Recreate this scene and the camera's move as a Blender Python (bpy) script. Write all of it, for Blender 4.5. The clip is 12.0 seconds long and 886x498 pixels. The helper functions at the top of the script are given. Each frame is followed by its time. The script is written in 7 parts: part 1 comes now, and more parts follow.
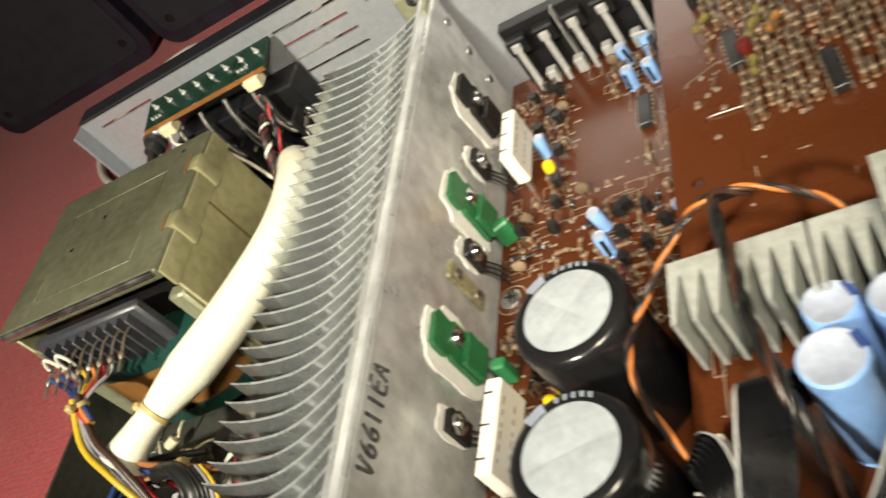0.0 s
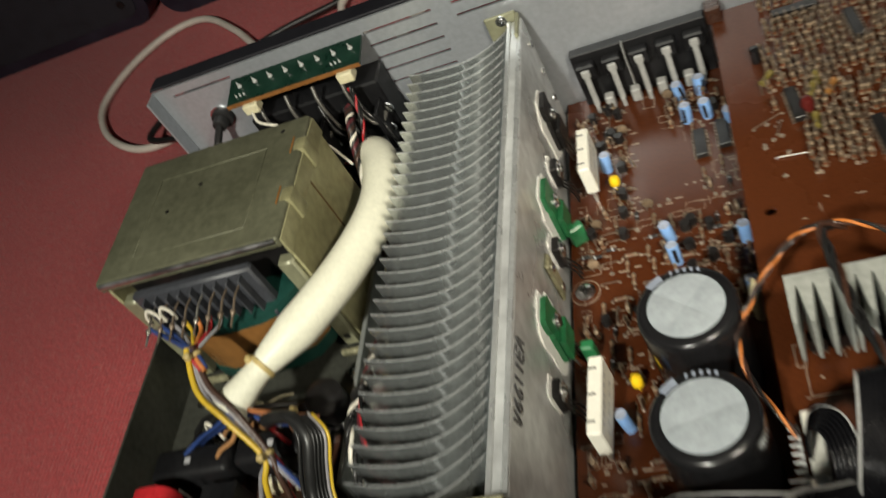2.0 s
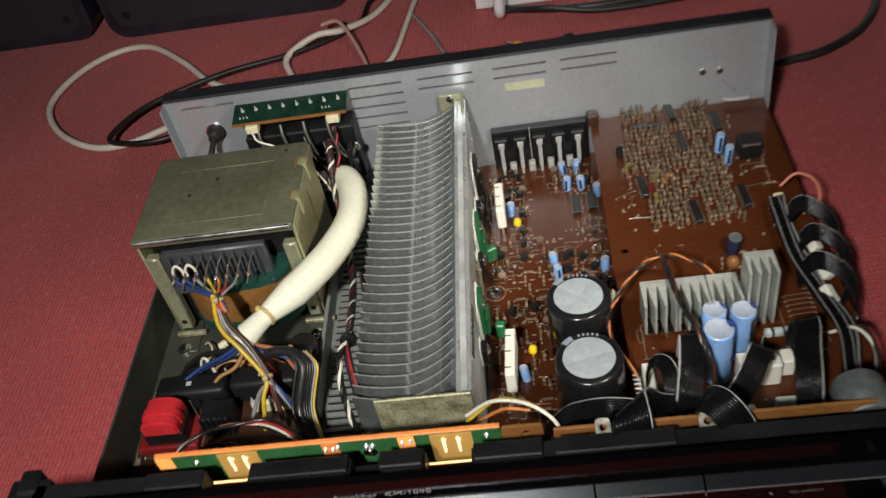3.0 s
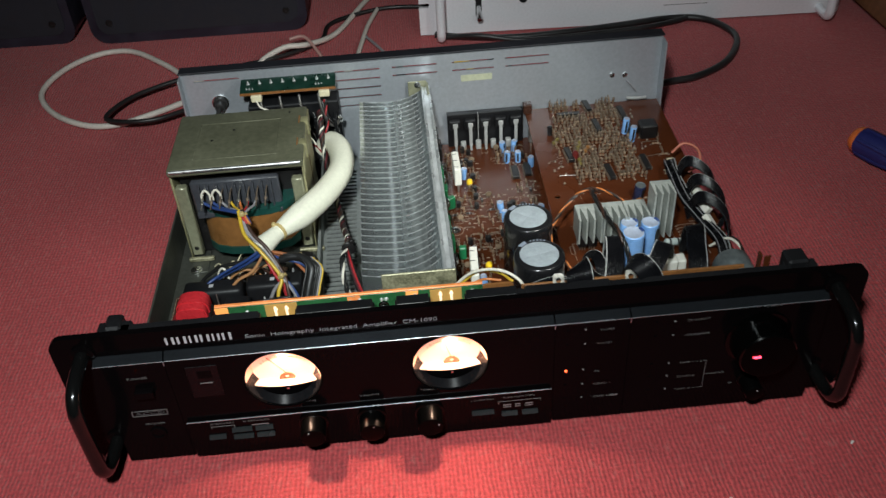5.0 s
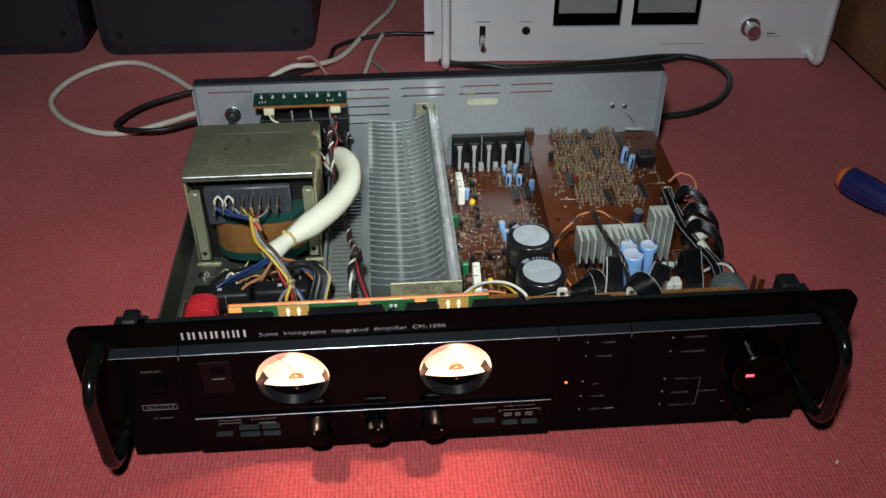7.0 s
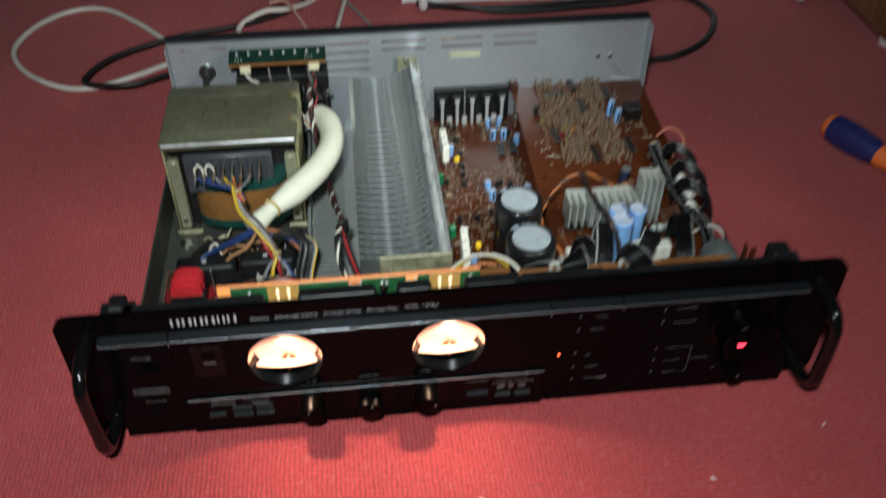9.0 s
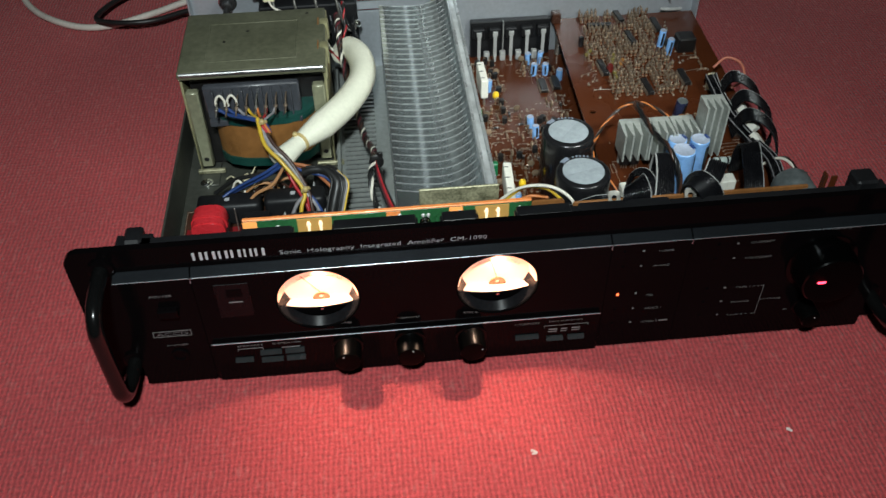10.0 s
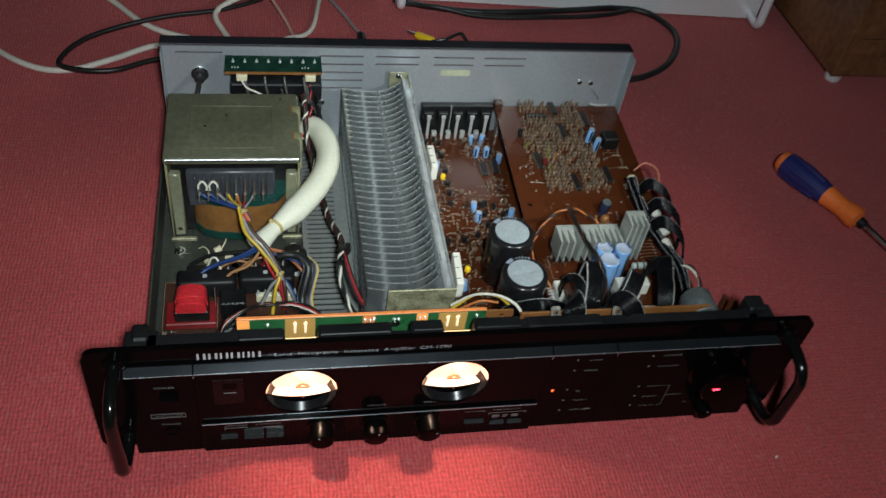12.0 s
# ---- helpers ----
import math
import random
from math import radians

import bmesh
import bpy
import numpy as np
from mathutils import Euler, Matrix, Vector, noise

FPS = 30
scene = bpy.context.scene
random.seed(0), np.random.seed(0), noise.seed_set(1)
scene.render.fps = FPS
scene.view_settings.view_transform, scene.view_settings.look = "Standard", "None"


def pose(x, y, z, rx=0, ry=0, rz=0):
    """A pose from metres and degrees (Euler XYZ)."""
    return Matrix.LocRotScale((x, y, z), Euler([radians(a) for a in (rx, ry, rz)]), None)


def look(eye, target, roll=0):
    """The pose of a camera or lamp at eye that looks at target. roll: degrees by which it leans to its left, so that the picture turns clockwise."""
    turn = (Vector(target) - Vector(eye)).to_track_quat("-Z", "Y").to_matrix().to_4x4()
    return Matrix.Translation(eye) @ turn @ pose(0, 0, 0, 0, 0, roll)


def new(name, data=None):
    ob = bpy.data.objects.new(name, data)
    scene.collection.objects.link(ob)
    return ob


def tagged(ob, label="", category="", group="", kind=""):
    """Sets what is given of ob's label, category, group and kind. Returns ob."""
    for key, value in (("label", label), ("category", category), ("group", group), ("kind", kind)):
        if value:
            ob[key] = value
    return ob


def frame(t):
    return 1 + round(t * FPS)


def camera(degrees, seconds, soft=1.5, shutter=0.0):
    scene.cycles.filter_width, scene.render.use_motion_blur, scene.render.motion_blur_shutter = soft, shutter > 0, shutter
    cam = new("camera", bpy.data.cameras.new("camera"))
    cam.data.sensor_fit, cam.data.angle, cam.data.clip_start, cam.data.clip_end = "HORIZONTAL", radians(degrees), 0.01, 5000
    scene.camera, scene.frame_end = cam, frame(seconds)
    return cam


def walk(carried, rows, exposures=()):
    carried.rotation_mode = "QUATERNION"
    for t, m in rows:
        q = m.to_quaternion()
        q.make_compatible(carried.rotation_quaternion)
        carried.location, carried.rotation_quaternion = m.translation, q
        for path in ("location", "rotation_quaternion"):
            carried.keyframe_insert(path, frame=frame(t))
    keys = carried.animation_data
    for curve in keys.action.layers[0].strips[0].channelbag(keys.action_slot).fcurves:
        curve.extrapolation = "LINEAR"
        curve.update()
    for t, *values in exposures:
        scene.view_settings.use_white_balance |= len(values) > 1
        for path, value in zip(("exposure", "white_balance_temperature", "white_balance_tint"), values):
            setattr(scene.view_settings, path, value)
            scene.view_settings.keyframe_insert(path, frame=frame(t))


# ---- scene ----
cam = camera(53.0, 12.0, soft=1.45, shutter=0.65)
PATH = [
    (0, (0.1523, -0.0186, 0.2395), (-0.0367, 0.2424, 0.0025), -43.60),
    (0.5, (0.1376, -0.0026, 0.2328), (-0.0664, 0.2530, 0.0024), -44.86),
    (1, (0.1395, 0.0002, 0.2419), (-0.0648, 0.2577, 0.0140), -43.80),
    (1.5, (0.1223, -0.0194, 0.2737), (-0.0656, 0.2407, 0.0349), -40.78),
    (2, (0.0967, -0.0600, 0.3159), (-0.0463, 0.2019, 0.0495), -33.68),
    (2.5, (0.0719, -0.1382, 0.3722), (-0.0147, 0.1353, 0.0934), -22.32),
    (3, (0.0449, -0.2035, 0.4297), (-0.0016, 0.0852, 0.1567), -12.88),
    (3.5, (0.0193, -0.2622, 0.4462), (-0.0061, 0.0339, 0.1784), -7.95),
    (3.7, (0.0096, -0.2788, 0.4515), (-0.0109, 0.0176, 0.1836), -6.58),
    (5.3, (-0.0304, -0.3979, 0.4545), (-0.0126, -0.0826, 0.2091), -3.55),
    (5.5, (-0.0333, -0.4040, 0.4521), (-0.0130, -0.0865, 0.2095), -3.35),
    (6, (-0.0394, -0.4030, 0.4549), (-0.0151, -0.0821, 0.2172), -1.50),
    (6.5, (-0.0468, -0.4063, 0.4588), (-0.0214, -0.0859, 0.2206), -0.13),
    (7, (-0.0479, -0.4047, 0.4562), (-0.0242, -0.0846, 0.2174), -0.06),
    (7.2, (-0.0464, -0.4073, 0.4527), (-0.0249, -0.0865, 0.2147), -0.45),
    (8.8, (-0.0559, -0.3784, 0.5138), (-0.0202, -0.0834, 0.2460), 0.79),
    (9, (-0.0564, -0.3728, 0.4803), (-0.0227, -0.0780, 0.2121), 0.20),
    (9.5, (-0.0642, -0.3568, 0.4252), (-0.0374, -0.0635, 0.1546), -1.18),
    (10, (-0.0722, -0.3511, 0.4256), (-0.0463, -0.0627, 0.1496), -0.88),
    (10.5, (-0.0863, -0.3437, 0.4343), (-0.0553, -0.0601, 0.1538), 0.26),
    (11, (-0.0996, -0.3317, 0.4588), (-0.0536, -0.0541, 0.1745), 3.38),
    (11.5, (-0.1203, -0.3286, 0.5088), (-0.0550, -0.0575, 0.2220), 7.20),
    (12, (-0.1310, -0.3386, 0.5467), (-0.0533, -0.0694, 0.2612), 10.05),
]
EXPO = [(0.0, 0.78, 7850, 15), (0.6, 0.36, 7950, 16), (1.0, 0.18, 7950, 16), (2.0, 0.0, 7350, 14), (3.0, 0.05, 6950, 18), (3.6, 0.08, 6600, 18), (5.4, -0.08, 6200, 10), (9.0, -0.08, 6150, 9), (10.5, -0.11, 6100, 8), (12.0, -0.24, 6050, 8)]
walk(cam, [(t, look(eye, target, roll)) for t, eye, target, roll in PATH], EXPO)

# ---------------------------------------------------------------- light
world = bpy.data.worlds.new("world")
scene.world = world
world.use_nodes = True
world.node_tree.nodes["Background"].inputs["Color"].default_value = (0.6, 0.7, 1.0, 1)
world.node_tree.nodes["Background"].inputs["Strength"].default_value = 0.008


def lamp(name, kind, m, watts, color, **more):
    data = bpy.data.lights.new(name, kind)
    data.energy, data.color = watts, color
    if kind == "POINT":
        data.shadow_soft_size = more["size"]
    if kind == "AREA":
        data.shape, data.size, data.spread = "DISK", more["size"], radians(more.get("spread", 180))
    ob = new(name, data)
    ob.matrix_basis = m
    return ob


# the hand lamp held over the open case, and the bulbs of the two meters
lamp("hand_light", "AREA", look((-0.095, -0.42, 0.65), (-0.095, 0.26, 0.0)), 2.62, (0.93, 1.0, 0.95), size=0.05, spread=110)
# Added lamp at the hand lamp's first place nearer the boards; both burn throughout.
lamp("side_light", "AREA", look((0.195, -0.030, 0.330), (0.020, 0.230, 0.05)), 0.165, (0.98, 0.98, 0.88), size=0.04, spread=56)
for bx, bz in ((-0.1115, 0.0798), (-0.0105, 0.0804)):
    lamp("meter_bulb", "AREA", look((bx, 0.0018, bz), (bx + 0.012, -0.090, 0.0)), 0.080, (1.0, 0.64, 0.43), size=0.004, spread=150)


# ---------------------------------------------------------------- materials
def mat(name, col, rough=0.5, metal=0.0, var=0.18, big=25.0, fine=420.0, bump=0.15, rvar=0.12, col2=None, rand=0.0, coat=0.0):
    """Two scales of noise in colour and gloss, fine relief."""
    m = bpy.data.materials.new(name)
    m.use_nodes = True
    nt = m.node_tree
    n, lk = nt.nodes, nt.links
    b = n["Principled BSDF"]
    tc = n.new("ShaderNodeTexCoord")
    a, c = n.new("ShaderNodeTexNoise"), n.new("ShaderNodeTexNoise")
    a.inputs["Scale"].default_value, a.inputs["Detail"].default_value = big, 5
    c.inputs["Scale"].default_value, c.inputs["Detail"].default_value = fine, 3
    lk.new(tc.outputs["Object"], a.inputs["Vector"])
    lk.new(tc.outputs["Object"], c.inputs["Vector"])
    mul = n.new("ShaderNodeMath")
    mul.operation = "ADD"
    lk.new(a.outputs["Fac"], mul.inputs[0])
    lk.new(c.outputs["Fac"], mul.inputs[1])
    rmp = n.new("ShaderNodeMapRange")
    rmp.inputs["From Min"].default_value, rmp.inputs["From Max"].default_value = 0.7, 1.3
    lk.new(mul.outputs[0], rmp.inputs["Value"])
    mix = n.new("ShaderNodeMix")
    mix.data_type = "RGBA"
    lo = tuple(max(0.0, x * (1 - var)) for x in col)
    hi = tuple(min(1.0, x * (1 + var)) for x in (col2 or col))
    mix.inputs["A"].default_value, mix.inputs["B"].default_value = (*lo, 1), (*hi, 1)
    lk.new(rmp.outputs["Result"], mix.inputs["Factor"])
    out = mix.outputs["Result"]
    if rand:
        oi, hs, mr = n.new("ShaderNodeObjectInfo"), n.new("ShaderNodeHueSaturation"), n.new("ShaderNodeMapRange")
        mr.inputs["To Min"].default_value, mr.inputs["To Max"].default_value = 1 - rand, 1 + rand
        lk.new(oi.outputs["Random"], mr.inputs["Value"])
        lk.new(mr.outputs["Result"], hs.inputs["Value"])
        lk.new(out, hs.inputs["Color"])
        out = hs.outputs["Color"]
    lk.new(out, b.inputs["Base Color"])
    rr = n.new("ShaderNodeMapRange")
    rr.inputs["From Min"].default_value, rr.inputs["From Max"].default_value = 0.3, 0.7
    rr.inputs["To Min"].default_value, rr.inputs["To Max"].default_value = max(0.03, rough - rvar), min(1.0, rough + rvar)
    lk.new(a.outputs["Fac"], rr.inputs["Value"])
    lk.new(rr.outputs["Result"], b.inputs["Roughness"])
    b.inputs["Metallic"].default_value = metal
    b.inputs["Coat Weight"].default_value = coat
    if bump:
        bp = n.new("ShaderNodeBump")
        bp.inputs["Strength"].default_value, bp.inputs["Distance"].default_value = bump, 0.0006
        lk.new(c.outputs["Fac"], bp.inputs["Height"])
        lk.new(bp.outputs["Normal"], b.inputs["Normal"])
    return m


def glow(name, col, strength, rim=0.0):
    m = bpy.data.materials.new(name)
    m.use_nodes = True
    b = m.node_tree.nodes["Principled BSDF"]
    b.inputs["Base Color"].default_value = (*col, 1)
    b.inputs["Emission Color"].default_value = (*col, 1)
    b.inputs["Emission Strength"].default_value = strength
    b.inputs["Roughness"].default_value = 0.5
    return m


def carpet_material():
    """Red cord carpet: wavy ribs along y, each a row of uneven loops, with pale worn flecks."""
    m = mat("carpet", (0.39, 0.048, 0.052), 0.95, 0, 0.22, 4.0, 900.0, 0.4, 0.03, (0.44, 0.060, 0.063))
    nt = m.node_tree
    n, lk = nt.nodes, nt.links
    b = n["Principled BSDF"]
    tc = n.new("ShaderNodeTexCoord")

    def noise(scale, vec, stretch, detail=2.0):
        mp, t = n.new("ShaderNodeMapping"), n.new("ShaderNodeTexNoise")
        mp.inputs["Scale"].default_value = stretch
        t.inputs["Scale"].default_value, t.inputs["Detail"].default_value = scale, detail
        lk.new(vec, mp.inputs["Vector"])
        lk.new(mp.outputs["Vector"], t.inputs["Vector"])
        return t

    def calc(op, x, y, z=None):
        k = n.new("ShaderNodeMath")
        k.operation = op
        for i, v in enumerate((x, y, z)):
            if v is None:
                continue
            if isinstance(v, float):
                k.inputs[i].default_value = v
            else:
                lk.new(v, k.inputs[i])
        return k.outputs[0]

    warp = noise(95.0, tc.outputs["Object"], (1.0, 0.6, 1.0))
    warp2 = noise(120.0, tc.outputs["Object"], (0.7, 1.0, 1.0))
    sep = n.new("ShaderNodeSeparateXYZ")
    lk.new(tc.outputs["Object"], sep.inputs[0])
    x = calc("MULTIPLY_ADD", warp.outputs["Fac"], 0.0034, sep.outputs["X"])
    rib = calc("SINE", calc("MULTIPLY", x, 2 * math.pi / 0.0029), None)
    loops = noise(480.0, tc.outputs["Object"], (1.0, 0.62, 1.0), 3.0)
    flecks = noise(300.0, tc.outputs["Object"], (1.0, 0.35, 1.0), 4.0)
    y = calc("MULTIPLY_ADD", warp2.outputs["Fac"], 0.0060, sep.outputs["Y"])
    cross = calc("SINE", calc("MULTIPLY", y, 2 * math.pi / 0.0036), None)
    h = calc("MULTIPLY_ADD", calc("MULTIPLY_ADD", cross, 0.42, rib), 0.30, calc("MULTIPLY_ADD", loops.outputs["Fac"], 1.7, -0.85))
    mr = n.new("ShaderNodeMapRange")
    mr.inputs["From Min"].default_value, mr.inputs["From Max"].default_value = -0.7, 0.7
    mr.inputs["To Min"].default_value, mr.inputs["To Max"].default_value = 0.58, 1.40
    lk.new(h, mr.inputs["Value"])
    hs = n.new("ShaderNodeHueSaturation")
    lk.new(mr.outputs["Result"], hs.inputs["Value"])
    lk.new(b.inputs["Base Color"].links[0].from_socket, hs.inputs["Color"])
    fl = n.new("ShaderNodeMapRange")
    fl.inputs["From Min"].default_value, fl.inputs["From Max"].default_value = 0.56, 0.76
    fl.inputs["To Max"].default_value = 0.40
    lk.new(flecks.outputs["Fac"], fl.inputs["Value"])
    mix = n.new("ShaderNodeMix")
    mix.data_type = "RGBA"
    mix.inputs["B"].default_value = (0.54, 0.19, 0.17, 1)
    lk.new(fl.outputs["Result"], mix.inputs["Factor"])
    lk.new(hs.outputs["Color"], mix.inputs["A"])
    lk.new(mix.outputs["Result"], b.inputs["Base Color"])
    bp = n.new("ShaderNodeBump")
    bp.inputs["Strength"].default_value, bp.inputs["Distance"].default_value = 0.7, 0.0012
    lk.new(h, bp.inputs["Height"])
    lk.new(b.inputs["Normal"].links[0].from_socket, bp.inputs["Normal"])
    lk.new(bp.outputs["Normal"], b.inputs["Normal"])
    b.inputs["Sheen Weight"].default_value = 0.12
    return m


M_CARPET = carpet_material()
M_WALL = mat("wall_paint", (0.24, 0.22, 0.20), 0.9)
M_BLACK = mat("black_gloss_panel", (0.0022, 0.0018, 0.002), 0.13, 0, 0.3, 14, 900, 0.02, 0.04)
M_BLACK.node_tree.nodes["Principled BSDF"].inputs["Specular IOR Level"].default_value = 0.05
M_GLOSS = mat("black_gloss_enamel", (0.004, 0.004, 0.004), 0.16, 0, 0.3, 14, 900, 0.02, 0.04)
M_BOWL = mat("matt_black_bowl", (0.0022, 0.0022, 0.0024), 0.5, 0, 0.3, 30, 500, 0.05)
M_BOWL.node_tree.nodes["Principled BSDF"].inputs["Specular IOR Level"].default_value = 0.0
M_KNOB = mat("black_knob_enamel", (0.0012, 0.0012, 0.0012), 0.30, 0, 0.3, 14, 900, 0.01, 0.03)
M_KNOB.node_tree.nodes["Principled BSDF"].inputs["Specular IOR Level"].default_value = 0.14
M_GLOSS.node_tree.nodes["Principled BSDF"].inputs["Specular IOR Level"].default_value = 0.45
M_VOLUME = mat("black_volume_knob", (0.0010, 0.0010, 0.0010), 0.15, 0, 0.3, 14, 900, 0.01, 0.03)
M_VOLUME.node_tree.nodes["Principled BSDF"].inputs["Specular IOR Level"].default_value = 0.20
M_KNOBFACE = mat("matt_knob_face", (0.0010, 0.0010, 0.0010), 0.4, 0, 0.3, 14, 900, 0.02)
M_KNOBFACE.node_tree.nodes["Principled BSDF"].inputs["Specular IOR Level"].default_value = 0.04
M_WINDOW = mat("smoked_window", (0.0035, 0.003, 0.0035), 0.3, 0, 0.2, 30, 500, 0.02)
M_WINDOW.node_tree.nodes["Principled BSDF"].inputs["Specular IOR Level"].default_value = 0.16
M_SATIN = mat("black_satin_plastic", (0.009, 0.009, 0.010), 0.42, 0, 0.3, 30, 500, 0.08)
M_RUBBER = mat("black_rubber", (0.014, 0.013, 0.013), 0.42, 0, 0.3, 30, 500, 0.1)
M_RIBBON = mat("black_ribbon_vinyl", (0.005, 0.005, 0.006), 0.26, 0, 0.3, 60, 500, 0.05)
M_RIBBON.node_tree.nodes["Principled BSDF"].inputs["Specular IOR Level"].default_value = 0.2
M_SATIN.node_tree.nodes["Principled BSDF"].inputs["Specular IOR Level"].default_value = 0.3
M_GREYWIRE = mat("pale_grey_wire", (0.34, 0.34, 0.33), 0.45)
M_SHELL = mat("black_painted_steel", (0.012, 0.012, 0.016), 0.5, 0, 0.3, 20, 600, 0.2)
M_STEEL = mat("zinc_plated_steel", (0.43, 0.455, 0.49), 0.36, 0.5, 0.1, 9, 350, 0.05, 0.08)
M_CHASSIS = mat("grey_chassis_steel", (0.085, 0.088, 0.074), 0.42, 0.5, 0.25, 18, 300, 0.1)
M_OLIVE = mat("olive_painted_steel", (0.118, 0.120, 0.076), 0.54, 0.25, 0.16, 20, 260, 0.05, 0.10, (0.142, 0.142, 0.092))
# Paler than the lid: the light on the flank is put into the colour.
M_OLIVE_SIDE = mat("lit_olive_side", (0.29, 0.272, 0.145), 0.42, 0.25, 0.16, 14, 200, 0.08, 0.1, (0.34, 0.32, 0.18))
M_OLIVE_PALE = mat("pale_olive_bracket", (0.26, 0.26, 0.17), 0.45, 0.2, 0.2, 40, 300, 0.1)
M_ZINC_YELLOW = mat("spotted_yellow_zinc", (0.27, 0.26, 0.15), 0.5, 0.4, 0.5, 120, 700, 0.15, 0.1, (0.33, 0.31, 0.2))
M_ALU = mat("brushed_aluminium", (0.63, 0.65, 0.65), 0.33, 0.5, 0.30, 16, 120, 0.03, 0.16)
M_VENT = mat("bare_zinc_floor", (0.27, 0.285, 0.27), 0.48, 0.3, 0.16, 16, 350, 0.05, 0.08)
M_FIN = mat("aluminium_fin", (0.44, 0.47, 0.47), 0.26, 0.84, 0.22, 60, 500, 0.02, 0.06)
# rolled sheet: grain along the fin, so that glints are drawn out upright
_n, _l = M_FIN.node_tree.nodes, M_FIN.node_tree.links
_t, _g, _m = _n.new("ShaderNodeCombineXYZ"), _n.new("ShaderNodeBsdfAnisotropic"), _n.new("ShaderNodeMixShader")
_t.inputs["Z"].default_value = 1.0
_g.inputs["Color"].default_value = (0.80, 0.84, 0.86, 1)
_g.inputs["Roughness"].default_value, _g.inputs["Anisotropy"].default_value = 0.20, -0.86
_m.inputs["Fac"].default_value = 0.038
_l.new(_t.outputs["Vector"], _g.inputs["Tangent"])
_l.new(_n["Principled BSDF"].outputs["BSDF"], _m.inputs[1])
_l.new(_g.outputs["BSDF"], _m.inputs[2])
_l.new(_m.outputs["Shader"], _n["Material Output"].inputs["Surface"])
# Fin edges and top ridges: their highlight is put into a paler aluminium.
M_FINEDGE = mat("edge_highlight_aluminium", (0.55, 0.57, 0.57), 0.3, 0.6, 0.15, 40, 500, 0.06, 0.1)
M_POT = mat("dusty_grey_can", (0.13, 0.145, 0.145), 0.5, 0.3, 0.3, 60, 300, 0.1)
M_FIN_GREY = mat("grey_aluminium_heatsink", (0.42, 0.44, 0.41), 0.42, 0.4, 0.2, 60, 400, 0.08)
M_CHROME = mat("bright_metal", (0.72, 0.72, 0.72), 0.2, 1.0, 0.1, 60, 400, 0.05, 0.08)
M_TIN = mat("tinned_pin", (0.78, 0.78, 0.76), 0.3, 0.5, 0.1, 200, 900, 0.1)
M_SOLDER = mat("solder", (0.55, 0.52, 0.46), 0.35, 0.9, 0.2, 200, 900, 0.1)
M_COPPERLEAD = mat("bronze_lead", (0.26, 0.20, 0.15), 0.4, 0.6, 0.3, 200, 900, 0.1)
M_PCB = mat("brown_circuit_board", (0.067, 0.0178, 0.0062), 0.24, 0, 0.10, 16, 700, 0.03, 0.07, (0.078, 0.0210, 0.0072))
M_PCB.node_tree.nodes["Principled BSDF"].inputs["Specular IOR Level"].default_value = 0.36
M_PCBMAINS = mat("dark_brown_board", (0.05, 0.02, 0.012), 0.35, 0, 0.25, 40, 500, 0.05)
M_PCB2 = mat("orange_brown_board", (0.24, 0.10, 0.03), 0.4, 0, 0.2, 40, 500, 0.05)
M_PCBGREEN = mat("green_circuit_board", (0.03, 0.13, 0.045), 0.35, 0, 0.3, 60, 500, 0.08)
M_PCBDARK = mat("dark_green_board", (0.007, 0.030, 0.020), 0.35, 0, 0.35, 90, 500, 0.1)
M_SILK = mat("silkscreen_print", (0.30, 0.235, 0.175), 0.6, 0, 0.15, 90, 600, 0.0)
M_COPPER = mat("copper_winding_tape", (0.30, 0.135, 0.04), 0.35, 0.2, 0.2, 30, 200, 0.1)
M_GREENTAPE = mat("green_insulation", (0.007, 0.050, 0.040), 0.45, 0, 0.25, 50, 500, 0.1)
M_TERMINAL = mat("grey_terminal_plastic", (0.05, 0.053, 0.062), 0.4, 0, 0.25, 60, 500, 0.1)
M_SLEEVE = mat("ivory_braided_sleeve", (0.80, 0.79, 0.645), 0.45, 0, 0.08, 30, 500, 0.1)
# woven surface of the sleeve: fine cells
_n, _l = M_SLEEVE.node_tree.nodes, M_SLEEVE.node_tree.links
_c, _v, _b = _n.new("ShaderNodeTexCoord"), _n.new("ShaderNodeTexVoronoi"), _n.new("ShaderNodeBump")
_v.inputs["Scale"].default_value = 950.0
_b.inputs["Strength"].default_value, _b.inputs["Distance"].default_value = 0.22, 0.0003
_b.invert = True
_l.new(_c.outputs["Object"], _v.inputs["Vector"])
_l.new(_v.outputs["Distance"], _b.inputs["Height"])
_l.new(_b.outputs["Normal"], _n["Principled BSDF"].inputs["Normal"])
M_TIE = mat("amber_nylon", (0.50, 0.38, 0.16), 0.45, 0, 0.1, 60, 500, 0.05)
M_IVORY = mat("ivory_plastic", (0.68, 0.62, 0.42), 0.45, 0, 0.12, 60, 500, 0.05)
M_WHITE = mat("white_ceramic", (0.74, 0.72, 0.64), 0.55, 0, 0.06, 60, 500, 0.1)
M_PASTE = mat("white_thermal_paste", (0.84, 0.84, 0.81), 0.6, 0, 0.08, 120, 600, 0.5)
M_CAPTOP = mat("white_cap_disc", (0.29, 0.325, 0.35), 0.5, 0, 0.12, 50, 400, 0.05)
M_CAPSLEEVE = mat("black_capacitor_sleeve", (0.010, 0.010, 0.011), 0.2, 0, 0.3, 40, 500, 0.03, 0.06)
M_BLUECAP = mat("pale_blue_capacitor", (0.22, 0.42, 0.78), 0.35, 0, 0.12, 80, 500, 0.04, rand=0.12)
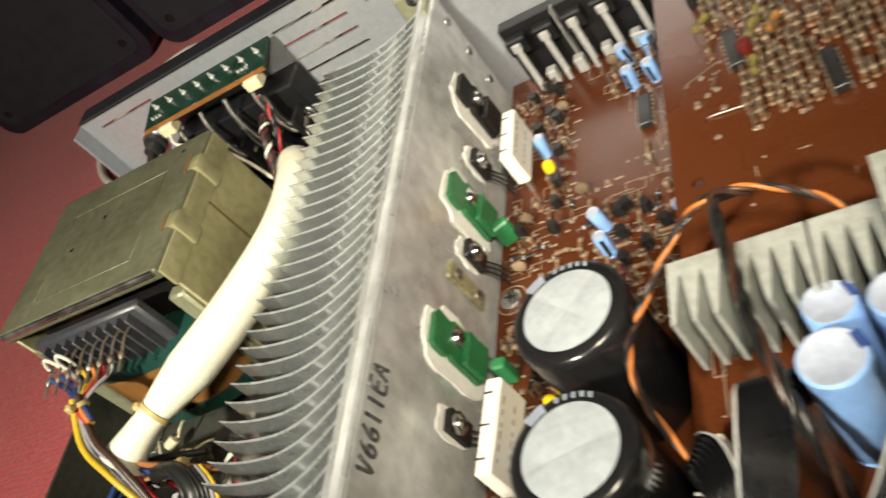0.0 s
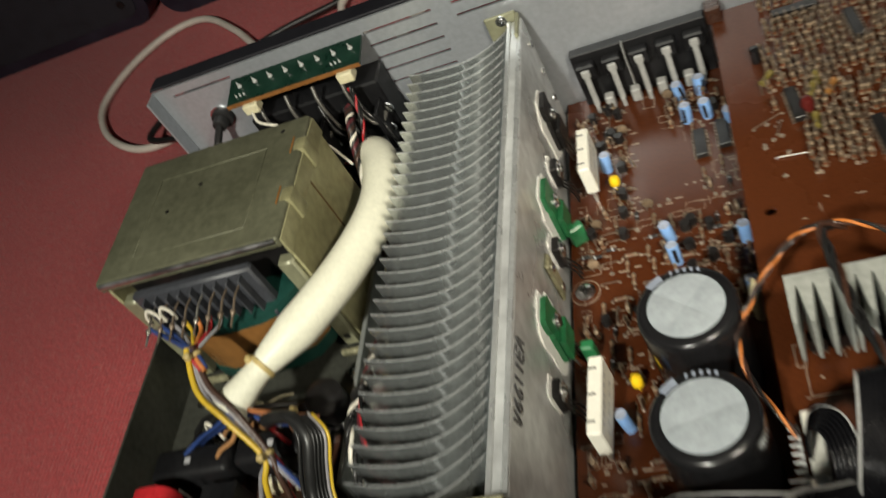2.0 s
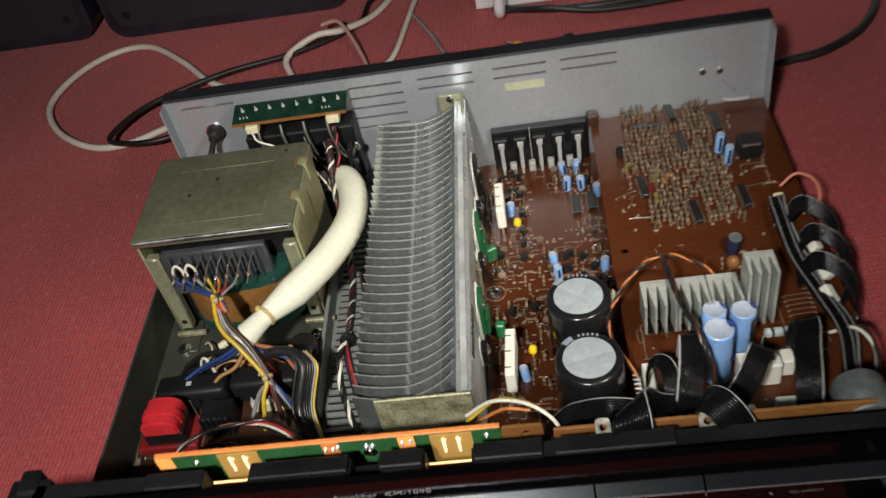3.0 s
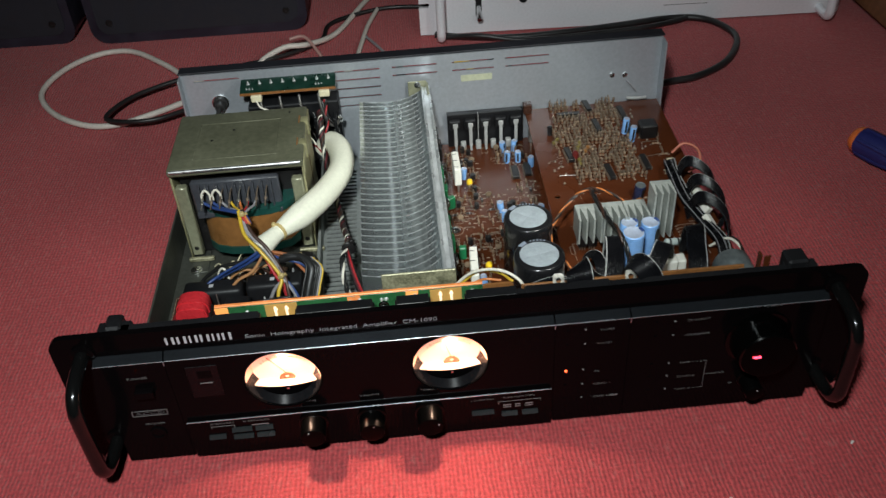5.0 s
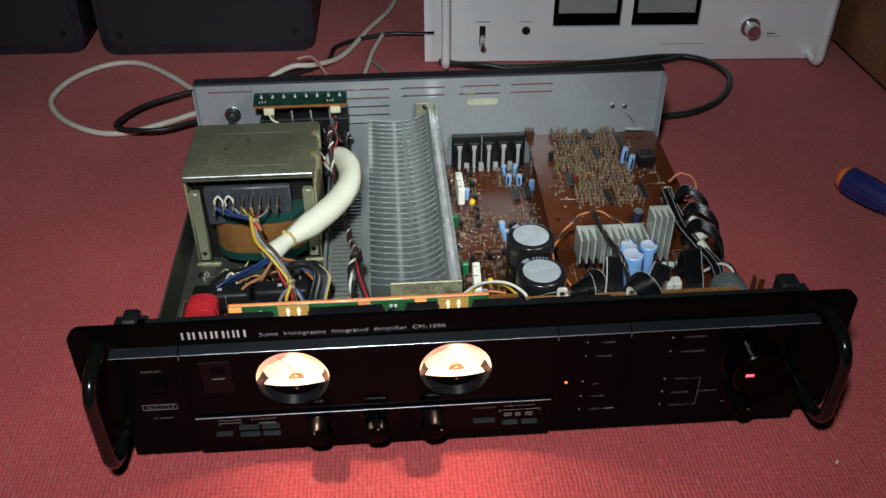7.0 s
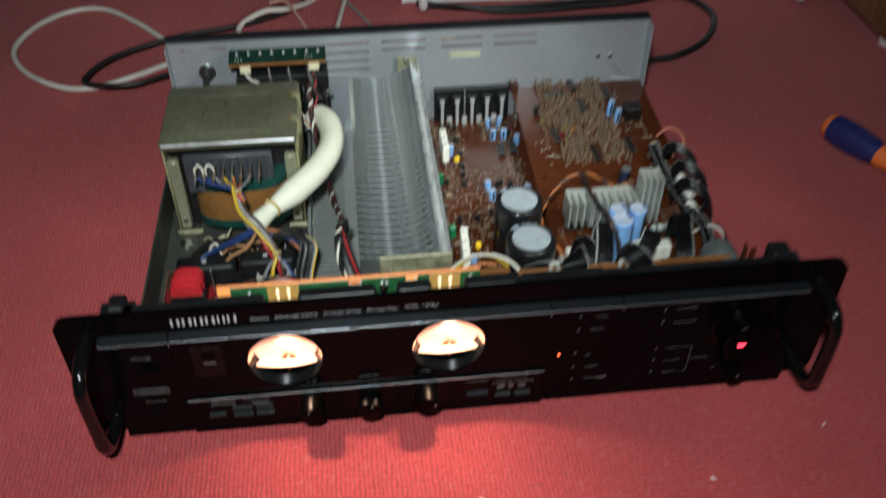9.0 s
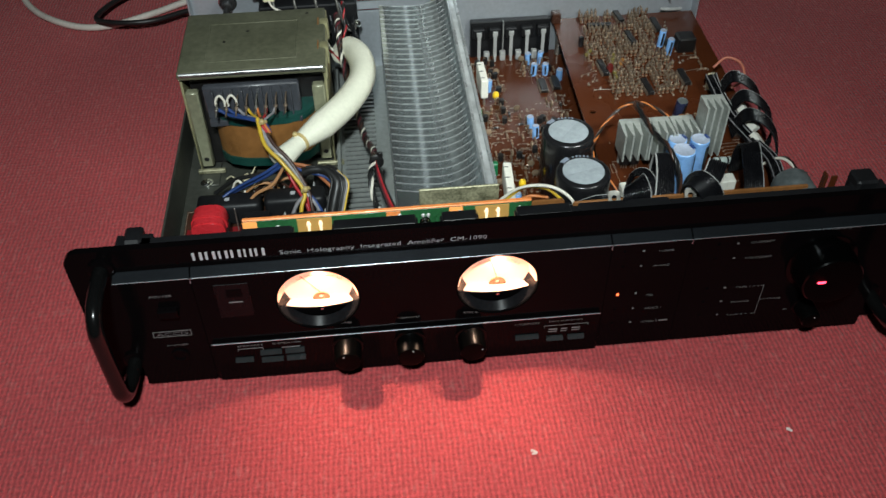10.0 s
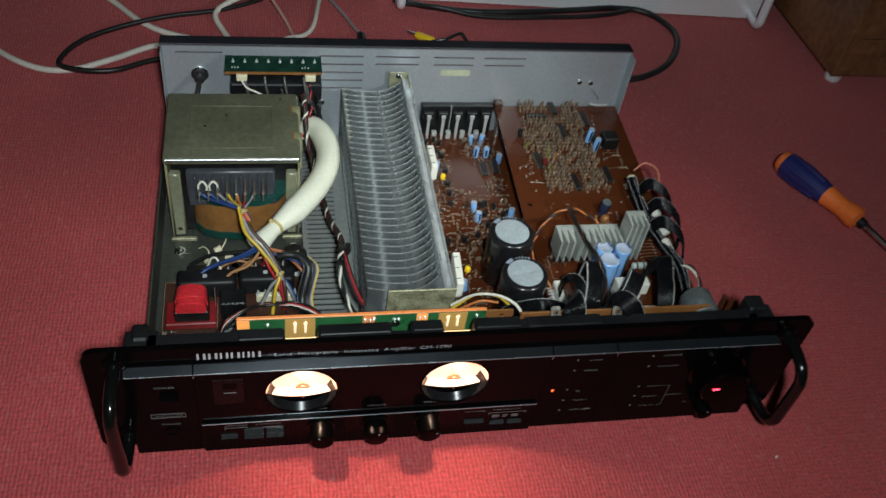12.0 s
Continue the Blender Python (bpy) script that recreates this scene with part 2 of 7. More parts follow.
M_BLUETOP = mat("dusty_capacitor_top", (0.38, 0.43, 0.54), 0.45, 0.2, 0.15, 90, 500, 0.05)
M_GREENPAD = mat("green_transistor", (0.012, 0.15, 0.055), 0.4, 0, 0.25, 80, 500, 0.08)
M_YELLOW = mat("yellow_component", (0.85, 0.55, 0.02), 0.4, 0, 0.1, 80, 500, 0.04)
M_RES_OLIVE = mat("olive_resistor", (0.15, 0.115, 0.03), 0.35, 0, 0.2, 200, 900, 0.05)
# Front edge of the transformer lid: its highlight put in as bare metal.
M_LIDSHINE = mat("shiny_lid_edge", (0.50, 0.50, 0.50), 0.34, 1.0, 0.2, 60, 300, 0.1, 0.12)
M_RESISTOR = mat("beige_resistor", (0.215, 0.152, 0.098), 0.45, 0, 0.25, 200, 900, 0.1, rand=0.35)
M_BAND = mat("resistor_band", (0.16, 0.05, 0.02), 0.5)
M_CHIP = mat("black_epoxy", (0.010, 0.009, 0.009), 0.4, 0, 0.3, 80, 600, 0.15, rand=0.2)
M_RED = mat("red_enamel_tape", (0.58, 0.028, 0.036), 0.24, 0, 0.15, 60, 300, 0.1)
M_DARKRED = mat("dark_red_base", (0.20, 0.012, 0.014), 0.4)
W_YELLOW = mat("yellow_wire", (0.55, 0.36, 0.03), 0.38)
W_BLUE = mat("blue_wire", (0.022, 0.05, 0.17), 0.38)
W_RED = mat("red_wire", (0.38, 0.02, 0.025), 0.38)
W_ORANGE = mat("orange_wire", (0.50, 0.16, 0.04), 0.38)
W_TAN = mat("tan_wire", (0.40, 0.20, 0.085), 0.42)
W_RUST = mat("rust_orange_wire", (0.34, 0.12, 0.045), 0.42)
W_BROWN = mat("brown_wire", (0.045, 0.020, 0.013), 0.4)
W_GREY = mat("grey_wire", (0.25, 0.24, 0.25), 0.4)
W_LEAD = mat("dull_tinned_wire", (0.105, 0.10, 0.09), 0.4, 0.4)
W_WHITE = mat("white_wire", (0.72, 0.68, 0.58), 0.42)
W_DARK = mat("dark_red_wire", (0.10, 0.015, 0.02), 0.4)
W_BLACK = mat("black_wire", (0.012, 0.012, 0.012), 0.35)
M_CABLE_WHITE = mat("dusty_white_cable", (0.62, 0.56, 0.50), 0.5, 0, 0.12, 30, 300, 0.1)
M_INK = mat("worn_marker_ink", (0.015, 0.015, 0.017), 0.5, 0, 0.3, 320, 900, 0.05, 0.1, (0.10, 0.10, 0.098))
M_PRINT = mat("white_panel_print", (0.44, 0.44, 0.45), 0.5, 0, 0.06, 60, 500, 0)
M_PRINT_DIM = mat("worn_panel_print", (0.15, 0.15, 0.15), 0.5, 0, 0.3, 300, 900, 0)
M_SILVERFACE = mat("silver_front_panel", (0.80, 0.80, 0.83), 0.40, 0.2, 0.06, 6, 400, 0.05, 0.06)
M_WOOD = mat("walnut_veneer", (0.14, 0.062, 0.027), 0.45, 0, 0.3, 14, 120, 0.1, 0.1, (0.19, 0.085, 0.037))
M_SPEAKER = mat("black_textured_cabinet", (0.014, 0.012, 0.022), 0.5, 0, 0.3, 40, 500, 0.25)
M_HANDLE_BLUE = mat("dark_blue_grip", (0.018, 0.02, 0.11), 0.4)
M_HANDLE_ORANGE = mat("orange_grip", (0.75, 0.16, 0.03), 0.4)
M_LINT = mat("pale_lint", (0.7, 0.62, 0.58), 0.9)
M_FOOT = mat("white_plastic_foot", (0.7, 0.7, 0.72), 0.4)
M_TRIMLINE = mat("trim_and_glint_metal", (0.46, 0.49, 0.53), 0.25, 0.8, 0.15, 12, 500, 0.03)
M_LEDGE = mat("satin_trim_metal", (0.042, 0.047, 0.054), 0.18, 0.8, 0.15, 12, 500, 0.02, 0.03)
M_BAR = mat("satin_black_button", (0.055, 0.060, 0.062), 0.26, 0.6, 0.15, 30, 500, 0.02)
M_DIAL = glow("lit_meter_dial", (1.0, 0.60, 0.42), 1.3)
# Lamp light on the board face behind the notches, painted as glow.
M_PATCHGLOW = glow("amber_patch_glow", (0.36, 0.21, 0.055), 0.50)
# Copper pads: the lamp light is put into their own glow.
M_PADGLOW = glow("glowing_orange_pad", (0.95, 0.36, 0.09), 0.55)
# Soldered pins: the bulbs' light on them is made as glow.
M_PINGLOW = glow("glowing_tinned_pin", (1.0, 0.80, 0.52), 0.80)
M_EDGEGLOW = mat("glowing_copper_edge", (0.75, 0.25, 0.07), 0.4, 0.1, 0.2, 60, 400, 0.05)
# Lamp light along the edge is added as faint emission.
M_EDGEGLOW.node_tree.nodes["Principled BSDF"].inputs["Emission Color"].default_value = (1.0, 0.26, 0.06, 1)
M_EDGEGLOW.node_tree.nodes["Principled BSDF"].inputs["Emission Strength"].default_value = 0.22
# Bright line of light along the frame's notches, painted as glow.
M_NOTCHGLOW = glow("notch_edge_glow", (1.0, 0.60, 0.28), 2.2)
_n, _l = M_DIAL.node_tree.nodes, M_DIAL.node_tree.links
_c, _s, _r = _n.new("ShaderNodeTexCoord"), _n.new("ShaderNodeSeparateXYZ"), _n.new("ShaderNodeMapRange")
_r.inputs["From Min"].default_value, _r.inputs["From Max"].default_value = 0.052, 0.086
_r.inputs["To Min"].default_value, _r.inputs["To Max"].default_value = 0.98, 0.58
_l.new(_c.outputs["Object"], _s.inputs[0])
_l.new(_s.outputs["Z"], _r.inputs["Value"])
_l.new(_r.outputs["Result"], _n["Principled BSDF"].inputs["Emission Strength"])
# Upper bowl wall: the meter lamp's light on it is given as glow.
M_WALLGLOW = glow("glowing_bowl_wall", (0.95, 0.50, 0.33), 0.42)
M_CUP = mat("satin_black_bowl", (0.008, 0.008, 0.009), 0.24, 0, 0.3, 30, 500, 0.03, 0.05)
M_CUP.node_tree.nodes["Principled BSDF"].inputs["Specular IOR Level"].default_value = 0.12
# Lip of the dial cover: dial light on it is painted as glow.
M_LIP = glow("glowing_cover_lip", (0.9, 0.55, 0.38), 0.30)
M_PIVOT = mat("amber_pivot_cover", (0.26, 0.09, 0.03), 0.4)
M_SCALE = mat("faded_scale_print", (0.55, 0.28, 0.18), 0.5)
M_LEDRED = glow("red_indicator", (1.0, 0.03, 0.06), 9.0)
M_LEDORANGE = glow("orange_indicator", (1.0, 0.11, 0.03), 4.0)

# ---------------------------------------------------------------- helpers
def mesh_of(name, bm, mats, smooth=None):
    bmesh.ops.recalc_face_normals(bm, faces=bm.faces)
    me = bpy.data.meshes.new(name)
    bm.to_mesh(me)
    bm.free()
    for m in mats if isinstance(mats, (list, tuple)) else [mats]:
        me.materials.append(m)
    if smooth is not None:
        me.polygons.foreach_set("use_smooth", [True] * len(me.polygons))
        me.set_sharp_from_angle(angle=radians(smooth))
    return me


def part(name, bm, mats, parent=None, label="", smooth=40):
    ob = new(name, mesh_of(name, bm, mats, smooth))
    ob.parent = parent
    if label:
        ob["label"] = label
    return ob


def put(name, me, m, parent, label=""):
    """One more object on shared mesh data."""
    ob = new(name, me)
    ob.parent = parent
    ob.matrix_basis = m
    if label:
        ob["label"] = label
    return ob


def thing(name, m, label, category, group=""):
    ob = new(name)
    ob.empty_display_size = 0.02
    ob.matrix_basis = m
    return tagged(ob, label, category, group)


def box(bm, x0, x1, y0, y1, z0, z1, bev=0.0, mi=0, seg=1):
    vs = [bm.verts.new((x, y, z)) for x in (x0, x1) for y in (y0, y1) for z in (z0, z1)]
    fs = [bm.faces.new([vs[i] for i in q]) for q in ((0, 1, 3, 2), (4, 6, 7, 5), (0, 4, 5, 1), (2, 3, 7, 6), (0, 2, 6, 4), (1, 5, 7, 3))]
    if bev:
        es = list({e for f in fs for e in f.edges})
        got = bmesh.ops.bevel(bm, geom=es, offset=bev, segments=seg, affect="EDGES", profile=0.5)
        fs = list({f for v in vs if v.is_valid for f in v.link_faces} | set(got["faces"]))
    for f in fs:
        if f.is_valid:
            f.material_index = mi
    return fs


def ring(bm, c, u, v, r, seg):
    return [bm.verts.new(c + u * (r * math.cos(2 * math.pi * i / seg)) + v * (r * math.sin(2 * math.pi * i / seg))) for i in range(seg)]


def frame_of(d):
    d = d.normalized()
    u = d.orthogonal().normalized()
    return u, d.cross(u)


def lathe(bm, p0, axis, prof, seg=24, mi=0, close=True):
    """Revolve (distance along the axis, radius) pairs about an axis through p0. A profile entry may carry a material index."""
    p0, axis = Vector(p0), Vector(axis).normalized()
    u, v = frame_of(axis)
    last = None
    for row in prof:
        d, r = row[0], row[1]
        now = ring(bm, p0 + axis * d, u, v, max(r, 1e-5), seg)
        if last:
            for i in range(seg):
                f = bm.faces.new((last[i], last[(i + 1) % seg], now[(i + 1) % seg], now[i]))
                f.material_index = row[2] if len(row) > 2 else mi
        elif close:
            bm.faces.new(now).material_index = mi
        last = now
    if close:
        bm.faces.new(last[::-1]).material_index = prof[-1][2] if len(prof[-1]) > 2 else mi


def smooth_path(pts, step=6):
    p = [Vector(q) for q in pts]
    p = [2 * p[0] - p[1]] + p + [2 * p[-1] - p[-2]]
    out = []
    for i in range(1, len(p) - 2):
        a, b, c, d = p[i - 1 : i + 3]
        for k in range(step):
            t = k / step
            out.append(0.5 * (2 * b + (c - a) * t + (2 * a - 5 * b + 4 * c - d) * t * t + (3 * b - a - 3 * c + d) * t ** 3))
    out.append(p[-2])
    return out


def sweep(bm, path, r, seg=8, mi=0, flat=1.0, rib=0.0):
    """A tube along a path; r is a number or a function of 0..1."""
    path = [Vector(q) for q in path]
    n = len(path)
    u = None
    last = None
    for i, q in enumerate(path):
        d = (path[min(i + 1, n - 1)] - path[max(i - 1, 0)]).normalized()
        u = d.orthogonal().normalized() if u is None else (u - d * u.dot(d)).normalized()
        v = d.cross(u)
        rr = r(i / (n - 1)) if callable(r) else r
        now = [bm.verts.new(q + (u * math.cos(2 * math.pi * k / seg) + v * flat * math.sin(2 * math.pi * k / seg)) * (rr * (1 - rib * (k % 2)))) for k in range(seg)]
        if last:
            for k in range(seg):
                bm.faces.new((last[k], last[(k + 1) % seg], now[(k + 1) % seg], now[k])).material_index = mi
        else:
            bm.faces.new(now).material_index = mi
        last = now
    bm.faces.new(last[::-1]).material_index = mi


def cord(name, pts, r, mt, parent, label="", seg=8, step=6):
    bm = bmesh.new()
    sweep(bm, smooth_path(pts, step), r, seg)
    return part(name, bm, mt, parent, label, 60)


def twist(name, pts, r, mats, parent, label="", turns=10, seg=6, lay=1.15):
    """Wires twisted round each other, one mesh."""
    bm = bmesh.new()
    base = smooth_path(pts, 14)
    n, u = len(base), None
    frames = []
    for i, q in enumerate(base):
        d = (base[min(i + 1, n - 1)] - base[max(i - 1, 0)]).normalized()
        u = d.orthogonal().normalized() if u is None else (u - d * u.dot(d)).normalized()
        frames.append((q, u.copy(), d.cross(u)))
    for k in range(len(mats)):
        a0 = 2 * math.pi * k / len(mats)
        line = [q + (a * math.cos(a0 + turns * 2 * math.pi * i / n) + b * math.sin(a0 + turns * 2 * math.pi * i / n)) * r * lay for i, (q, a, b) in enumerate(frames)]
        sweep(bm, line, r, seg, k)
    ob = part(name, bm, mats, parent, label, 60)
    ob["kind"] = "stuff"
    return ob


def ribbon(name, pts, side, n, parent, pitch=0.00135, label="black ribbon cable with a pale edge strand"):
    """Flat cable: one fluted band of n strands, one edge strand pale."""
    bm = bmesh.new()
    base = smooth_path(pts, 7)
    m = len(base)
    prof = [(-n / 2, 0.0, 0)]
    for k in range(n):
        u = k - (n - 1) / 2
        prof += [(u - 0.36, 0.34), (u - 0.16, 0.54), (u + 0.16, 0.54), (u + 0.36, 0.34), (u + 0.5, 0.10)]
    up = [(p[0], p[1]) for p in prof]
    loop = up + [(u, -h) for u, h in reversed(up[1:-1])]
    last = None
    for i, q in enumerate(base):
        s = Vector(side[0]).lerp(Vector(side[1]), i / (m - 1)).normalized()
        d = (base[min(i + 1, m - 1)] - base[max(i - 1, 0)]).normalized()
        nn = s.cross(d).normalized()
        now = [bm.verts.new(q + s * (u * pitch) + nn * (h * pitch)) for u, h in loop]
        if last:
            c = len(loop)
            for k in range(c):
                f = bm.faces.new((last[k], last[(k + 1) % c], now[(k + 1) % c], now[k]))
                f.material_index = 1 if loop[k][0] + loop[(k + 1) % c][0] > n - 1.35 else 0
        else:
            bm.faces.new(now)
        last = now
    bm.faces.new(last[::-1])
    return part(name, bm, [M_RIBBON, M_GREYWIRE], parent, label, 60)


def plate(bm, outer, holes, to3d, t0, t1, mi=0):
    """A plate with holes: 2D loops, placed by to3d(u, v, t), between t0 and t1."""
    rings = []
    edges = []
    for loop in [outer] + holes:
        vs = [bm.verts.new(to3d(a, b, t0)) for a, b in loop]
        rings.append(vs)
        edges += [bm.edges.new((vs[i], vs[(i + 1) % len(vs)])) for i in range(len(vs))]
    faces = [f for f in bmesh.ops.triangle_fill(bm, use_beauty=True, use_dissolve=False, edges=edges)["geom"] if isinstance(f, bmesh.types.BMFace)]
    twin = {}
    for loop, vs in zip([outer] + holes, rings):
        for (a, b), v in zip(loop, vs):
            twin[v] = bm.verts.new(to3d(a, b, t1))
    for f in faces:
        f.material_index = mi
        bm.faces.new([twin[v] for v in reversed(f.verts)]).material_index = mi
    for vs in rings:
        for i in range(len(vs)):
            a, b = vs[i], vs[(i + 1) % len(vs)]
            bm.faces.new((a, b, twin[b], twin[a])).material_index = mi


def rect(x0, x1, y0, y1, r=0.0, seg=5):
    if not r:
        return [(x0, y0), (x1, y0), (x1, y1), (x0, y1)]
    out = []
    for cx, cy, a in ((x1 - r, y0 + r, -90), (x1 - r, y1 - r, 0), (x0 + r, y1 - r, 90), (x0 + r, y0 + r, 180)):
        out += [(cx + r * math.cos(radians(a + 90 * k / seg)), cy + r * math.sin(radians(a + 90 * k / seg))) for k in range(seg + 1)]
    return out


def disc(cx, cy, r, seg=32, a0=0, a1=360):
    full = a1 - a0 >= 360
    return [(cx + r * math.cos(radians(a0 + (a1 - a0) * k / (seg if full else seg - 1))), cy + r * math.sin(radians(a0 + (a1 - a0) * k / (seg if full else seg - 1)))) for k in range(seg)]


FRONT = lambda a, b, t: (a, t, b)
FLAT = lambda a, b, t: (a, b, t)
SIDE = lambda a, b, t: (t, a, b)


def words(body, x, z, y, high, mt, parent, wide=None, name="lettering", m=None):
    """Lettering in the built-in font on a face that looks to -y; high: capital height."""
    cu = bpy.data.curves.new(name, "FONT")
    cu.body, cu.size, cu.extrude, cu.resolution_u, cu.offset = body, high / 0.72, 0.00006, 2, -0.031 * high
    tmp = new(name, cu)
    me = bpy.data.meshes.new_from_object(tmp.evaluated_get(bpy.context.evaluated_depsgraph_get()))
    bpy.data.objects.remove(tmp)
    me.materials.clear()
    me.materials.append(mt)
    k = wide / max(v.co.x for v in me.vertices) if wide else 1.0
    for v in me.vertices:
        v.co = (v.co.x * k, v.co.y, v.co.z)
    ob = new(name, me)
    ob.parent = parent
    ob.matrix_basis = (m or Matrix()) @ Matrix.Translation((x, y, z)) @ Matrix.Rotation(radians(90), 4, "X")
    return ob


def bars(name, rects, y, mt, parent, label=""):
    """Flat marks (x0, x1, z0, z1) on a face that looks to -y."""
    bm = bmesh.new()
    for x0, x1, z0, z1 in rects:
        box(bm, x0, x1, y - 0.00012, y + 0.00005, z0, z1)
    return part(name, bm, mt, parent, label, None)


# ---------------------------------------------------------------- the room
def room():
    bm = bmesh.new()
    box(bm, -2.6, 2.6, -2.2, 3.0, -0.02, 0.0)
    tagged(part("floor", bm, M_CARPET, None, "", None), "deep red ribbed cord carpet covering the whole floor", "carpet", kind="structure")
    for name, b in (("wall_north", (-2.6, 2.6, 3.0, 3.1, 0, 2.5)), ("wall_south", (-2.6, 2.6, -2.3, -2.2, 0, 2.5)), ("wall_west", (-2.7, -2.6, -2.3, 3.1, 0, 2.5)), ("wall_east", (2.6, 2.7, -2.3, 3.1, 0, 2.5))):
        bm = bmesh.new()
        box(bm, *b)
        tagged(part(name, bm, M_WALL, None, "", None), "plain painted wall of the room", "wall", kind="structure")
    bm = bmesh.new()
    box(bm, -2.7, 2.7, -2.3, 3.1, 2.5, 2.6)
    tagged(part("ceiling", bm, M_WALL, None, "", None), "plain painted ceiling", "ceiling", kind="structure")


room()

# ---------------------------------------------------------------- the amplifier
AMP = thing("integrated_amplifier", Matrix(), "opened black rack amplifier with lit meters and exposed boards", "amplifier")

# ---- chassis
SLOT_ROWS = [0.085 + 0.0056 * k for k in range(40)]


def chassis():
    bm = bmesh.new()
    plate(bm, rect(-0.214, -0.1042, 0.004, 0.3235), [], FLAT, 0.0055, 0.0070)
    ch = part("chassis", bm, M_CHASSIS, AMP, "grey steel chassis base with rows of ventilation slots", None)
    bm = bmesh.new()
    slots = [rect(-0.0975, -0.0720, y, y + 0.0026, 0.0011, 2) for y in SLOT_ROWS if y < 0.30]
    plate(bm, rect(-0.1040, 0.208, 0.004, 0.3235), slots, FLAT, 0.0055, 0.0070)
    part("slotted_floor", bm, M_VENT, ch, "pale zinc floor plate with rows of ventilation slots", None)
    # Unseen sheet added under the floor, so that the slots read as shaded.
    bm = bmesh.new()
    box(bm, -0.2150, 0.2090, 0.004, 0.3240, 0.0022, 0.0034, 0.0004)
    part("slot_shade_sheet", bm, M_SHELL, ch, "black sheet added below the floor to keep the slots dark", None)
    for name, x0, x1, h in (("side_rail", -0.2155, -0.214, 0.0390), ("side_rail", 0.208, 0.2095, 0.0175)):
        bm = bmesh.new()
        box(bm, x0, x1, 0.004, 0.325, 0.004, h, 0.0004)
        part(name, bm, M_CHASSIS, ch, "", None)
    for x in (-0.19, 0.18):
        for y in (0.04, 0.29):
            bm = bmesh.new()
            lathe(bm, (x, y, 0), (0, 0, 1), [(0, 0.010), (0.0055, 0.012)], 20)
            part("foot", bm, M_RUBBER, ch)
    # raised bracket strip beside the slots, and screws
    bm = bmesh.new()
    box(bm, -0.1022, -0.0996, 0.108, 0.30, 0.007, 0.0210, 0.0006)
    part("bracket_strip", bm, M_VENT, ch, "low pale upright strip beside the slots")
    me = screw_mesh()
    for x, y, z in ((-0.1998, 0.1749, 0.0085), (-0.109, 0.176, 0.0085), (-0.2, 0.125, 0.0072), (-0.109, 0.285, 0.0085)):
        put("screw", me, pose(x, y, z), ch)
    return ch


def screw_mesh(r=0.0034):
    bm = bmesh.new()
    lathe(bm, (0, 0, 0), (0, 0, 1), [(-0.001, r * 1.35), (0.0004, r * 1.35), (0.0005, r), (r * 0.45, r * 0.85), (r * 0.55, r * 0.5)], 16)
    box(bm, -r * 0.7, r * 0.7, -r * 0.12, r * 0.12, r * 0.55, r * 0.58, 0, 1)
    box(bm, -r * 0.12, r * 0.12, -r * 0.7, r * 0.7, r * 0.551, r * 0.579, 0, 1)
    return mesh_of("screw", bm, [M_CHROME, M_CHIP], 40)


chassis()


# ---- rear panel
def rear_panel():
    bm = bmesh.new()
    holes = []
    for k in range(5):
        holes.append(rect(-0.0815, -0.0425, 0.0600 + 0.0085 * k, 0.0617 + 0.0085 * k))
    for x0, x1 in ((-0.0315, 0.0075), (0.0210, 0.0580), (0.0680, 0.1065)):
        for z in (0.0862, 0.0940):
            holes.append(rect(x0, x1, z, z + 0.0017))
    holes.append(rect(-0.2030, -0.1640, 0.0960, 0.0977))
    plate(bm, rect(-0.2145, 0.2080, 0.004, 0.1030), holes, FRONT, 0.3235, 0.3250)
    rp = part("rear_panel", bm, M_STEEL, AMP, "bare zinc-grey rear panel with cooling slots and a black outer shell", None)
    bm = bmesh.new()
    box(bm, -0.2155, 0.2095, 0.3250, 0.3375, 0.1030, 0.1045, 0.0005)
    box(bm, -0.2155, 0.2095, 0.3360, 0.3375, 0.0960, 0.1030)
    part("outer_shell", bm, M_SHELL, rp, "black painted top lip", None)
    for x0, x1, d in ((-0.2145, -0.2130, 0.010), (0.2065, 0.2080, 0.012)):
        bm = bmesh.new()
        box(bm, x0, x1, 0.3235 - d, 0.3235, 0.004, 0.1030, 0.0004)
        part("end_flange", bm, M_STEEL, rp, "", None)
    # paper label and the strain relief of the mains cord
    bm = bmesh.new()
    box(bm, 0.0285, 0.0560, 0.3231, 0.3236, 0.0760, 0.0820)
    part("paper_label", bm, mat("yellowed_paper", (0.42, 0.43, 0.30), 0.7), rp, "yellowed blank paper label", None)
    bm = bmesh.new()
    lathe(bm, (-0.1840, 0.3240, 0.0750), (0, -1, 0), [(0, 0.0055), (0.001, 0.0064), (0.004, 0.0062), (0.0045, 0.0045), (0.010, 0.0040), (0.0105, 0.003)], 24)
    part("cord_grommet", bm, M_RUBBER, rp, "round black cord grommet")
    bm = bmesh.new()
    lathe(bm, (-0.1840, 0.3236, 0.0750), (0, -1, 0), [(0, 0.0074), (0.0010, 0.0074), (0.0011, 0.0064)], 28)
    part("grommet_ring", bm, M_CHROME, rp)
    cord("mains_cord", [(-0.184, 0.314, 0.075), (-0.186, 0.302, 0.069), (-0.192, 0.288, 0.055), (-0.196, 0.28, 0.03)], 0.0022, M_RUBBER, rp)
    # screws and a wire end near the right corner
    me = screw_mesh(0.0017)
    for x, z in ((0.1640, 0.0700), (0.1755, 0.0692)):
        put("screw", me, pose(x, 0.3228, z, 90, 0, 0), rp)
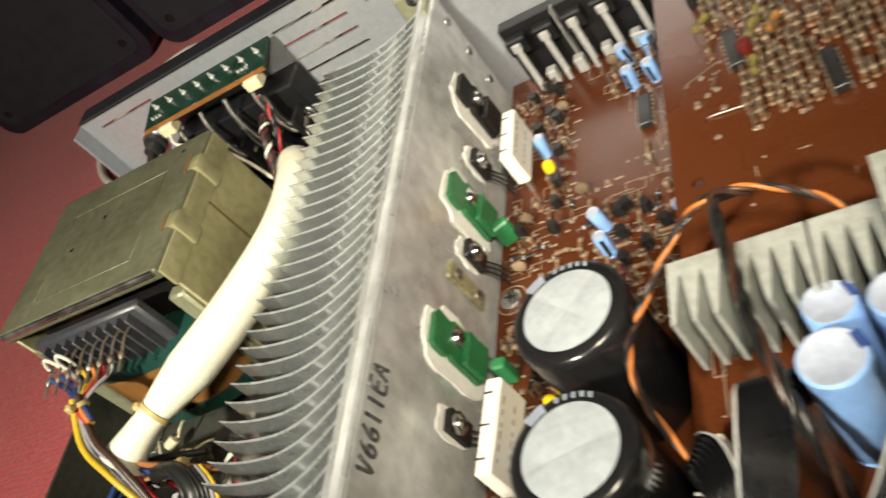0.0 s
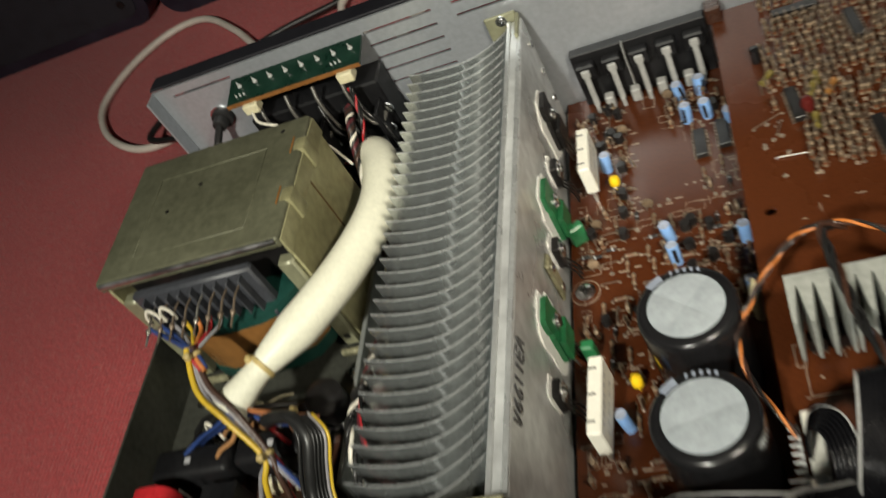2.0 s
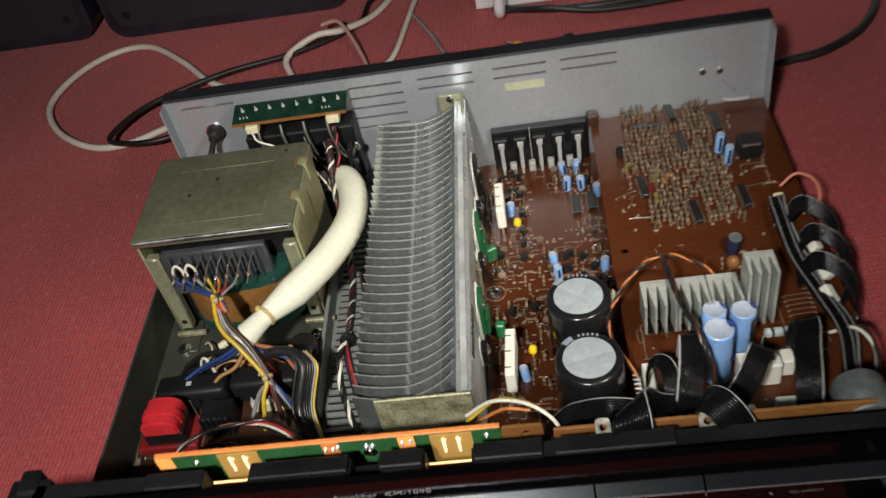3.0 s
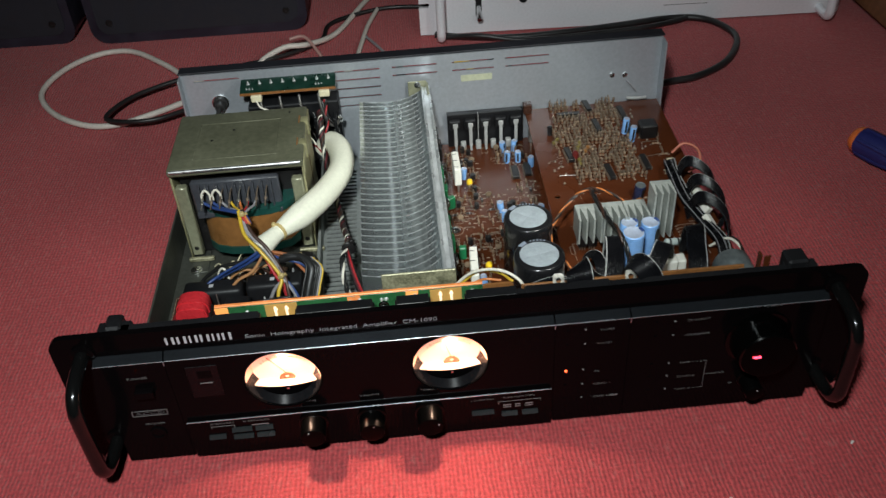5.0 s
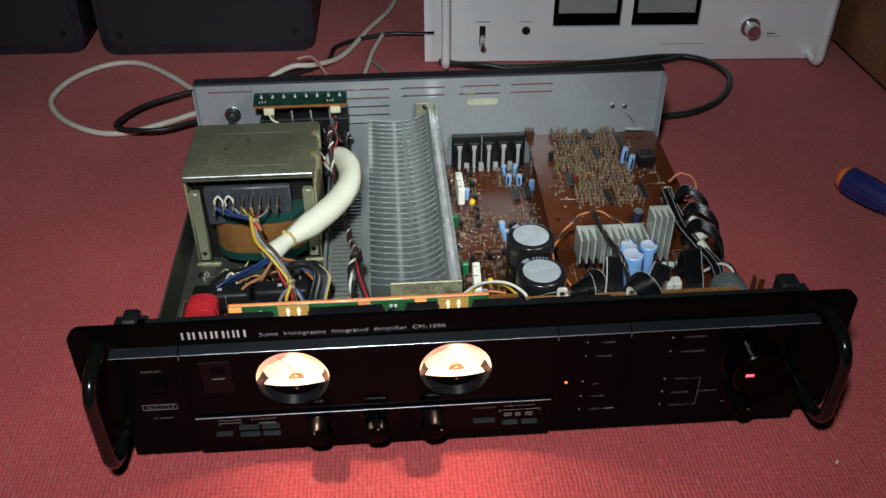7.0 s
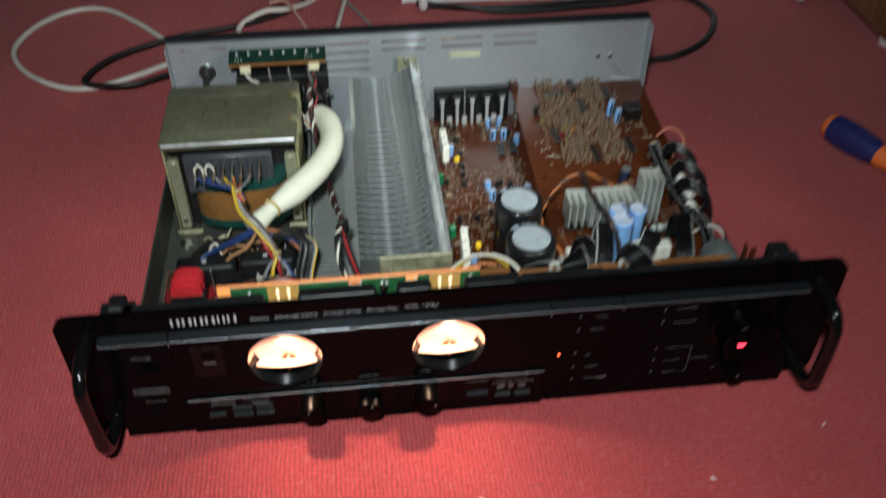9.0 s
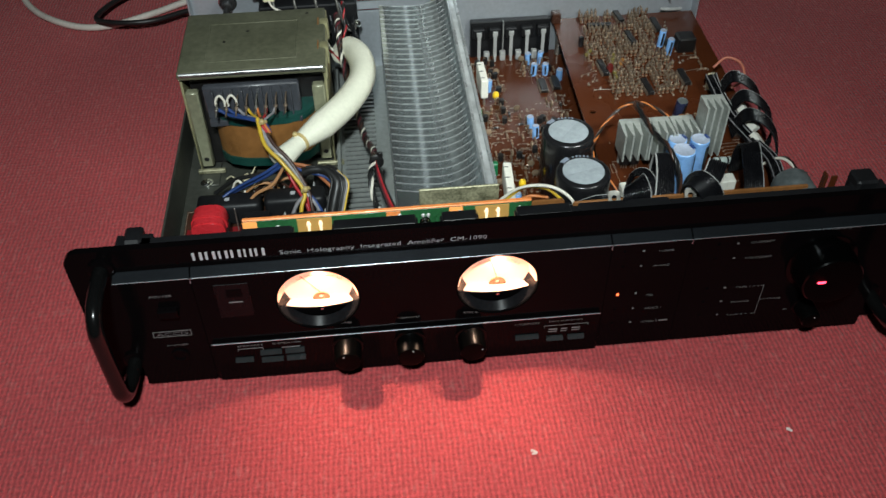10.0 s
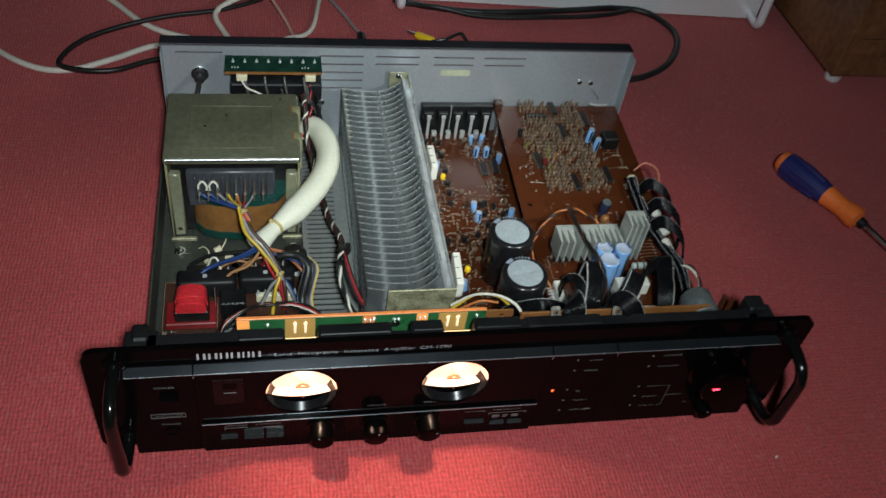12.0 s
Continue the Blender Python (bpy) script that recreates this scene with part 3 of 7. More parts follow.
    cord("wire_end", [(0.1770, 0.322, 0.0640), (0.1800, 0.317, 0.0625), (0.1850, 0.3165, 0.0560)], 0.0006, W_GREY, rp)
    cord("wire_end", [(0.1780, 0.3190, 0.0480), (0.1850, 0.3160, 0.0488), (0.1950, 0.3170, 0.0482)], 0.0015, M_GREYWIRE, rp)
    return rp


rear_panel()


# ---- loudspeaker terminal block and its board on the rear panel
def speaker_terminals():
    bm = bmesh.new()
    box(bm, -0.158, -0.080, 0.3040, 0.3232, 0.042, 0.0780, 0.001)
    box(bm, -0.0885, -0.0800, 0.3060, 0.3228, 0.0300, 0.0425, 0.001)
    tb = part("speaker_terminal_block", bm, M_SATIN, AMP, "black loudspeaker terminal block with bent wire leads", None)
    for k in range(5):
        x = -0.150 + 0.0165 * k
        bm = bmesh.new()
        box(bm, x - 0.0012, x + 0.0012, 0.290, 0.3038, 0.0425, 0.068, 0.0005)
        part("divider", bm, M_SATIN, tb, "", None)
    for k in range(4):
        x = -0.1415 + 0.0165 * k
        cord("bent_lead", [(x - 0.004, 0.3020, 0.0880), (x - 0.003, 0.2975, 0.0800), (x, 0.2945, 0.0680), (x + 0.004, 0.2930, 0.0610), (x + 0.009, 0.2950, 0.0600), (x + 0.010, 0.3010, 0.0620)], 0.0012, W_LEAD, tb, "dull tinned wire lead")
    me = screw_mesh(0.0026)
    for k in range(4):
        put("screw", me, pose(-0.1305 + 0.0165 * k, 0.3000, 0.062, 90, 0, 0), tb)
        put("screw", me, pose(-0.1345 + 0.0165 * k, 0.2990, 0.050, 90, 0, 0), tb)
    for k, (x, y, z) in enumerate(((-0.1380, 0.2940, 0.0520), (-0.1230, 0.2935, 0.0470), (-0.1090, 0.2950, 0.0520), (-0.0960, 0.2930, 0.0470), (-0.0880, 0.2960, 0.0560))):
        cord("black_lead", [(x - 0.006, y + 0.006, z + 0.024), (x - 0.002, y - 0.001, z + 0.012), (x + 0.005, y - 0.004, z + 0.002), (x + 0.010, y - 0.010, z - 0.014)], 0.0014, W_BLACK, tb)
    bm = bmesh.new()
    plate(bm, rect(-0.1615, -0.0805, 0.0, 0.0118), [], lambda a, b, t: (a, 0.3000 + 1.62 * b - 0.17 * t, 0.0925 + 0.30 * b + t), 0, 0.0016)
    bd = part("terminal_board", bm, M_PCBDARK, AMP, "dark green circuit board with soldered pins on the terminal block", None)
    bm = bmesh.new()
    box(bm, -0.1615, -0.0805, 0.2992, 0.2999, 0.0922, 0.0944)
    part("cut_edge", bm, M_PCB2, bd, "tan cut edge of the board", None)
    me2 = pin_mesh(0.0009, 0.0036)
    for k in range(8):
        x = -0.155 + 0.0098 * k
        put("pin", me2, pose(x, 0.3120, 0.0962, 12, 0, 0), bd)
        if k in (0, 6):
            for j in range(3):
                put("pin", me2, pose(x - 0.001 + 0.0025 * j, 0.3050, 0.0950, 12, 0, 0) @ Matrix.Scale(0.5, 4), bd)
    for x in (-0.148, -0.0905):
        bm = bmesh.new()
        box(bm, x - 0.0045, x + 0.0045, 0.2965, 0.3040, 0.0866, 0.0926, 0.0007)
        part("connector", bm, M_IVORY, bd, "cream plug connector")
    return tb


def pin_mesh(r=0.0005, h=0.003):
    bm = bmesh.new()
    lathe(bm, (0, 0, 0), (0, 0, 1), [(0, r * 1.7), (h * 0.3, r * 1.2), (h * 0.6, r * 0.6), (h, r * 0.35)], 8)
    return mesh_of("pin", bm, [M_TIN], 40)


speaker_terminals()


# ---- transformer
def transformer():
    x0, x1, y0, y1, zt = -0.2062, -0.1036, 0.1880, 0.2700, 0.0945
    bm = bmesh.new()
    box(bm, x0, x1, y0, y1, zt - 0.0065, zt, 0.0018, 0, 3)
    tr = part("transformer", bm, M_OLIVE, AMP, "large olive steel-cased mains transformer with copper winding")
    bead = ((x0 + 0.018, x1 - 0.020, y0 + 0.012, y0 + 0.0135), (x0 + 0.018, x1 - 0.020, y1 - 0.018, y1 - 0.0165), (x0 + 0.018, x0 + 0.0192, y0 + 0.0136, y1 - 0.0181), (x1 - 0.0212, x1 - 0.020, y0 + 0.0136, y1 - 0.0181))
    for xa, xb, ya, yb in bead:
        bm = bmesh.new()
        box(bm, xa, xb, ya, yb, zt - 0.0005, zt + 0.0003, 0.00025)
        part("lid_bead", bm, M_OLIVE, tr)
    bm = bmesh.new()
    lathe(bm, (x0 + 0.002, y0 + 0.0010, zt - 0.0022), (1, 0, 0), [(0, 0.0018), (x1 - x0 - 0.004, 0.0018)], 12)
    part("lid_front_edge", bm, M_LIDSHINE, tr, "shiny front edge of the lid, its highlight made in bare metal")
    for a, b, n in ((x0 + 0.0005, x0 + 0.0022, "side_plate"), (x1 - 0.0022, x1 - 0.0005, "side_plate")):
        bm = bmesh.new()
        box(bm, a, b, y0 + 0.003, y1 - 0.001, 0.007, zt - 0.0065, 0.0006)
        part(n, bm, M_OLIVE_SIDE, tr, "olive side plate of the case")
    bm = bmesh.new()
    box(bm, x0 + 0.0025, x1 - 0.0025, y1 - 0.0025, y1 - 0.0008, 0.007, zt - 0.0065, 0.0005)
    part("back_plate", bm, M_OLIVE, tr)
    # punched tabs of the lid on the right and left flank
    for y in (0.2105, 0.2440):
        for x in (x1,):
            bm = bmesh.new()
            box(bm, x - 0.0045, x + 0.0022, y, y + 0.0095, zt - 0.0135, zt + 0.0004, 0.0014, 0, 2)
            part("lid_tab", bm, M_OLIVE_SIDE, tr, "bent-over tab of the lid")
            bm = bmesh.new()
            box(bm, x - 0.0056, x - 0.0047, y - 0.0005, y + 0.0105, zt - 0.0002, zt + 0.0004)
            part("tab_slot", bm, M_COPPER, tr, "rusty slot edge", None)
    for x, y in ((-0.1600, 0.2405), (-0.1760, 0.2270), (-0.117, 0.262)):
        bm = bmesh.new()
        lathe(bm, (x, y, zt - 0.0002), (0, 0, 1), [(0, 0.0013), (0.0003, 0.0012)], 10)
        part("rivet_hole", bm, M_CHIP, tr)
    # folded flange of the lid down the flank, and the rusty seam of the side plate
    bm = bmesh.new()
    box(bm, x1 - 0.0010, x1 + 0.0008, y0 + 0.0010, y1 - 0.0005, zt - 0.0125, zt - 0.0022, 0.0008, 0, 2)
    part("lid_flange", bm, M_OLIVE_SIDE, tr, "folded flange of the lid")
    bm = bmesh.new()
    box(bm, x1 - 0.0008, x1 - 0.0002, 0.2350, 0.2360, 0.009, zt - 0.0126)
    part("rust_seam", bm, mat("rusty_seam", (0.13, 0.075, 0.025), 0.6, 0, 0.3, 200, 600, 0.2), tr, "rust-brown seam", None)
    # steel uprights in front, winding, insulation
    for a, b in ((-0.2036, -0.1945), (-0.1150, -0.1060)):
        bm = bmesh.new()
        box(bm, a, b, 0.1890, 0.1960, 0.012, 0.0775, 0.0012)
        lathe(bm, ((a + b) / 2, 0.1889, 0.0195), (0, -1, 0), [(0, 0.0019), (0.0002, 0.0018)], 12, 1)
        part("upright", bm, [M_OLIVE_PALE, M_CHIP], tr, "pale olive steel upright with a bolt hole")
        bm = bmesh.new()
        box(bm, a - 0.001, b + 0.004, 0.1720, 0.1990, 0.007, 0.0085, 0.0005)
        part("mounting_foot", bm, M_CHASSIS, tr)
        bm = bmesh.new()
        box(bm, a - 0.003, b + 0.008, 0.1850, 0.1880, 0.0086, 0.0120, 0.0005)
        part("foot_strip", bm, M_ZINC_YELLOW, tr, "narrow yellowish strip across the foot", None)
    bm = bmesh.new()
    out = [(-0.1880, 0.1990), (-0.1860, 0.1890), (-0.1790, 0.1810), (-0.1680, 0.1770), (-0.1505, 0.1755), (-0.1330, 0.1770), (-0.1220, 0.1810), (-0.1155, 0.1890), (-0.1140, 0.1990)]
    plate(bm, out + [(-0.114, 0.262), (-0.188, 0.262)], [], FLAT, 0.026, 0.0575)
    part("winding", bm, M_COPPER, tr, "copper-coloured taped winding")
    for z0, z1, n in ((0.0560, 0.0615, 0.0008), (0.0210, 0.0275, 0.0015)):
        bm = bmesh.new()
        plate(bm, [(a, b - n if b < 0.198 else b) for a, b in out] + [(-0.114, 0.262), (-0.188, 0.262)], [], FLAT, z0, z1)
        part("insulation_flange", bm, M_GREENTAPE, tr, "dark green insulating flange")
    bm = bmesh.new()
    box(bm, -0.201, -0.107, 0.200, 0.262, 0.008, 0.083)
    part("core", bm, M_CHIP, tr, "dark laminated core", None)
    # terminal strip with pins
    bm = bmesh.new()
    box(bm, -0.1900, -0.1235, 0.1835, 0.1890, 0.0545, 0.0850, 0.0012)
    ts = part("terminal_strip", bm, M_TERMINAL, tr, "grey plastic terminal strip with tinned pins")
    for k in range(9):
        x = -0.1830 + 0.0067 * k
        bm = bmesh.new()
        box(bm, x - 0.0006, x + 0.0006, 0.1790, 0.1836, 0.0610, 0.0830, 0.0003)
        part("divider", bm, M_TERMINAL, ts)
    bm = bmesh.new()
    box(bm, -0.1885, -0.1235, 0.1790, 0.1836, 0.0550, 0.0596, 0.0004)
    part("shelf", bm, M_TERMINAL, ts)
    for k in range(8):
        x = -0.1797 + 0.0067 * k
        bm = bmesh.new()
        sweep(bm, smooth_path([(x, 0.1835, 0.0775), (x, 0.1760, 0.0785), (x, 0.1690, 0.0770), (x, 0.1610, 0.0755)], 4), 0.0006, 6)
        lathe(bm, (x, 0.1690, 0.0770), (0, -1, -0.15), [(-0.0008, 0.0006), (0.0005, 0.0014), (0.0016, 0.0013), (0.0028, 0.0006)], 8)
        part("terminal_pin", bm, M_COPPERLEAD if k % 4 else M_SOLDER, tr)
    for x in (-0.1775, -0.1695):
        cord("white_jumper", [(x - 0.0028, 0.1735, 0.0755), (x - 0.0029, 0.1740, 0.0800), (x, 0.1745, 0.0835), (x + 0.0029, 0.1740, 0.0800), (x + 0.0030, 0.1735, 0.0755)], 0.0009, W_WHITE, tr, "white jumper loop")
    return tr


transformer()


# ---- main heat sink
def heat_sink():
    bm = bmesh.new()
    box(bm, -0.0080, 0.0000, 0.0640, 0.3180, 0.0090, 0.0770, 0.0006)
    hs = part("heat_sink", bm, M_ALU, AMP, "large aluminium heat sink with curved fins", None)
    for xa, xb in ((-0.0080, -0.0058), (-0.0024, -0.0002)):
        bm = bmesh.new()
        box(bm, xa, xb, 0.0640, 0.3180, 0.0768, 0.0778, 0.0003)
        part("top_ridge", bm, M_FINEDGE, hs, "", None)
    bm = bmesh.new()
    n = 20
    prof = []
    for i in range(n + 1):
        x = -0.0078 - 0.0545 * i / n
        d = x + 0.036
        y = (17.0 * d * d + 130.0 * d * d * d) if d > 0 else 6.0 * d * d
        prof.append((x, y))
    half = 0.00030
    grid = []
    for z in (0.0120, 0.0748, 0.0755):
        k = 0.4 if z == 0.0755 else 1.0
        grid.append([bm.verts.new((x, y + half * (k if i <= n else -k), z)) for i, (x, y) in enumerate(prof + prof[::-1])])
    for a, b in zip(grid, grid[1:]):
        m = len(a)
        for i in range(m):
            bm.faces.new((a[i], a[(i + 1) % m], b[(i + 1) % m], b[i]))
    for g in (grid[0], grid[-1]):
        m = len(g)
        for i in range(n):
            bm.faces.new((g[i], g[i + 1], g[m - 2 - i], g[m - 1 - i])).material_index = 1
    for f in bm.faces:
        if min(v.co.z for v in f.verts) > 0.0740:
            f.material_index = 1
    fin = mesh_of("fin", bm, [M_FIN, M_FINEDGE], 50)
    for k in range(33):
        put("fin", fin, pose(0, 0.0665 + 0.00727 * k, 0), hs)
    # spotted front bracket and rear angle
    bm = bmesh.new()
    box(bm, -0.0492, -0.0002, 0.0610, 0.0627, 0.0090, 0.0815, 0.0005)
    box(bm, -0.0492, -0.0002, 0.0500, 0.0610, 0.0090, 0.0105, 0.0004)
    part("front_bracket", bm, M_ZINC_YELLOW, hs, "spotted yellowish zinc bracket", None)
    bm = bmesh.new()
    box(bm, -0.0190, -0.0025, 0.3185, 0.3205, 0.0120, 0.0820, 0.0006)
    box(bm, -0.0030, -0.0012, 0.3020, 0.3205, 0.0120, 0.0800, 0.0005)
    part("rear_bracket", bm, M_OLIVE_PALE, hs, "pale zinc angle bracket", None)
    me = screw_mesh(0.0021)
    put("screw", me, pose(-0.0105, 0.3180, 0.0790, 90, 0, 0), hs)
    # rivets along the upper edge of the rear panel side
    for y, z in ((0.3105, 0.066), (0.3105, 0.048), (0.3105, 0.030)):
        put("screw", screw_mesh(0.0017), pose(0.0006, y, z, 0, 90, 0), hs)
    power_devices(hs)
    # hand-written marks on the flank
    glyphs = {"A": [[(0, 0), (0.45, 1), (0.95, 0)], [(0.15, 0.4), (0.85, 0.45)]], "E": [[(0.9, 1), (0.1, 0.95), (0.15, 0.05), (0.95, 0)], [(0.1, 0.5), (0.8, 0.52)]], "1": [[(0.3, 1), (0.5, 0)]],
              "6": [[(0.7, 1), (0.2, 0.55), (0.15, 0.15), (0.5, 0), (0.85, 0.2), (0.7, 0.48), (0.2, 0.4)]], "V": [[(0, 1), (0.4, 0), (0.9, 1)]]}
    for k, ch in enumerate("V6611EA"):
        for line in glyphs[ch]:
            bm = bmesh.new()
            sweep(bm, smooth_path([(0.0001, 0.0925 + 0.0052 * k + 0.0040 * u, 0.0676 + 0.0074 * v) for u, v in line], 4), 0.00068, 6)
            part("marker_stroke", bm, M_INK, hs)
    return hs


def blob(bm, cx, cz, w, h, x0, x1, seed):
    rnd = random.Random(seed)
    pts = []
    for k in range(22):
        a = 2 * math.pi * k / 22
        s = 1 + rnd.uniform(-0.12, 0.16)
        ca, sa = math.cos(a), math.sin(a)
        pts.append((cx + w * s * math.copysign(abs(ca) ** 0.6, ca), cz + h * s * math.copysign(abs(sa) ** 0.6, sa)))
    plate(bm, pts, [], SIDE, x0, x1)


def power_devices(hs):
    me = screw_mesh(0.0030)
    for n, (y, z, mt) in enumerate(((0.2815, 0.0400, M_CHIP), (0.2235, 0.0375, M_GREENPAD), (0.1565, 0.0370, M_GREENPAD))):
        bm = bmesh.new()
        blob(bm, y - 0.0024, z - 0.001, 0.0126, 0.0172, -0.0002, 0.0007, n)
        part("thermal_paste", bm, M_PASTE, hs, "squeezed-out white thermal paste", None)
        bm = bmesh.new()
        plate(bm, [(y - 0.0080, z - 0.0150), (y + 0.0068, z - 0.0150), (y + 0.0068, z + 0.0040), (y + 0.0052, z + 0.0060), (y + 0.0060, z + 0.0130), (y + 0.0040, z + 0.0145), (y - 0.0078, z + 0.0145), (y - 0.0088, z + 0.0120), (y - 0.0088, z + 0.0060), (y - 0.0068, z + 0.0042), (y - 0.0080, z + 0.0020)], [], SIDE, 0.0007, 0.0030)
        box(bm, 0.0028, 0.0056, y - 0.0076, y + 0.0062, z - 0.0150, z - 0.0020, 0.0007)
        part("power_transistor", bm, mt, hs, "flat screw-mounted power transistor", None)
        put("screw", me, pose(0.0034, y + 0.0010, z + 0.0015, 0, 90, 0), hs)
        for k in (-1, 0, 1):
            cord("lead", [(0.0035, y + 0.0045 * k, z - 0.014), (0.0042, y + 0.0045 * k, z - 0.020), (0.0050, y + 0.0045 * k, 0.0135)], 0.0005, M_SOLDER, hs)
    # small devices held by screws
    for y, z in ((0.2490, 0.0345), (0.2005, 0.0325), (0.1265, 0.0330)):
        bm = bmesh.new()
        blob(bm, y, z, 0.0055, 0.0085, -0.0002, 0.0006, int(y * 1e4))
        part("thermal_paste", bm, M_PASTE, hs, "", None)
        bm = bmesh.new()
        box(bm, 0.0006, 0.0040, y - 0.0042, y + 0.0042, z - 0.0075, z + 0.0055, 0.0006)
        part("small_transistor", bm, M_CHIP, hs, "", None)
        put("screw", me, pose(0.0042, y, z + 0.001, 0, 90, 0), hs)
        for k in (-1, 0, 1):
            cord("lead", [(0.0022, y + 0.0022 * k, z - 0.007), (0.006, y + 0.0025 * k, z - 0.013), (0.0075, y + 0.0028 * k, 0.0138)], 0.0004, M_CHIP, hs)
    bm = bmesh.new()
    box(bm, 0.0002, 0.0022, 0.1805, 0.1890, 0.0215, 0.0460, 0.0008)
    part("steel_clamp", bm, M_ZINC_YELLOW, hs, "flat steel clamp with two rivets", None)
    for z in (0.0265, 0.0405):
        put("screw", screw_mesh(0.0016), pose(0.0024, 0.1848, z, 0, 90, 0), hs)


heat_sink()


# ---- front panel
def front_panel():
    bm = bmesh.new()
    holes = [disc(cx, cz, 0.0226, 40) for cx, cz in METERS]
    plate(bm, rect(-0.2415, 0.2415, 0.0040, 0.1065, 0.009, 6), holes, FRONT, 0.0, 0.0040)
    fp = part("front_panel", bm, M_BLACK, AMP, "glossy black rack front panel with white lettering", 30)
    # raised fields, set 6 mm proud, with narrow gaps between them
    for n, (x0, x1) in enumerate(((-0.2185, -0.17765), (-0.17735, 0.05275), (0.05305, 0.09825), (0.09855, 0.2185))):
        bm = bmesh.new()
        holes = [disc(cx, cz, 0.0230, 40) for cx, cz in METERS] if n == 1 else []
        plate(bm, rect(x0, x1, 0.0030, 0.0879, 0.0006, 2), holes, FRONT, -0.0060, -0.0002)
        part("raised_field", bm, M_BLACK, fp, "", 30)
        bm = bmesh.new()
        plate(bm, [(-0.0060, 0.0880), (-0.0001, 0.0880), (-0.0001, 0.0911), (-0.0006, 0.0911)], [], SIDE, x0 + 0.0003, x1 - 0.0003)
        part("ledge_trim", bm, M_LEDGE, fp, "sloping satin trim along the upper ledge", None)
        # highlight of the ledge's lower edge, added as a strip
        bm = bmesh.new()
        box(bm, x0 + 0.0003, x1 - 0.0003, -0.0064, -0.0058, 0.0879, 0.0883, 0.0001)
        part("ledge_line", bm, M_TRIMLINE, fp, "highlight under the ledge, added as a thin bright strip", None)
    # glints where the fields meet, added as small bright strips
    for x in (-0.1775, 0.0529, 0.0984):
        bm = bmesh.new()
        box(bm, x - 0.00022, x + 0.00022, -0.0064, -0.0058, 0.0845, 0.0879, 0.0001)
        part("seam_glint", bm, M_TRIMLINE, fp, "glint at a field's seam, added as a bright strip", None)
    # lower strip of the middle field and its bright upper edge
    bm = bmesh.new()
    box(bm, -0.1755, 0.0515, -0.0082, -0.0059, 0.0035, 0.0350, 0.0003)
    part("lower_strip", bm, M_BLACK, fp, "", None)
    bm = bmesh.new()
    box(bm, -0.1755, 0.0515, -0.0086, -0.0078, 0.0350, 0.0357, 0.0002)
    part("trim_line", bm, M_TRIMLINE, fp, "thin bright trim line", None)
    return fp


METERS = ((-0.1115, 0.0640), (-0.0105, 0.0646))


def meter(cx, cz):
    def cone(rows, a0, a1, seg, dip=0.0):
        """Rings of radius r at depth y; dip draws the deeper rings in towards the lowest point."""
        bm = bmesh.new()
        last = None
        for y, r in rows:
            now = []
            for k in range(seg + 1):
                g = radians(a0 + (a1 - a0) * k / seg)
                q = r - dip * max(0.0, y + 0.0055) * max(0.0, -math.sin(g))
                now.append(bm.verts.new((cx + q * math.cos(g), y, cz + q * math.sin(g))))
            if last:
                for k in range(seg):
                    bm.faces.new((last[k], last[k + 1], now[k + 1], now[k]))
            last = now
        bmesh.ops.remove_doubles(bm, verts=bm.verts, dist=1e-6)
        return bm

    mt = part("meter", cone([(-0.0058, 0.0238), (-0.0066, 0.0235), (-0.0066, 0.0228), (-0.0056, 0.0225), (-0.0020, 0.0228), (-0.0020, 0.0238), (-0.0058, 0.0238)], 0, 360, 48), M_BOWL, AMP, "round recessed power meter with a glowing warm dial")
    part("upper_wall", cone([(-0.0055, 0.0225), (-0.0010, 0.0209), (0.0036, 0.0192), (0.0040, 0.0194), (-0.0045, 0.0232)], -3, 183, 32), M_WALLGLOW, mt, "upper wall of the meter bowl, its lamp light given as glow", 60)
    part("bowl", cone([(-0.0055, 0.0225), (-0.0010, 0.0209), (0.0034, 0.0193), (0.0040, 0.0195), (-0.0045, 0.0232)], 183.5, 356.5, 32, 0.33), M_CUP, mt, "satin black lower wall of the meter bowl", 60)
    # lit dial above, dark cover below
    zb = cz - 0.0082
    bm = bmesh.new()
    plate(bm, disc(cx, cz, 0.0198, 40), [], FRONT, 0.0036, 0.0043)
    part("dial", bm, M_DIAL, mt, "warm white back-lit dial", None)
    bm = bmesh.new()
    a = math.degrees(math.asin((zb - cz) / 0.0186))
    plate(bm, disc(cx, cz, 0.0186, 28, 180 - a, 360 + a), [], FRONT, -0.0012, 0.0004)
    part("dial_cover", bm, M_BOWL, mt, "black lower cover of the dial", None)
    bm = bmesh.new()
    plate(bm, [(cx - 0.0188, 0.0034)] + [(cx + 0.00235 * k, -0.0014 - 0.0026 * (1 - (k / 8) ** 2)) for k in range(-8, 9)] + [(cx + 0.0188, 0.0034)], [], FLAT, zb, zb + 0.0006)
    part("cover_lip", bm, M_LIP, mt, "upper lip of the dial cover, glowing for the dial's light", None)
    bm = bmesh.new()
    lathe(bm, (cx + 0.0010, -0.0012, zb - 0.0040), (0, -1, 0), [(0, 0.0011), (0.0010, 0.0010), (0.0013, 0.0004)], 10)
    part("zero_screw", bm, M_CHROME, mt)
    # pivot cover, pointer, scale arc
    bm = bmesh.new()
    plate(bm, disc(cx + 0.0012, zb + 0.0007, 0.0050, 18, 0, 180), [disc(cx + 0.0012, zb + 0.0028, 0.0013, 12)], FRONT, 0.0014, 0.0022)
    part("pivot_cover", bm, M_PIVOT, mt, "amber translucent pivot cover", None)
    bm = bmesh.new()
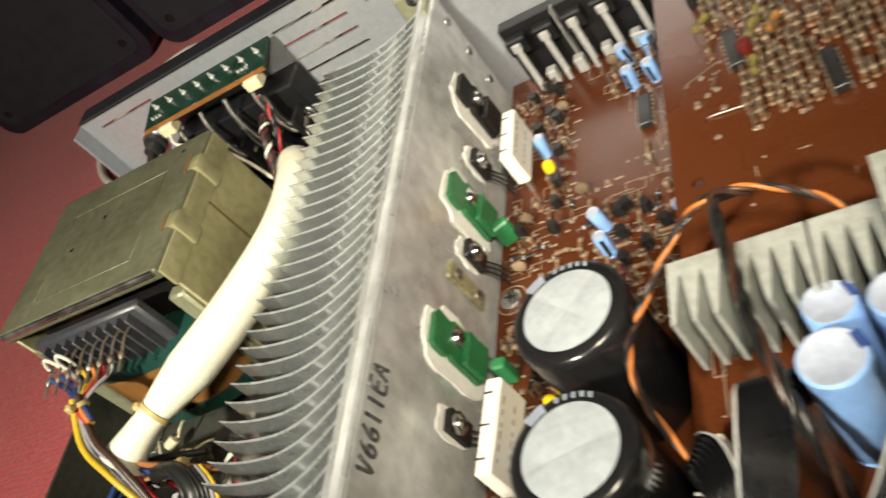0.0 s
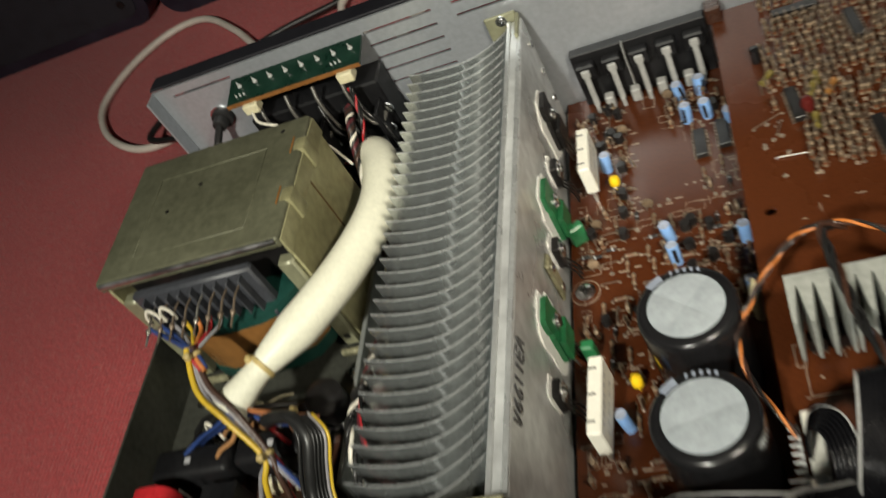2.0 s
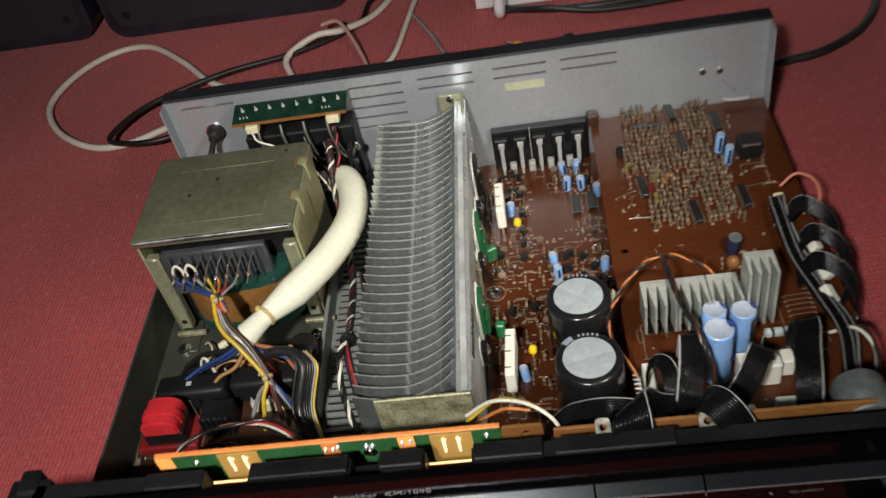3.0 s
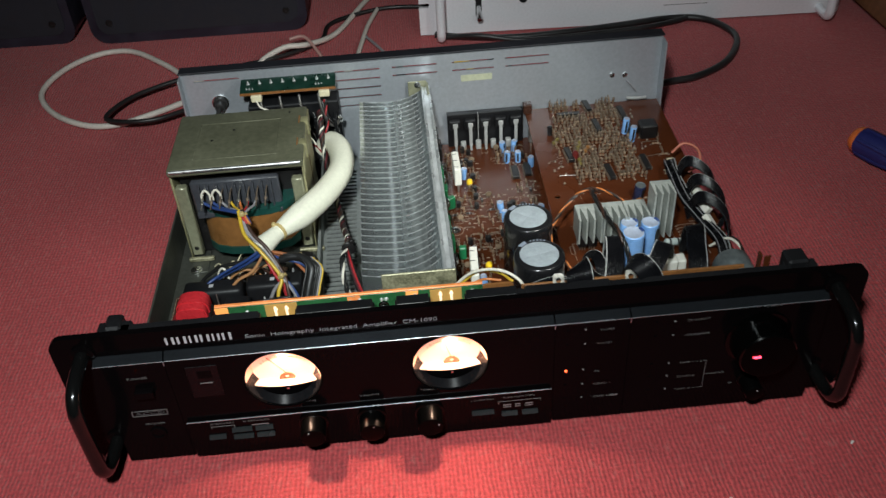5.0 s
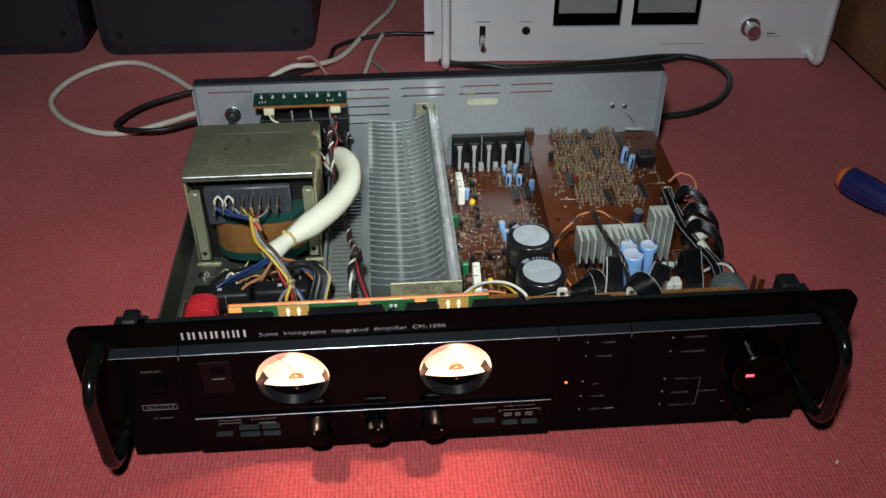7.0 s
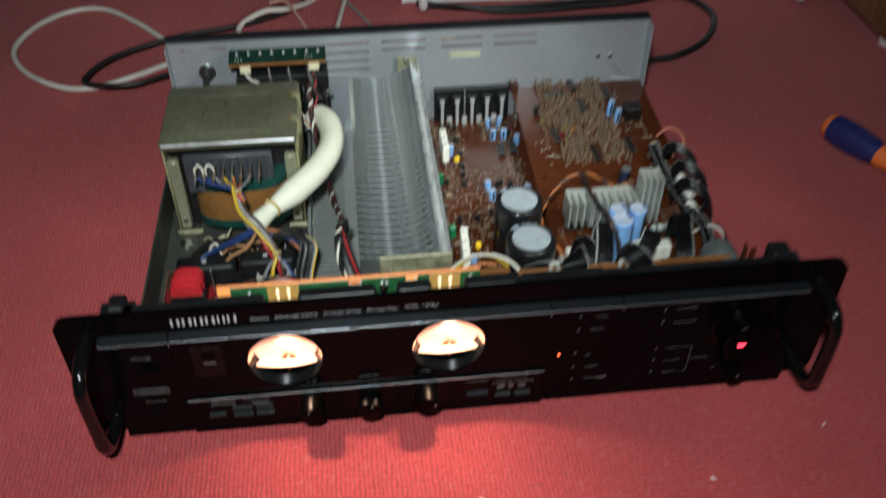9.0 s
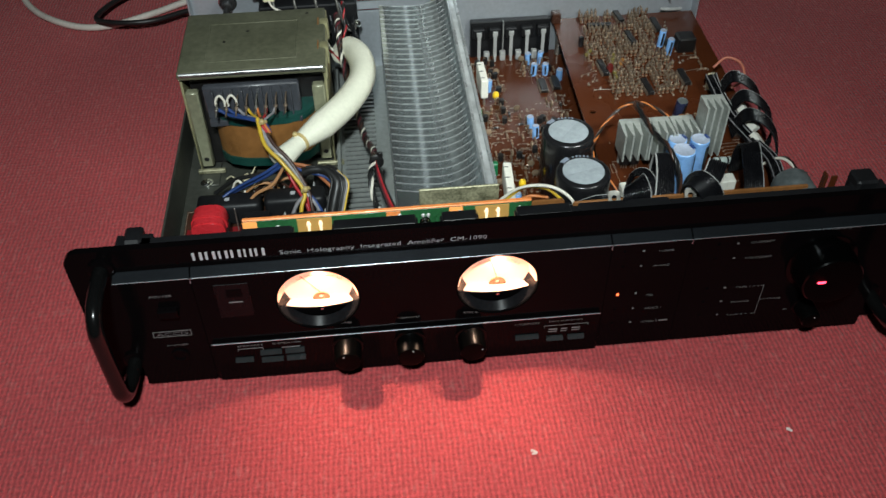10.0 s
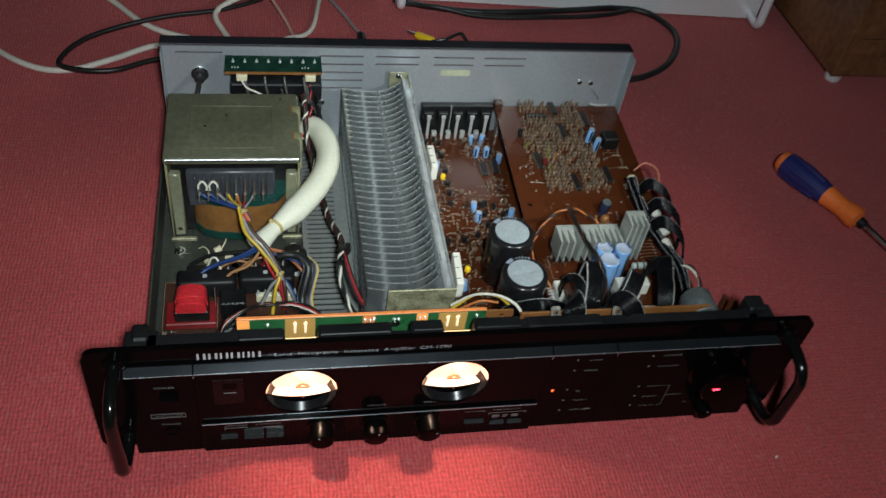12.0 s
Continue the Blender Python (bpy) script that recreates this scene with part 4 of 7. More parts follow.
    lean = -0.0090 if cx < -0.05 else -0.0030
    sweep(bm, [(cx + 0.0010, 0.0026, zb + 0.0045), (cx + lean, 0.0026, zb + 0.0190)], 0.00022, 6)
    part("pointer", bm, M_BAND, mt, "thin dark pointer")
    bm = bmesh.new()
    pts = [(cx + 0.0185 * math.sin(radians(g)), 0.0034, zb + 0.0185 * math.cos(radians(g))) for g in range(-46, 47, 4)]
    sweep(bm, pts, 0.00010, 4)
    for g in range(-44, 45, 8):
        c, d = math.sin(radians(g)), math.cos(radians(g))
        sweep(bm, [(cx + 0.0185 * c, 0.0034, zb + 0.0185 * d), (cx + 0.0200 * c, 0.0034, zb + 0.0200 * d)], 0.00012, 4)
    part("scale_marks", bm, M_SCALE, mt)


def knob(name, x, z, r, y0, y1, label, dot=None):
    bm = bmesh.new()
    lathe(bm, (x, y0, z), (0, -1, 0), [(0, r * 1.12), (0.0012, r * 1.12), (0.0016, r), (y0 - y1 - 0.0012, r * 0.94), (y0 - y1 - 0.0003, r * 0.90), (y0 - y1, r * 0.80, 1), (y0 - y1 - 0.0002, 0.0003, 1)], 48)
    kb = part(name, bm, [M_VOLUME if r > 0.01 else M_KNOB, M_KNOBFACE], AMP, label, 35)
    if dot:
        bm = bmesh.new()
        lathe(bm, (x + dot[0], y1 + 0.0002, z + dot[1]), (0, -1, 0), [(0, 0.0006), (0.0003, 0.0005)], 8)
        part("index_dot", bm, M_PRINT, kb, "white index dot")
    return kb


def rack_handle(x, low):
    bm = bmesh.new()
    pts = [(x, 0.001, 0.0940), (x, -0.012, 0.0938), (x, -0.0265, 0.0910), (x, -0.0335, 0.0835), (x, -0.0350, 0.0740), (x, -0.0350, low + 0.0220), (x, -0.0342, low + 0.0115), (x, -0.0275, low + 0.0030), (x, -0.012, low + 0.0002), (x, 0.001, low)]
    sweep(bm, smooth_path(pts, 6), 0.0042, 16)
    h = part("rack_handle", bm, M_GLOSS, AMP, "glossy black tubular rack handle", 60)
    for z in (0.0940, low):
        bm = bmesh.new()
        lathe(bm, (x, 0.0, z), (0, -1, 0), [(0, 0.0070), (0.0015, 0.0070), (0.0022, 0.0056)], 24)
        part("collar", bm, M_BLACK, h)


def front_controls(fp):
    y = -0.0061
    for x, turn in ((-0.0984, (-0.0022, 0.0053)), (-0.0618, (0.0012, 0.0056)), (-0.0256, (0.0052, 0.0022))):
        knob("tone_knob", x, 0.0250, 0.0082, -0.0082, -0.0215, "small glossy black tone knob", turn)
    knob("volume_knob", 0.1790, 0.0620, 0.0185, -0.0060, -0.0235, "large glossy black volume knob with a red index light")
    knob("balance_knob", 0.1780, 0.0255, 0.0062, -0.0060, -0.0200, "small glossy black balance knob", (0.001, 0.003))
    bm = bmesh.new()
    box(bm, 0.1692, 0.1742, -0.0242, -0.0234, 0.0622, 0.0640, 0.0004)
    part("index_light", bm, M_LEDRED, fp, "glowing red index light", None)
    # maker's marks as plain shapes
    logo = []
    x = -0.1750
    for w in (0.0062, 0.0064, 0.0058, 0.0064, 0.0052, 0.0062):
        logo += [(x + 0.0003, x + w * 0.26, 0.0953, 0.1008), (x + w * 0.66, x + w * 0.90, 0.0953, 0.1008)]
        x += w + 0.0006
    bars("maker_mark", logo, -0.00005, M_PRINT, fp, "silver-white maker's mark")
    bars("badge", [(-0.2065, -0.1850, 0.0475, 0.0479), (-0.2065, -0.1850, 0.0432, 0.0436), (-0.2065, -0.2061, 0.0432, 0.0479), (-0.1854, -0.1850, 0.0432, 0.0479)], y, M_PRINT_DIM, fp, "small outlined badge")
    words("Sonic  Holography  Integrated  Amplifier  CM-1090", -0.1290, 0.0951, -0.00008, 0.0030, M_PRINT, fp, 0.1125)
    for s, a, z, w, hgt, mt in (("POWER", -0.2018, 0.0752, 0.0122, 0.0018, M_PRINT_DIM), ("ACCD", -0.2048, 0.0442, 0.0178, 0.0026, M_PRINT_DIM), ("PHONES", -0.2010, 0.0350, 0.0120, 0.0015, M_PRINT_DIM),
                               ("TUNER", 0.0797, 0.0802, 0.0092, 0.0015, M_PRINT_DIM), ("PHONO", 0.0786, 0.0688, 0.0092, 0.0015, M_PRINT_DIM), ("CD", 0.0778, 0.0447, 0.0038, 0.0015, M_PRINT_DIM),
                               ("VIDEO 1", 0.0781, 0.0332, 0.0105, 0.0015, M_PRINT_DIM), ("VIDEO 2", 0.0777, 0.0213, 0.0105, 0.0015, M_PRINT_DIM),
                               ("CD DIRECT", 0.1326, 0.0812, 0.0138, 0.0015, M_PRINT_DIM), ("HOLOGRAM", 0.1321, 0.0690, 0.0150, 0.0015, M_PRINT_DIM), ("TAPE 1 > 2", 0.1316, 0.0450, 0.0145, 0.0014, M_PRINT_DIM),
                               ("SOURCE", 0.1313, 0.0325, 0.0112, 0.0014, M_PRINT_DIM), ("TAPE 2 > 1", 0.1312, 0.0208, 0.0150, 0.0014, M_PRINT_DIM), ("DUBBING", 0.1492, 0.0329, 0.0125, 0.0012, M_PRINT_DIM),
                               ("VOLUME", 0.1774, 0.0868, 0.0122, 0.0016, M_PRINT_DIM)):
        words(s, a, z, y, hgt, mt, fp, w)
    yl = -0.0083
    for s, a, z, w in (("SPEAKERS", -0.1618, 0.0318, 0.0150), ("B SPEAKER", -0.1415, 0.0318, 0.0165), ("BASS", -0.1008, 0.0425, 0.0060), ("MIDRANGE", -0.0680, 0.0425, 0.0125), ("TREBLE", -0.0300, 0.0425, 0.0085), ("LOUDNESS", 0.0005, 0.0305, 0.0145), ("TAPE MONITOR", 0.0205, 0.0308, 0.0205)):
        words(s, a, z, yl if z < 0.035 else y, 0.0013, M_PRINT_DIM, fp, w)
    for x0, x1, z in ((-0.1615, -0.1470, 0.0298), (0.0180, 0.0448, 0.0278)):
        bars("switch_bracket", [(x0, x1, z, z + 0.0003), (x0, x0 + 0.0003, z - 0.0018, z), (x1 - 0.0003, x1, z - 0.0018, z)], yl, M_PRINT_DIM, fp)
    for x0, x1, z0, z1 in ((-0.1365, -0.1260, 0.0283, 0.0290), (0.0210, 0.0262, 0.0240, 0.0250), (0.0285, 0.0320, 0.0240, 0.0250), (0.0350, 0.0400, 0.0240, 0.0250), (0.0210, 0.0262, 0.0222, 0.0230), (0.0285, 0.0320, 0.0222, 0.0230), (0.0350, 0.0400, 0.0222, 0.0230)):
        bars("switch_legend", [(x0, x1, z0, z1)], yl, M_PRINT_DIM, fp)
    bars("selector_bracket", [(0.1470, 0.1490, 0.0457, 0.0459), (0.1488, 0.1490, 0.0215, 0.0459), (0.1470, 0.1490, 0.0215, 0.0217)], y, M_PRINT_DIM, fp)
    for x0, x1, z0, z1 in ((0.0890, 0.0945, 0.0215, 0.0226), (0.1660, 0.1690, 0.0640, 0.0643), (0.1660, 0.1690, 0.0225, 0.0228)):
        bars("selector_legend", [(x0, x1, z0, z1)], y, M_PRINT_DIM, fp)
    # push buttons: two rows of low bars
    for x0, x1, z in ((-0.1640, -0.1535, 0.0215), (-0.1490, -0.1365, 0.0265), (-0.1345, -0.1235, 0.0265), (-0.1490, -0.1365, 0.0200), (-0.1345, -0.1235, 0.0200), (0.0010, 0.0150, 0.0205), (0.0200, 0.0300, 0.0175), (0.0330, 0.0430, 0.0175)):
        bm = bmesh.new()
        plate(bm, [(-0.0106, z - 0.0010), (-0.0080, z - 0.0010), (-0.0080, z + 0.0012), (-0.0092, z + 0.0012)], [], SIDE, x0, x1)
        part("push_button", bm, M_BAR, fp, "low black push button with a sloping top", None)
    bm = bmesh.new()
    box(bm, -0.1990, -0.1880, -0.0105, -0.0059, 0.0620, 0.0680, 0.0006)
    part("power_button", bm, M_BLACK, fp, "glossy black power button", None)
    bm = bmesh.new()
    lathe(bm, (-0.1950, -0.0060, 0.0270), (0, -1, 0), [(0, 0.0052), (0.0012, 0.0050), (0.0013, 0.0036), (0.0004, 0.0033), (0.0003, 0.0003)], 24)
    part("headphone_socket", bm, M_BLACK, fp)
    # sensor window
    bm = bmesh.new()
    box(bm, -0.1665, -0.1480, -0.0064, -0.0059, 0.0555, 0.0815, 0.0002)
    part("sensor_window", bm, M_WINDOW, fp, "smoky remote sensor window", None)
    bars("window_print", [(-0.1600, -0.1525, 0.0672, 0.0680)], -0.0065, M_PRINT_DIM, fp)
    bm = bmesh.new()
    box(bm, -0.1605, -0.1520, -0.0066, -0.0063, 0.0715, 0.0775, 0.0001)
    part("window_eye", bm, M_BLACK, fp, "", None)
    # small lamps and touch dots
    for x, zs in ((0.0605, (0.0820, 0.0703, 0.0480, 0.0349, 0.0226)), (0.1143, (0.0821, 0.0707, 0.0464, 0.0349, 0.0230))):
        for z in zs:
            lit = x < 0.1 and abs(z - 0.048) < 0.001
            bm = bmesh.new()
            lathe(bm, (x, y, z), (0, -1, 0), [(0, 0.0009), (0.0004, 0.0008), (0.0006, 0.0004)], 10)
            part("indicator", bm, M_LEDORANGE if lit else M_BLACK, fp, "lit orange indicator" if lit else "")
            bm = bmesh.new()
            lathe(bm, (x + 0.0108, y, z), (0, -1, 0), [(0, 0.0007), (0.0003, 0.0006)], 10)
            part("source_dot", bm, M_PRINT_DIM, fp)


def front_frame():
    """Black plastic frame behind the panel, with notches and lugs, and the boards fixed to it."""
    bm = bmesh.new()
    top = 0.0965
    cuts = ((-0.1215, -0.1005, 0.0870), (-0.0530, -0.0405, 0.0900), (-0.0190, 0.0015, 0.0870))
    pts = [(-0.2050, 0.0200), (0.2050, 0.0200), (0.2050, top)]
    for a, b, z in sorted(cuts, reverse=True):
        pts += [(b, top), (b, z), (a, z), (a, top)]
    pts += [(-0.2050, top)]
    plate(bm, pts, [], FRONT, 0.0045, 0.0195)
    fr = part("front_frame", bm, M_SATIN, AMP, "black plastic frame behind the front panel", None)
    for x0, x1, h in ((-0.0995, -0.0540, 0.0990), (-0.0395, -0.0200, 0.0992), (0.0025, 0.0330, 0.0990), (0.0380, 0.0900, 0.0980), (-0.1500, -0.1225, 0.0975)):
        bm = bmesh.new()
        box(bm, x0, x1, 0.0120, 0.0205, 0.0950, h, 0.0006)
        part("clip", bm, M_SATIN, fr, "", None)
    for s in (-1, 1):
        bm = bmesh.new()
        xa, xb = sorted((s * 0.2185, s * 0.1985))
        box(bm, xa, xb, 0.0045, 0.0240, 0.0300, 0.0965, 0.001)
        xa, xb, zc = (-0.2140, -0.2040, 0.0985) if s < 0 else (0.1990, 0.2120, 0.1020)
        box(bm, xa, xb, 0.0150, 0.0285, 0.0300, zc, 0.0015)
        part("corner_block", bm, M_SATIN, fr, "", None)
    for x, y, z in ((0.0599, 0.0205, 0.0925), (0.1047, 0.0205, 0.0905)):
        bm = bmesh.new()
        plate(bm, rect(x - 0.0034, x + 0.0034, -0.0020, 0.0095, 0.0022, 4), [disc(x, 0.0052, 0.0017, 14)], lambda a, b, t: (a, y + 0.62 * b + 0.78 * t, z + 0.78 * b - 0.62 * t), 0, 0.0010)
        box(bm, x - 0.0030, x + 0.0030, y + 0.0006, y + 0.0016, z - 0.012, z - 0.0010)
        part("metal_lug", bm, M_SOLDER, fr, "bright metal lug with a hole")
    # green lamp board, standing; the meter lamps' light on its edge is added as glow
    yb, zt = 0.0320, 0.0918
    bm = bmesh.new()
    box(bm, -0.1515, 0.0140, yb, yb + 0.0016, 0.0450, zt, 0.0002)
    gb = part("lamp_board", bm, M_PCBGREEN, AMP, "upright green circuit board glowing orange along its edge", None)
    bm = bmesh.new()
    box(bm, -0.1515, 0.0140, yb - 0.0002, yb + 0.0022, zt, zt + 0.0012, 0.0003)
    part("board_edge", bm, M_EDGEGLOW, gb, "orange board edge, lamp light added as glow", None)
    bm = bmesh.new()
    plate(bm, rect(0.0142, 0.0335, 0.0600, zt - 0.0010, 0.002, 3), [disc(0.0255, zt - 0.0060, 0.0020, 14)], FRONT, yb, yb + 0.0016)
    part("board_end", bm, M_PCB2, gb, "bare brown end of the lamp board", None)
    for cx in (-0.1110, -0.0090):
        for dx in (-0.0034, 0.0034):
            bm = bmesh.new()
            box(bm, cx + dx - 0.0008, cx + dx + 0.0008, yb - 0.0026, yb - 0.0014, zt - 0.0125, zt - 0.0012, 0.0004)
            lathe(bm, (cx + dx, yb + 0.0001, zt - 0.0045), (0, -1, 0.1), [(0, 0.0016), (0.0008, 0.0014), (0.0022, 0.0008)], 10)
            part("solder_pin", bm, M_PINGLOW, gb, "soldered lamp pin, the lamp light on it made as glow")
        # patch of lamp light on the board and its bright lower line, both emissive
        bm = bmesh.new()
        box(bm, cx - 0.0098, cx + 0.0098, yb - 0.0008, yb - 0.0001, 0.0660, zt - 0.0006)
        part("lit_patch", bm, M_PATCHGLOW, gb, "amber patch of lamp light on the board, made as glow", None)
        bm = bmesh.new()
        box(bm, cx - 0.0098, cx + 0.0098, 0.0188, 0.0194, 0.0864, 0.0876)
        part("notch_edge", bm, M_NOTCHGLOW, gb, "lamp light on the frame's notch edge, made as glow", None)
    for x, w, mt in ((-0.1475, 0.0040, M_PADGLOW), (-0.0660, 0.0040, M_EDGEGLOW), (-0.0300, 0.0038, M_PADGLOW)):
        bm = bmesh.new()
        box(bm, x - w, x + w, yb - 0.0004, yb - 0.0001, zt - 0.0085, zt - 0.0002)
        part("copper_pad", bm, mt, gb, "copper pad, lamp light put into its glow", None)
    me = pin_mesh(0.0008, 0.0020)
    for x, z in ((-0.0685, 0.0040), (-0.0650, 0.0045), (-0.0625, 0.0032), (-0.0320, 0.0040), (-0.0280, 0.0036), (0.0075, 0.0040), (-0.1320, 0.0050), (-0.0490, 0.0045), (-0.0460, 0.0045)):
        put("solder_joint", me, pose(x, yb - 0.0003, zt - z, 90, 0, 0), gb)
    put("screw", screw_mesh(0.0024), pose(-0.0480, yb - 0.0004, zt - 0.0090, 90, 0, 0), gb)
    # brown switch board further along
    bm = bmesh.new()
    box(bm, 0.0380, 0.1780, 0.0290, 0.0306, 0.0450, 0.0905, 0.0002)
    part("switch_board", bm, M_PCB2, AMP, "upright brown circuit board behind the selector switches", None)
    # volume control
    bm = bmesh.new()
    lathe(bm, (0.1770, 0.0220, 0.0770), (0, 1, 0), [(0, 0.0060), (0.006, 0.0060), (0.0062, 0.0110), (0.0080, 0.0120), (0.0250, 0.0120), (0.0272, 0.0106), (0.0278, 0.0003)], 32)
    part("volume_potentiometer", bm, M_POT, AMP, "round grey metal potentiometer can")
    bm = bmesh.new()
    box(bm, 0.1885, 0.1925, 0.0260, 0.0272, 0.070, 0.0985, 0.0003)
    box(bm, 0.1880, 0.1892, 0.0300, 0.0350, 0.070, 0.0960, 0.0003)
    part("tag_plate", bm, M_PCB, AMP, "small brown tag board with wires", None)


FP = front_panel()
for c in METERS:
    meter(*c)
front_controls(FP)
for hx, low in ((-0.2232, 0.0195), (0.2226, 0.0245)):
    rack_handle(hx, low)
front_frame()


# ---- circuit boards and their components
ZM, ZR = 0.0135, 0.0370


def zr(y):
    """Top of the upper board, which rises a little towards the rear panel."""
    return ZR + 0.050 * max(0.0, y - 0.198)


def boards():
    bm = bmesh.new()
    plate(bm, rect(0.0025, 0.0930, 0.0400, 0.3215), [disc(0.0480, 0.3130, 0.0016, 10)], FLAT, ZM - 0.0016, ZM)
    main = part("main_circuit_board", bm, M_PCB, AMP, "brown amplifier circuit board crowded with small components", None)
    bm = bmesh.new()
    plate(bm, [(0.0815, 0.0300), (0.2065, 0.0300), (0.2065, 0.1980), (0.0835, 0.1980)], [disc(0.0918, 0.1915, 0.0024, 16), disc(0.196, 0.150, 0.002, 12)], FLAT, -0.0016 + ZR, ZR)
    plate(bm, [(0.0835, 0.1980), (0.2065, 0.1980), (0.2065, 0.3215), (0.0850, 0.3215)], [], lambda a, b, t: (a, b, zr(b) + t), -0.0016, 0.0)
    pre = part("upper_circuit_board", bm, M_PCB, AMP, "brown preamplifier circuit board with rows of upright resistors", None)
    for x, y in ((0.0870, 0.045), (0.2020, 0.045), (0.2020, 0.310), (0.0900, 0.314), (0.0900, 0.18)):
        bm = bmesh.new()
        lathe(bm, (x, y, 0.0070), (0, 0, 1), [(0, 0.0026), (ZR - 0.0087, 0.0026)], 10)
        part("standoff", bm, M_SOLDER, pre)
    return main, pre


MB, PB = boards()


def flat_resistor():
    bm = bmesh.new()
    lathe(bm, (-0.0034, 0, 0.0015), (1, 0, 0), [(0, 0.0008), (0.0004, 0.0012), (0.0013, 0.0012), (0.0015, 0.0010), (0.0020, 0.0010), (0.0020, 0.0010, 1), (0.0026, 0.0010, 1), (0.0034, 0.0010), (0.0034, 0.0010, 1), (0.0040, 0.0010, 1), (0.0053, 0.0010), (0.0055, 0.0012), (0.0064, 0.0012), (0.0068, 0.0008)], 10)
    for s in (-1, 1):
        sweep(bm, [(s * 0.0033, 0, 0.0015), (s * 0.0047, 0, 0.0014), (s * 0.0050, 0, 0)], 0.00035, 5, 2)
        lathe(bm, (s * 0.0050, 0, 0), (0, 0, 1), [(0, 0.0010), (0.0004, 0.0006)], 8, 2)
    bmesh.ops.scale(bm, vec=(0.85, 0.8, 0.85), verts=bm.verts)
    return mesh_of("resistor", bm, [M_RESISTOR, M_BAND, M_COPPERLEAD], 50)


def upright_resistor():
    bm = bmesh.new()
    lathe(bm, (0, 0, 0.0006), (0, 0, 1), [(0, 0.0007), (0.0003, 0.0011), (0.0012, 0.0011), (0.0015, 0.0009), (0.0026, 0.0009, 1), (0.0032, 0.0009, 1), (0.0045, 0.0009), (0.0048, 0.0011), (0.0056, 0.0011), (0.0060, 0.0007)], 8)
    sweep(bm, smooth_path([(0, 0, 0.0065), (0.0002, 0, 0.0078), (0.0012, 0, 0.0082), (0.0022, 0, 0.0076), (0.0024, 0, 0.0)], 3), 0.00035, 5, 2)
    lathe(bm, (0.0024, 0, 0), (0, 0, 1), [(0, 0.0010), (0.0005, 0.0006)], 7, 2)
    bmesh.ops.scale(bm, vec=(1.06, 1.06, 0.84), verts=bm.verts)
    return mesh_of("upright_resistor", bm, [M_RESISTOR, M_BAND, M_COPPERLEAD], 50)


def diode():
    bm = bmesh.new()
    lathe(bm, (-0.0020, 0, 0.0013), (1, 0, 0), [(0, 0.0009), (0.0026, 0.0009), (0.0026, 0.0009, 1), (0.0033, 0.0009, 1), (0.0040, 0.0009)], 9)
    sweep(bm, [(-0.0042, 0, 0), (-0.0040, 0, 0.0013), (0.0040, 0, 0.0013), (0.0042, 0, 0)], 0.0003, 5, 2)
    return mesh_of("diode", bm, [M_CHIP, M_PRINT, M_COPPERLEAD], 50)


def small_transistor():
    bm = bmesh.new()
    pts = [(-0.0018, -0.0013), (0.0018, -0.0013)] + [(0.0023 * math.cos(radians(g)), 0.0023 * math.sin(radians(g)) + 0.0002) for g in range(-20, 201, 20)]
    plate(bm, pts, [], FLAT, 0.0028, 0.0072)
    for k in (-1, 0, 1):
        sweep(bm, [(0.0013 * k, 0, 0), (0.0009 * k, 0, 0.0029)], 0.0003, 5, 1)
    return mesh_of("transistor", bm, [M_CHIP, M_COPPERLEAD], 40)


def electrolytic(r, h, body, topm):
    bm = bmesh.new()
    lathe(bm, (0, 0, 0), (0, 0, 1), [(0, r * 0.96), (0.0008, r), (0.0016, r * 0.93), (0.0024, r), (h - 0.0006, r), (h, r * 0.92), (h, r * 0.86, 1), (h - 0.0003, r * 0.80, 1), (h - 0.0003, 0.0002, 1)], 22)
    plate(bm, [(-r * 0.3, -r * 1.01), (r * 0.3, -r * 1.01), (r * 0.3, -r * 0.985), (-r * 0.3, -r * 0.985)], [], FLAT, h * 0.12, h * 0.9, 2)
    return mesh_of("electrolytic_capacitor", bm, [body, topm, M_CHIP], 40)


def disc_capacitor():
    bm = bmesh.new()
    lathe(bm, (0, -0.0009, 0.0048), (0, 1, 0), [(0, 0.0018), (0.0004, 0.0026), (0.0014, 0.0026), (0.0018, 0.0018)], 14)
    for k in (-1, 1):
        sweep(bm, [(0.0014 * k, 0, 0), (0.0012 * k, 0, 0.003)], 0.0003, 5, 1)
    return mesh_of("disc_capacitor", bm, [M_RESISTOR, M_COPPERLEAD], 40)


def jumper(n):
    bm = bmesh.new()
    sweep(bm, [(-n, 0, 0), (-n + 0.0002, 0, 0.0009), (n - 0.0002, 0, 0.0009), (n, 0, 0)], 0.0003, 5)
    for s in (-n, n):
        lathe(bm, (s, 0, 0), (0, 0, 1), [(0, 0.0009), (0.0005, 0.0005)], 7)
    return mesh_of("jumper_wire", bm, [M_COPPERLEAD], 40)


def solder_eye():
    bm = bmesh.new()
    box(bm, -0.0010, 0.0010, -0.0008, 0.0008, 0, 0.0003)
    lathe(bm, (0, 0, 0.0002), (0, 0, 1), [(0, 0.0007), (0.0012, 0.0003)], 7, 1)
    return mesh_of("test_pin", bm, [M_SILK, M_SOLDER], 40)


def chip(nx, w):
    """Dual in-line package along y."""
    bm = bmesh.new()
    n = nx * 0.00254 / 2
    box(bm, -w / 2, w / 2, -n, n, 0.0008, 0.0038, 0.0003)
    for s in (-1, 1):
        for k in range(nx):
            y = -n + 0.00254 * (k + 0.5)
            xa, xb = sorted((s * w / 2, s * (w / 2 + 0.0010)))
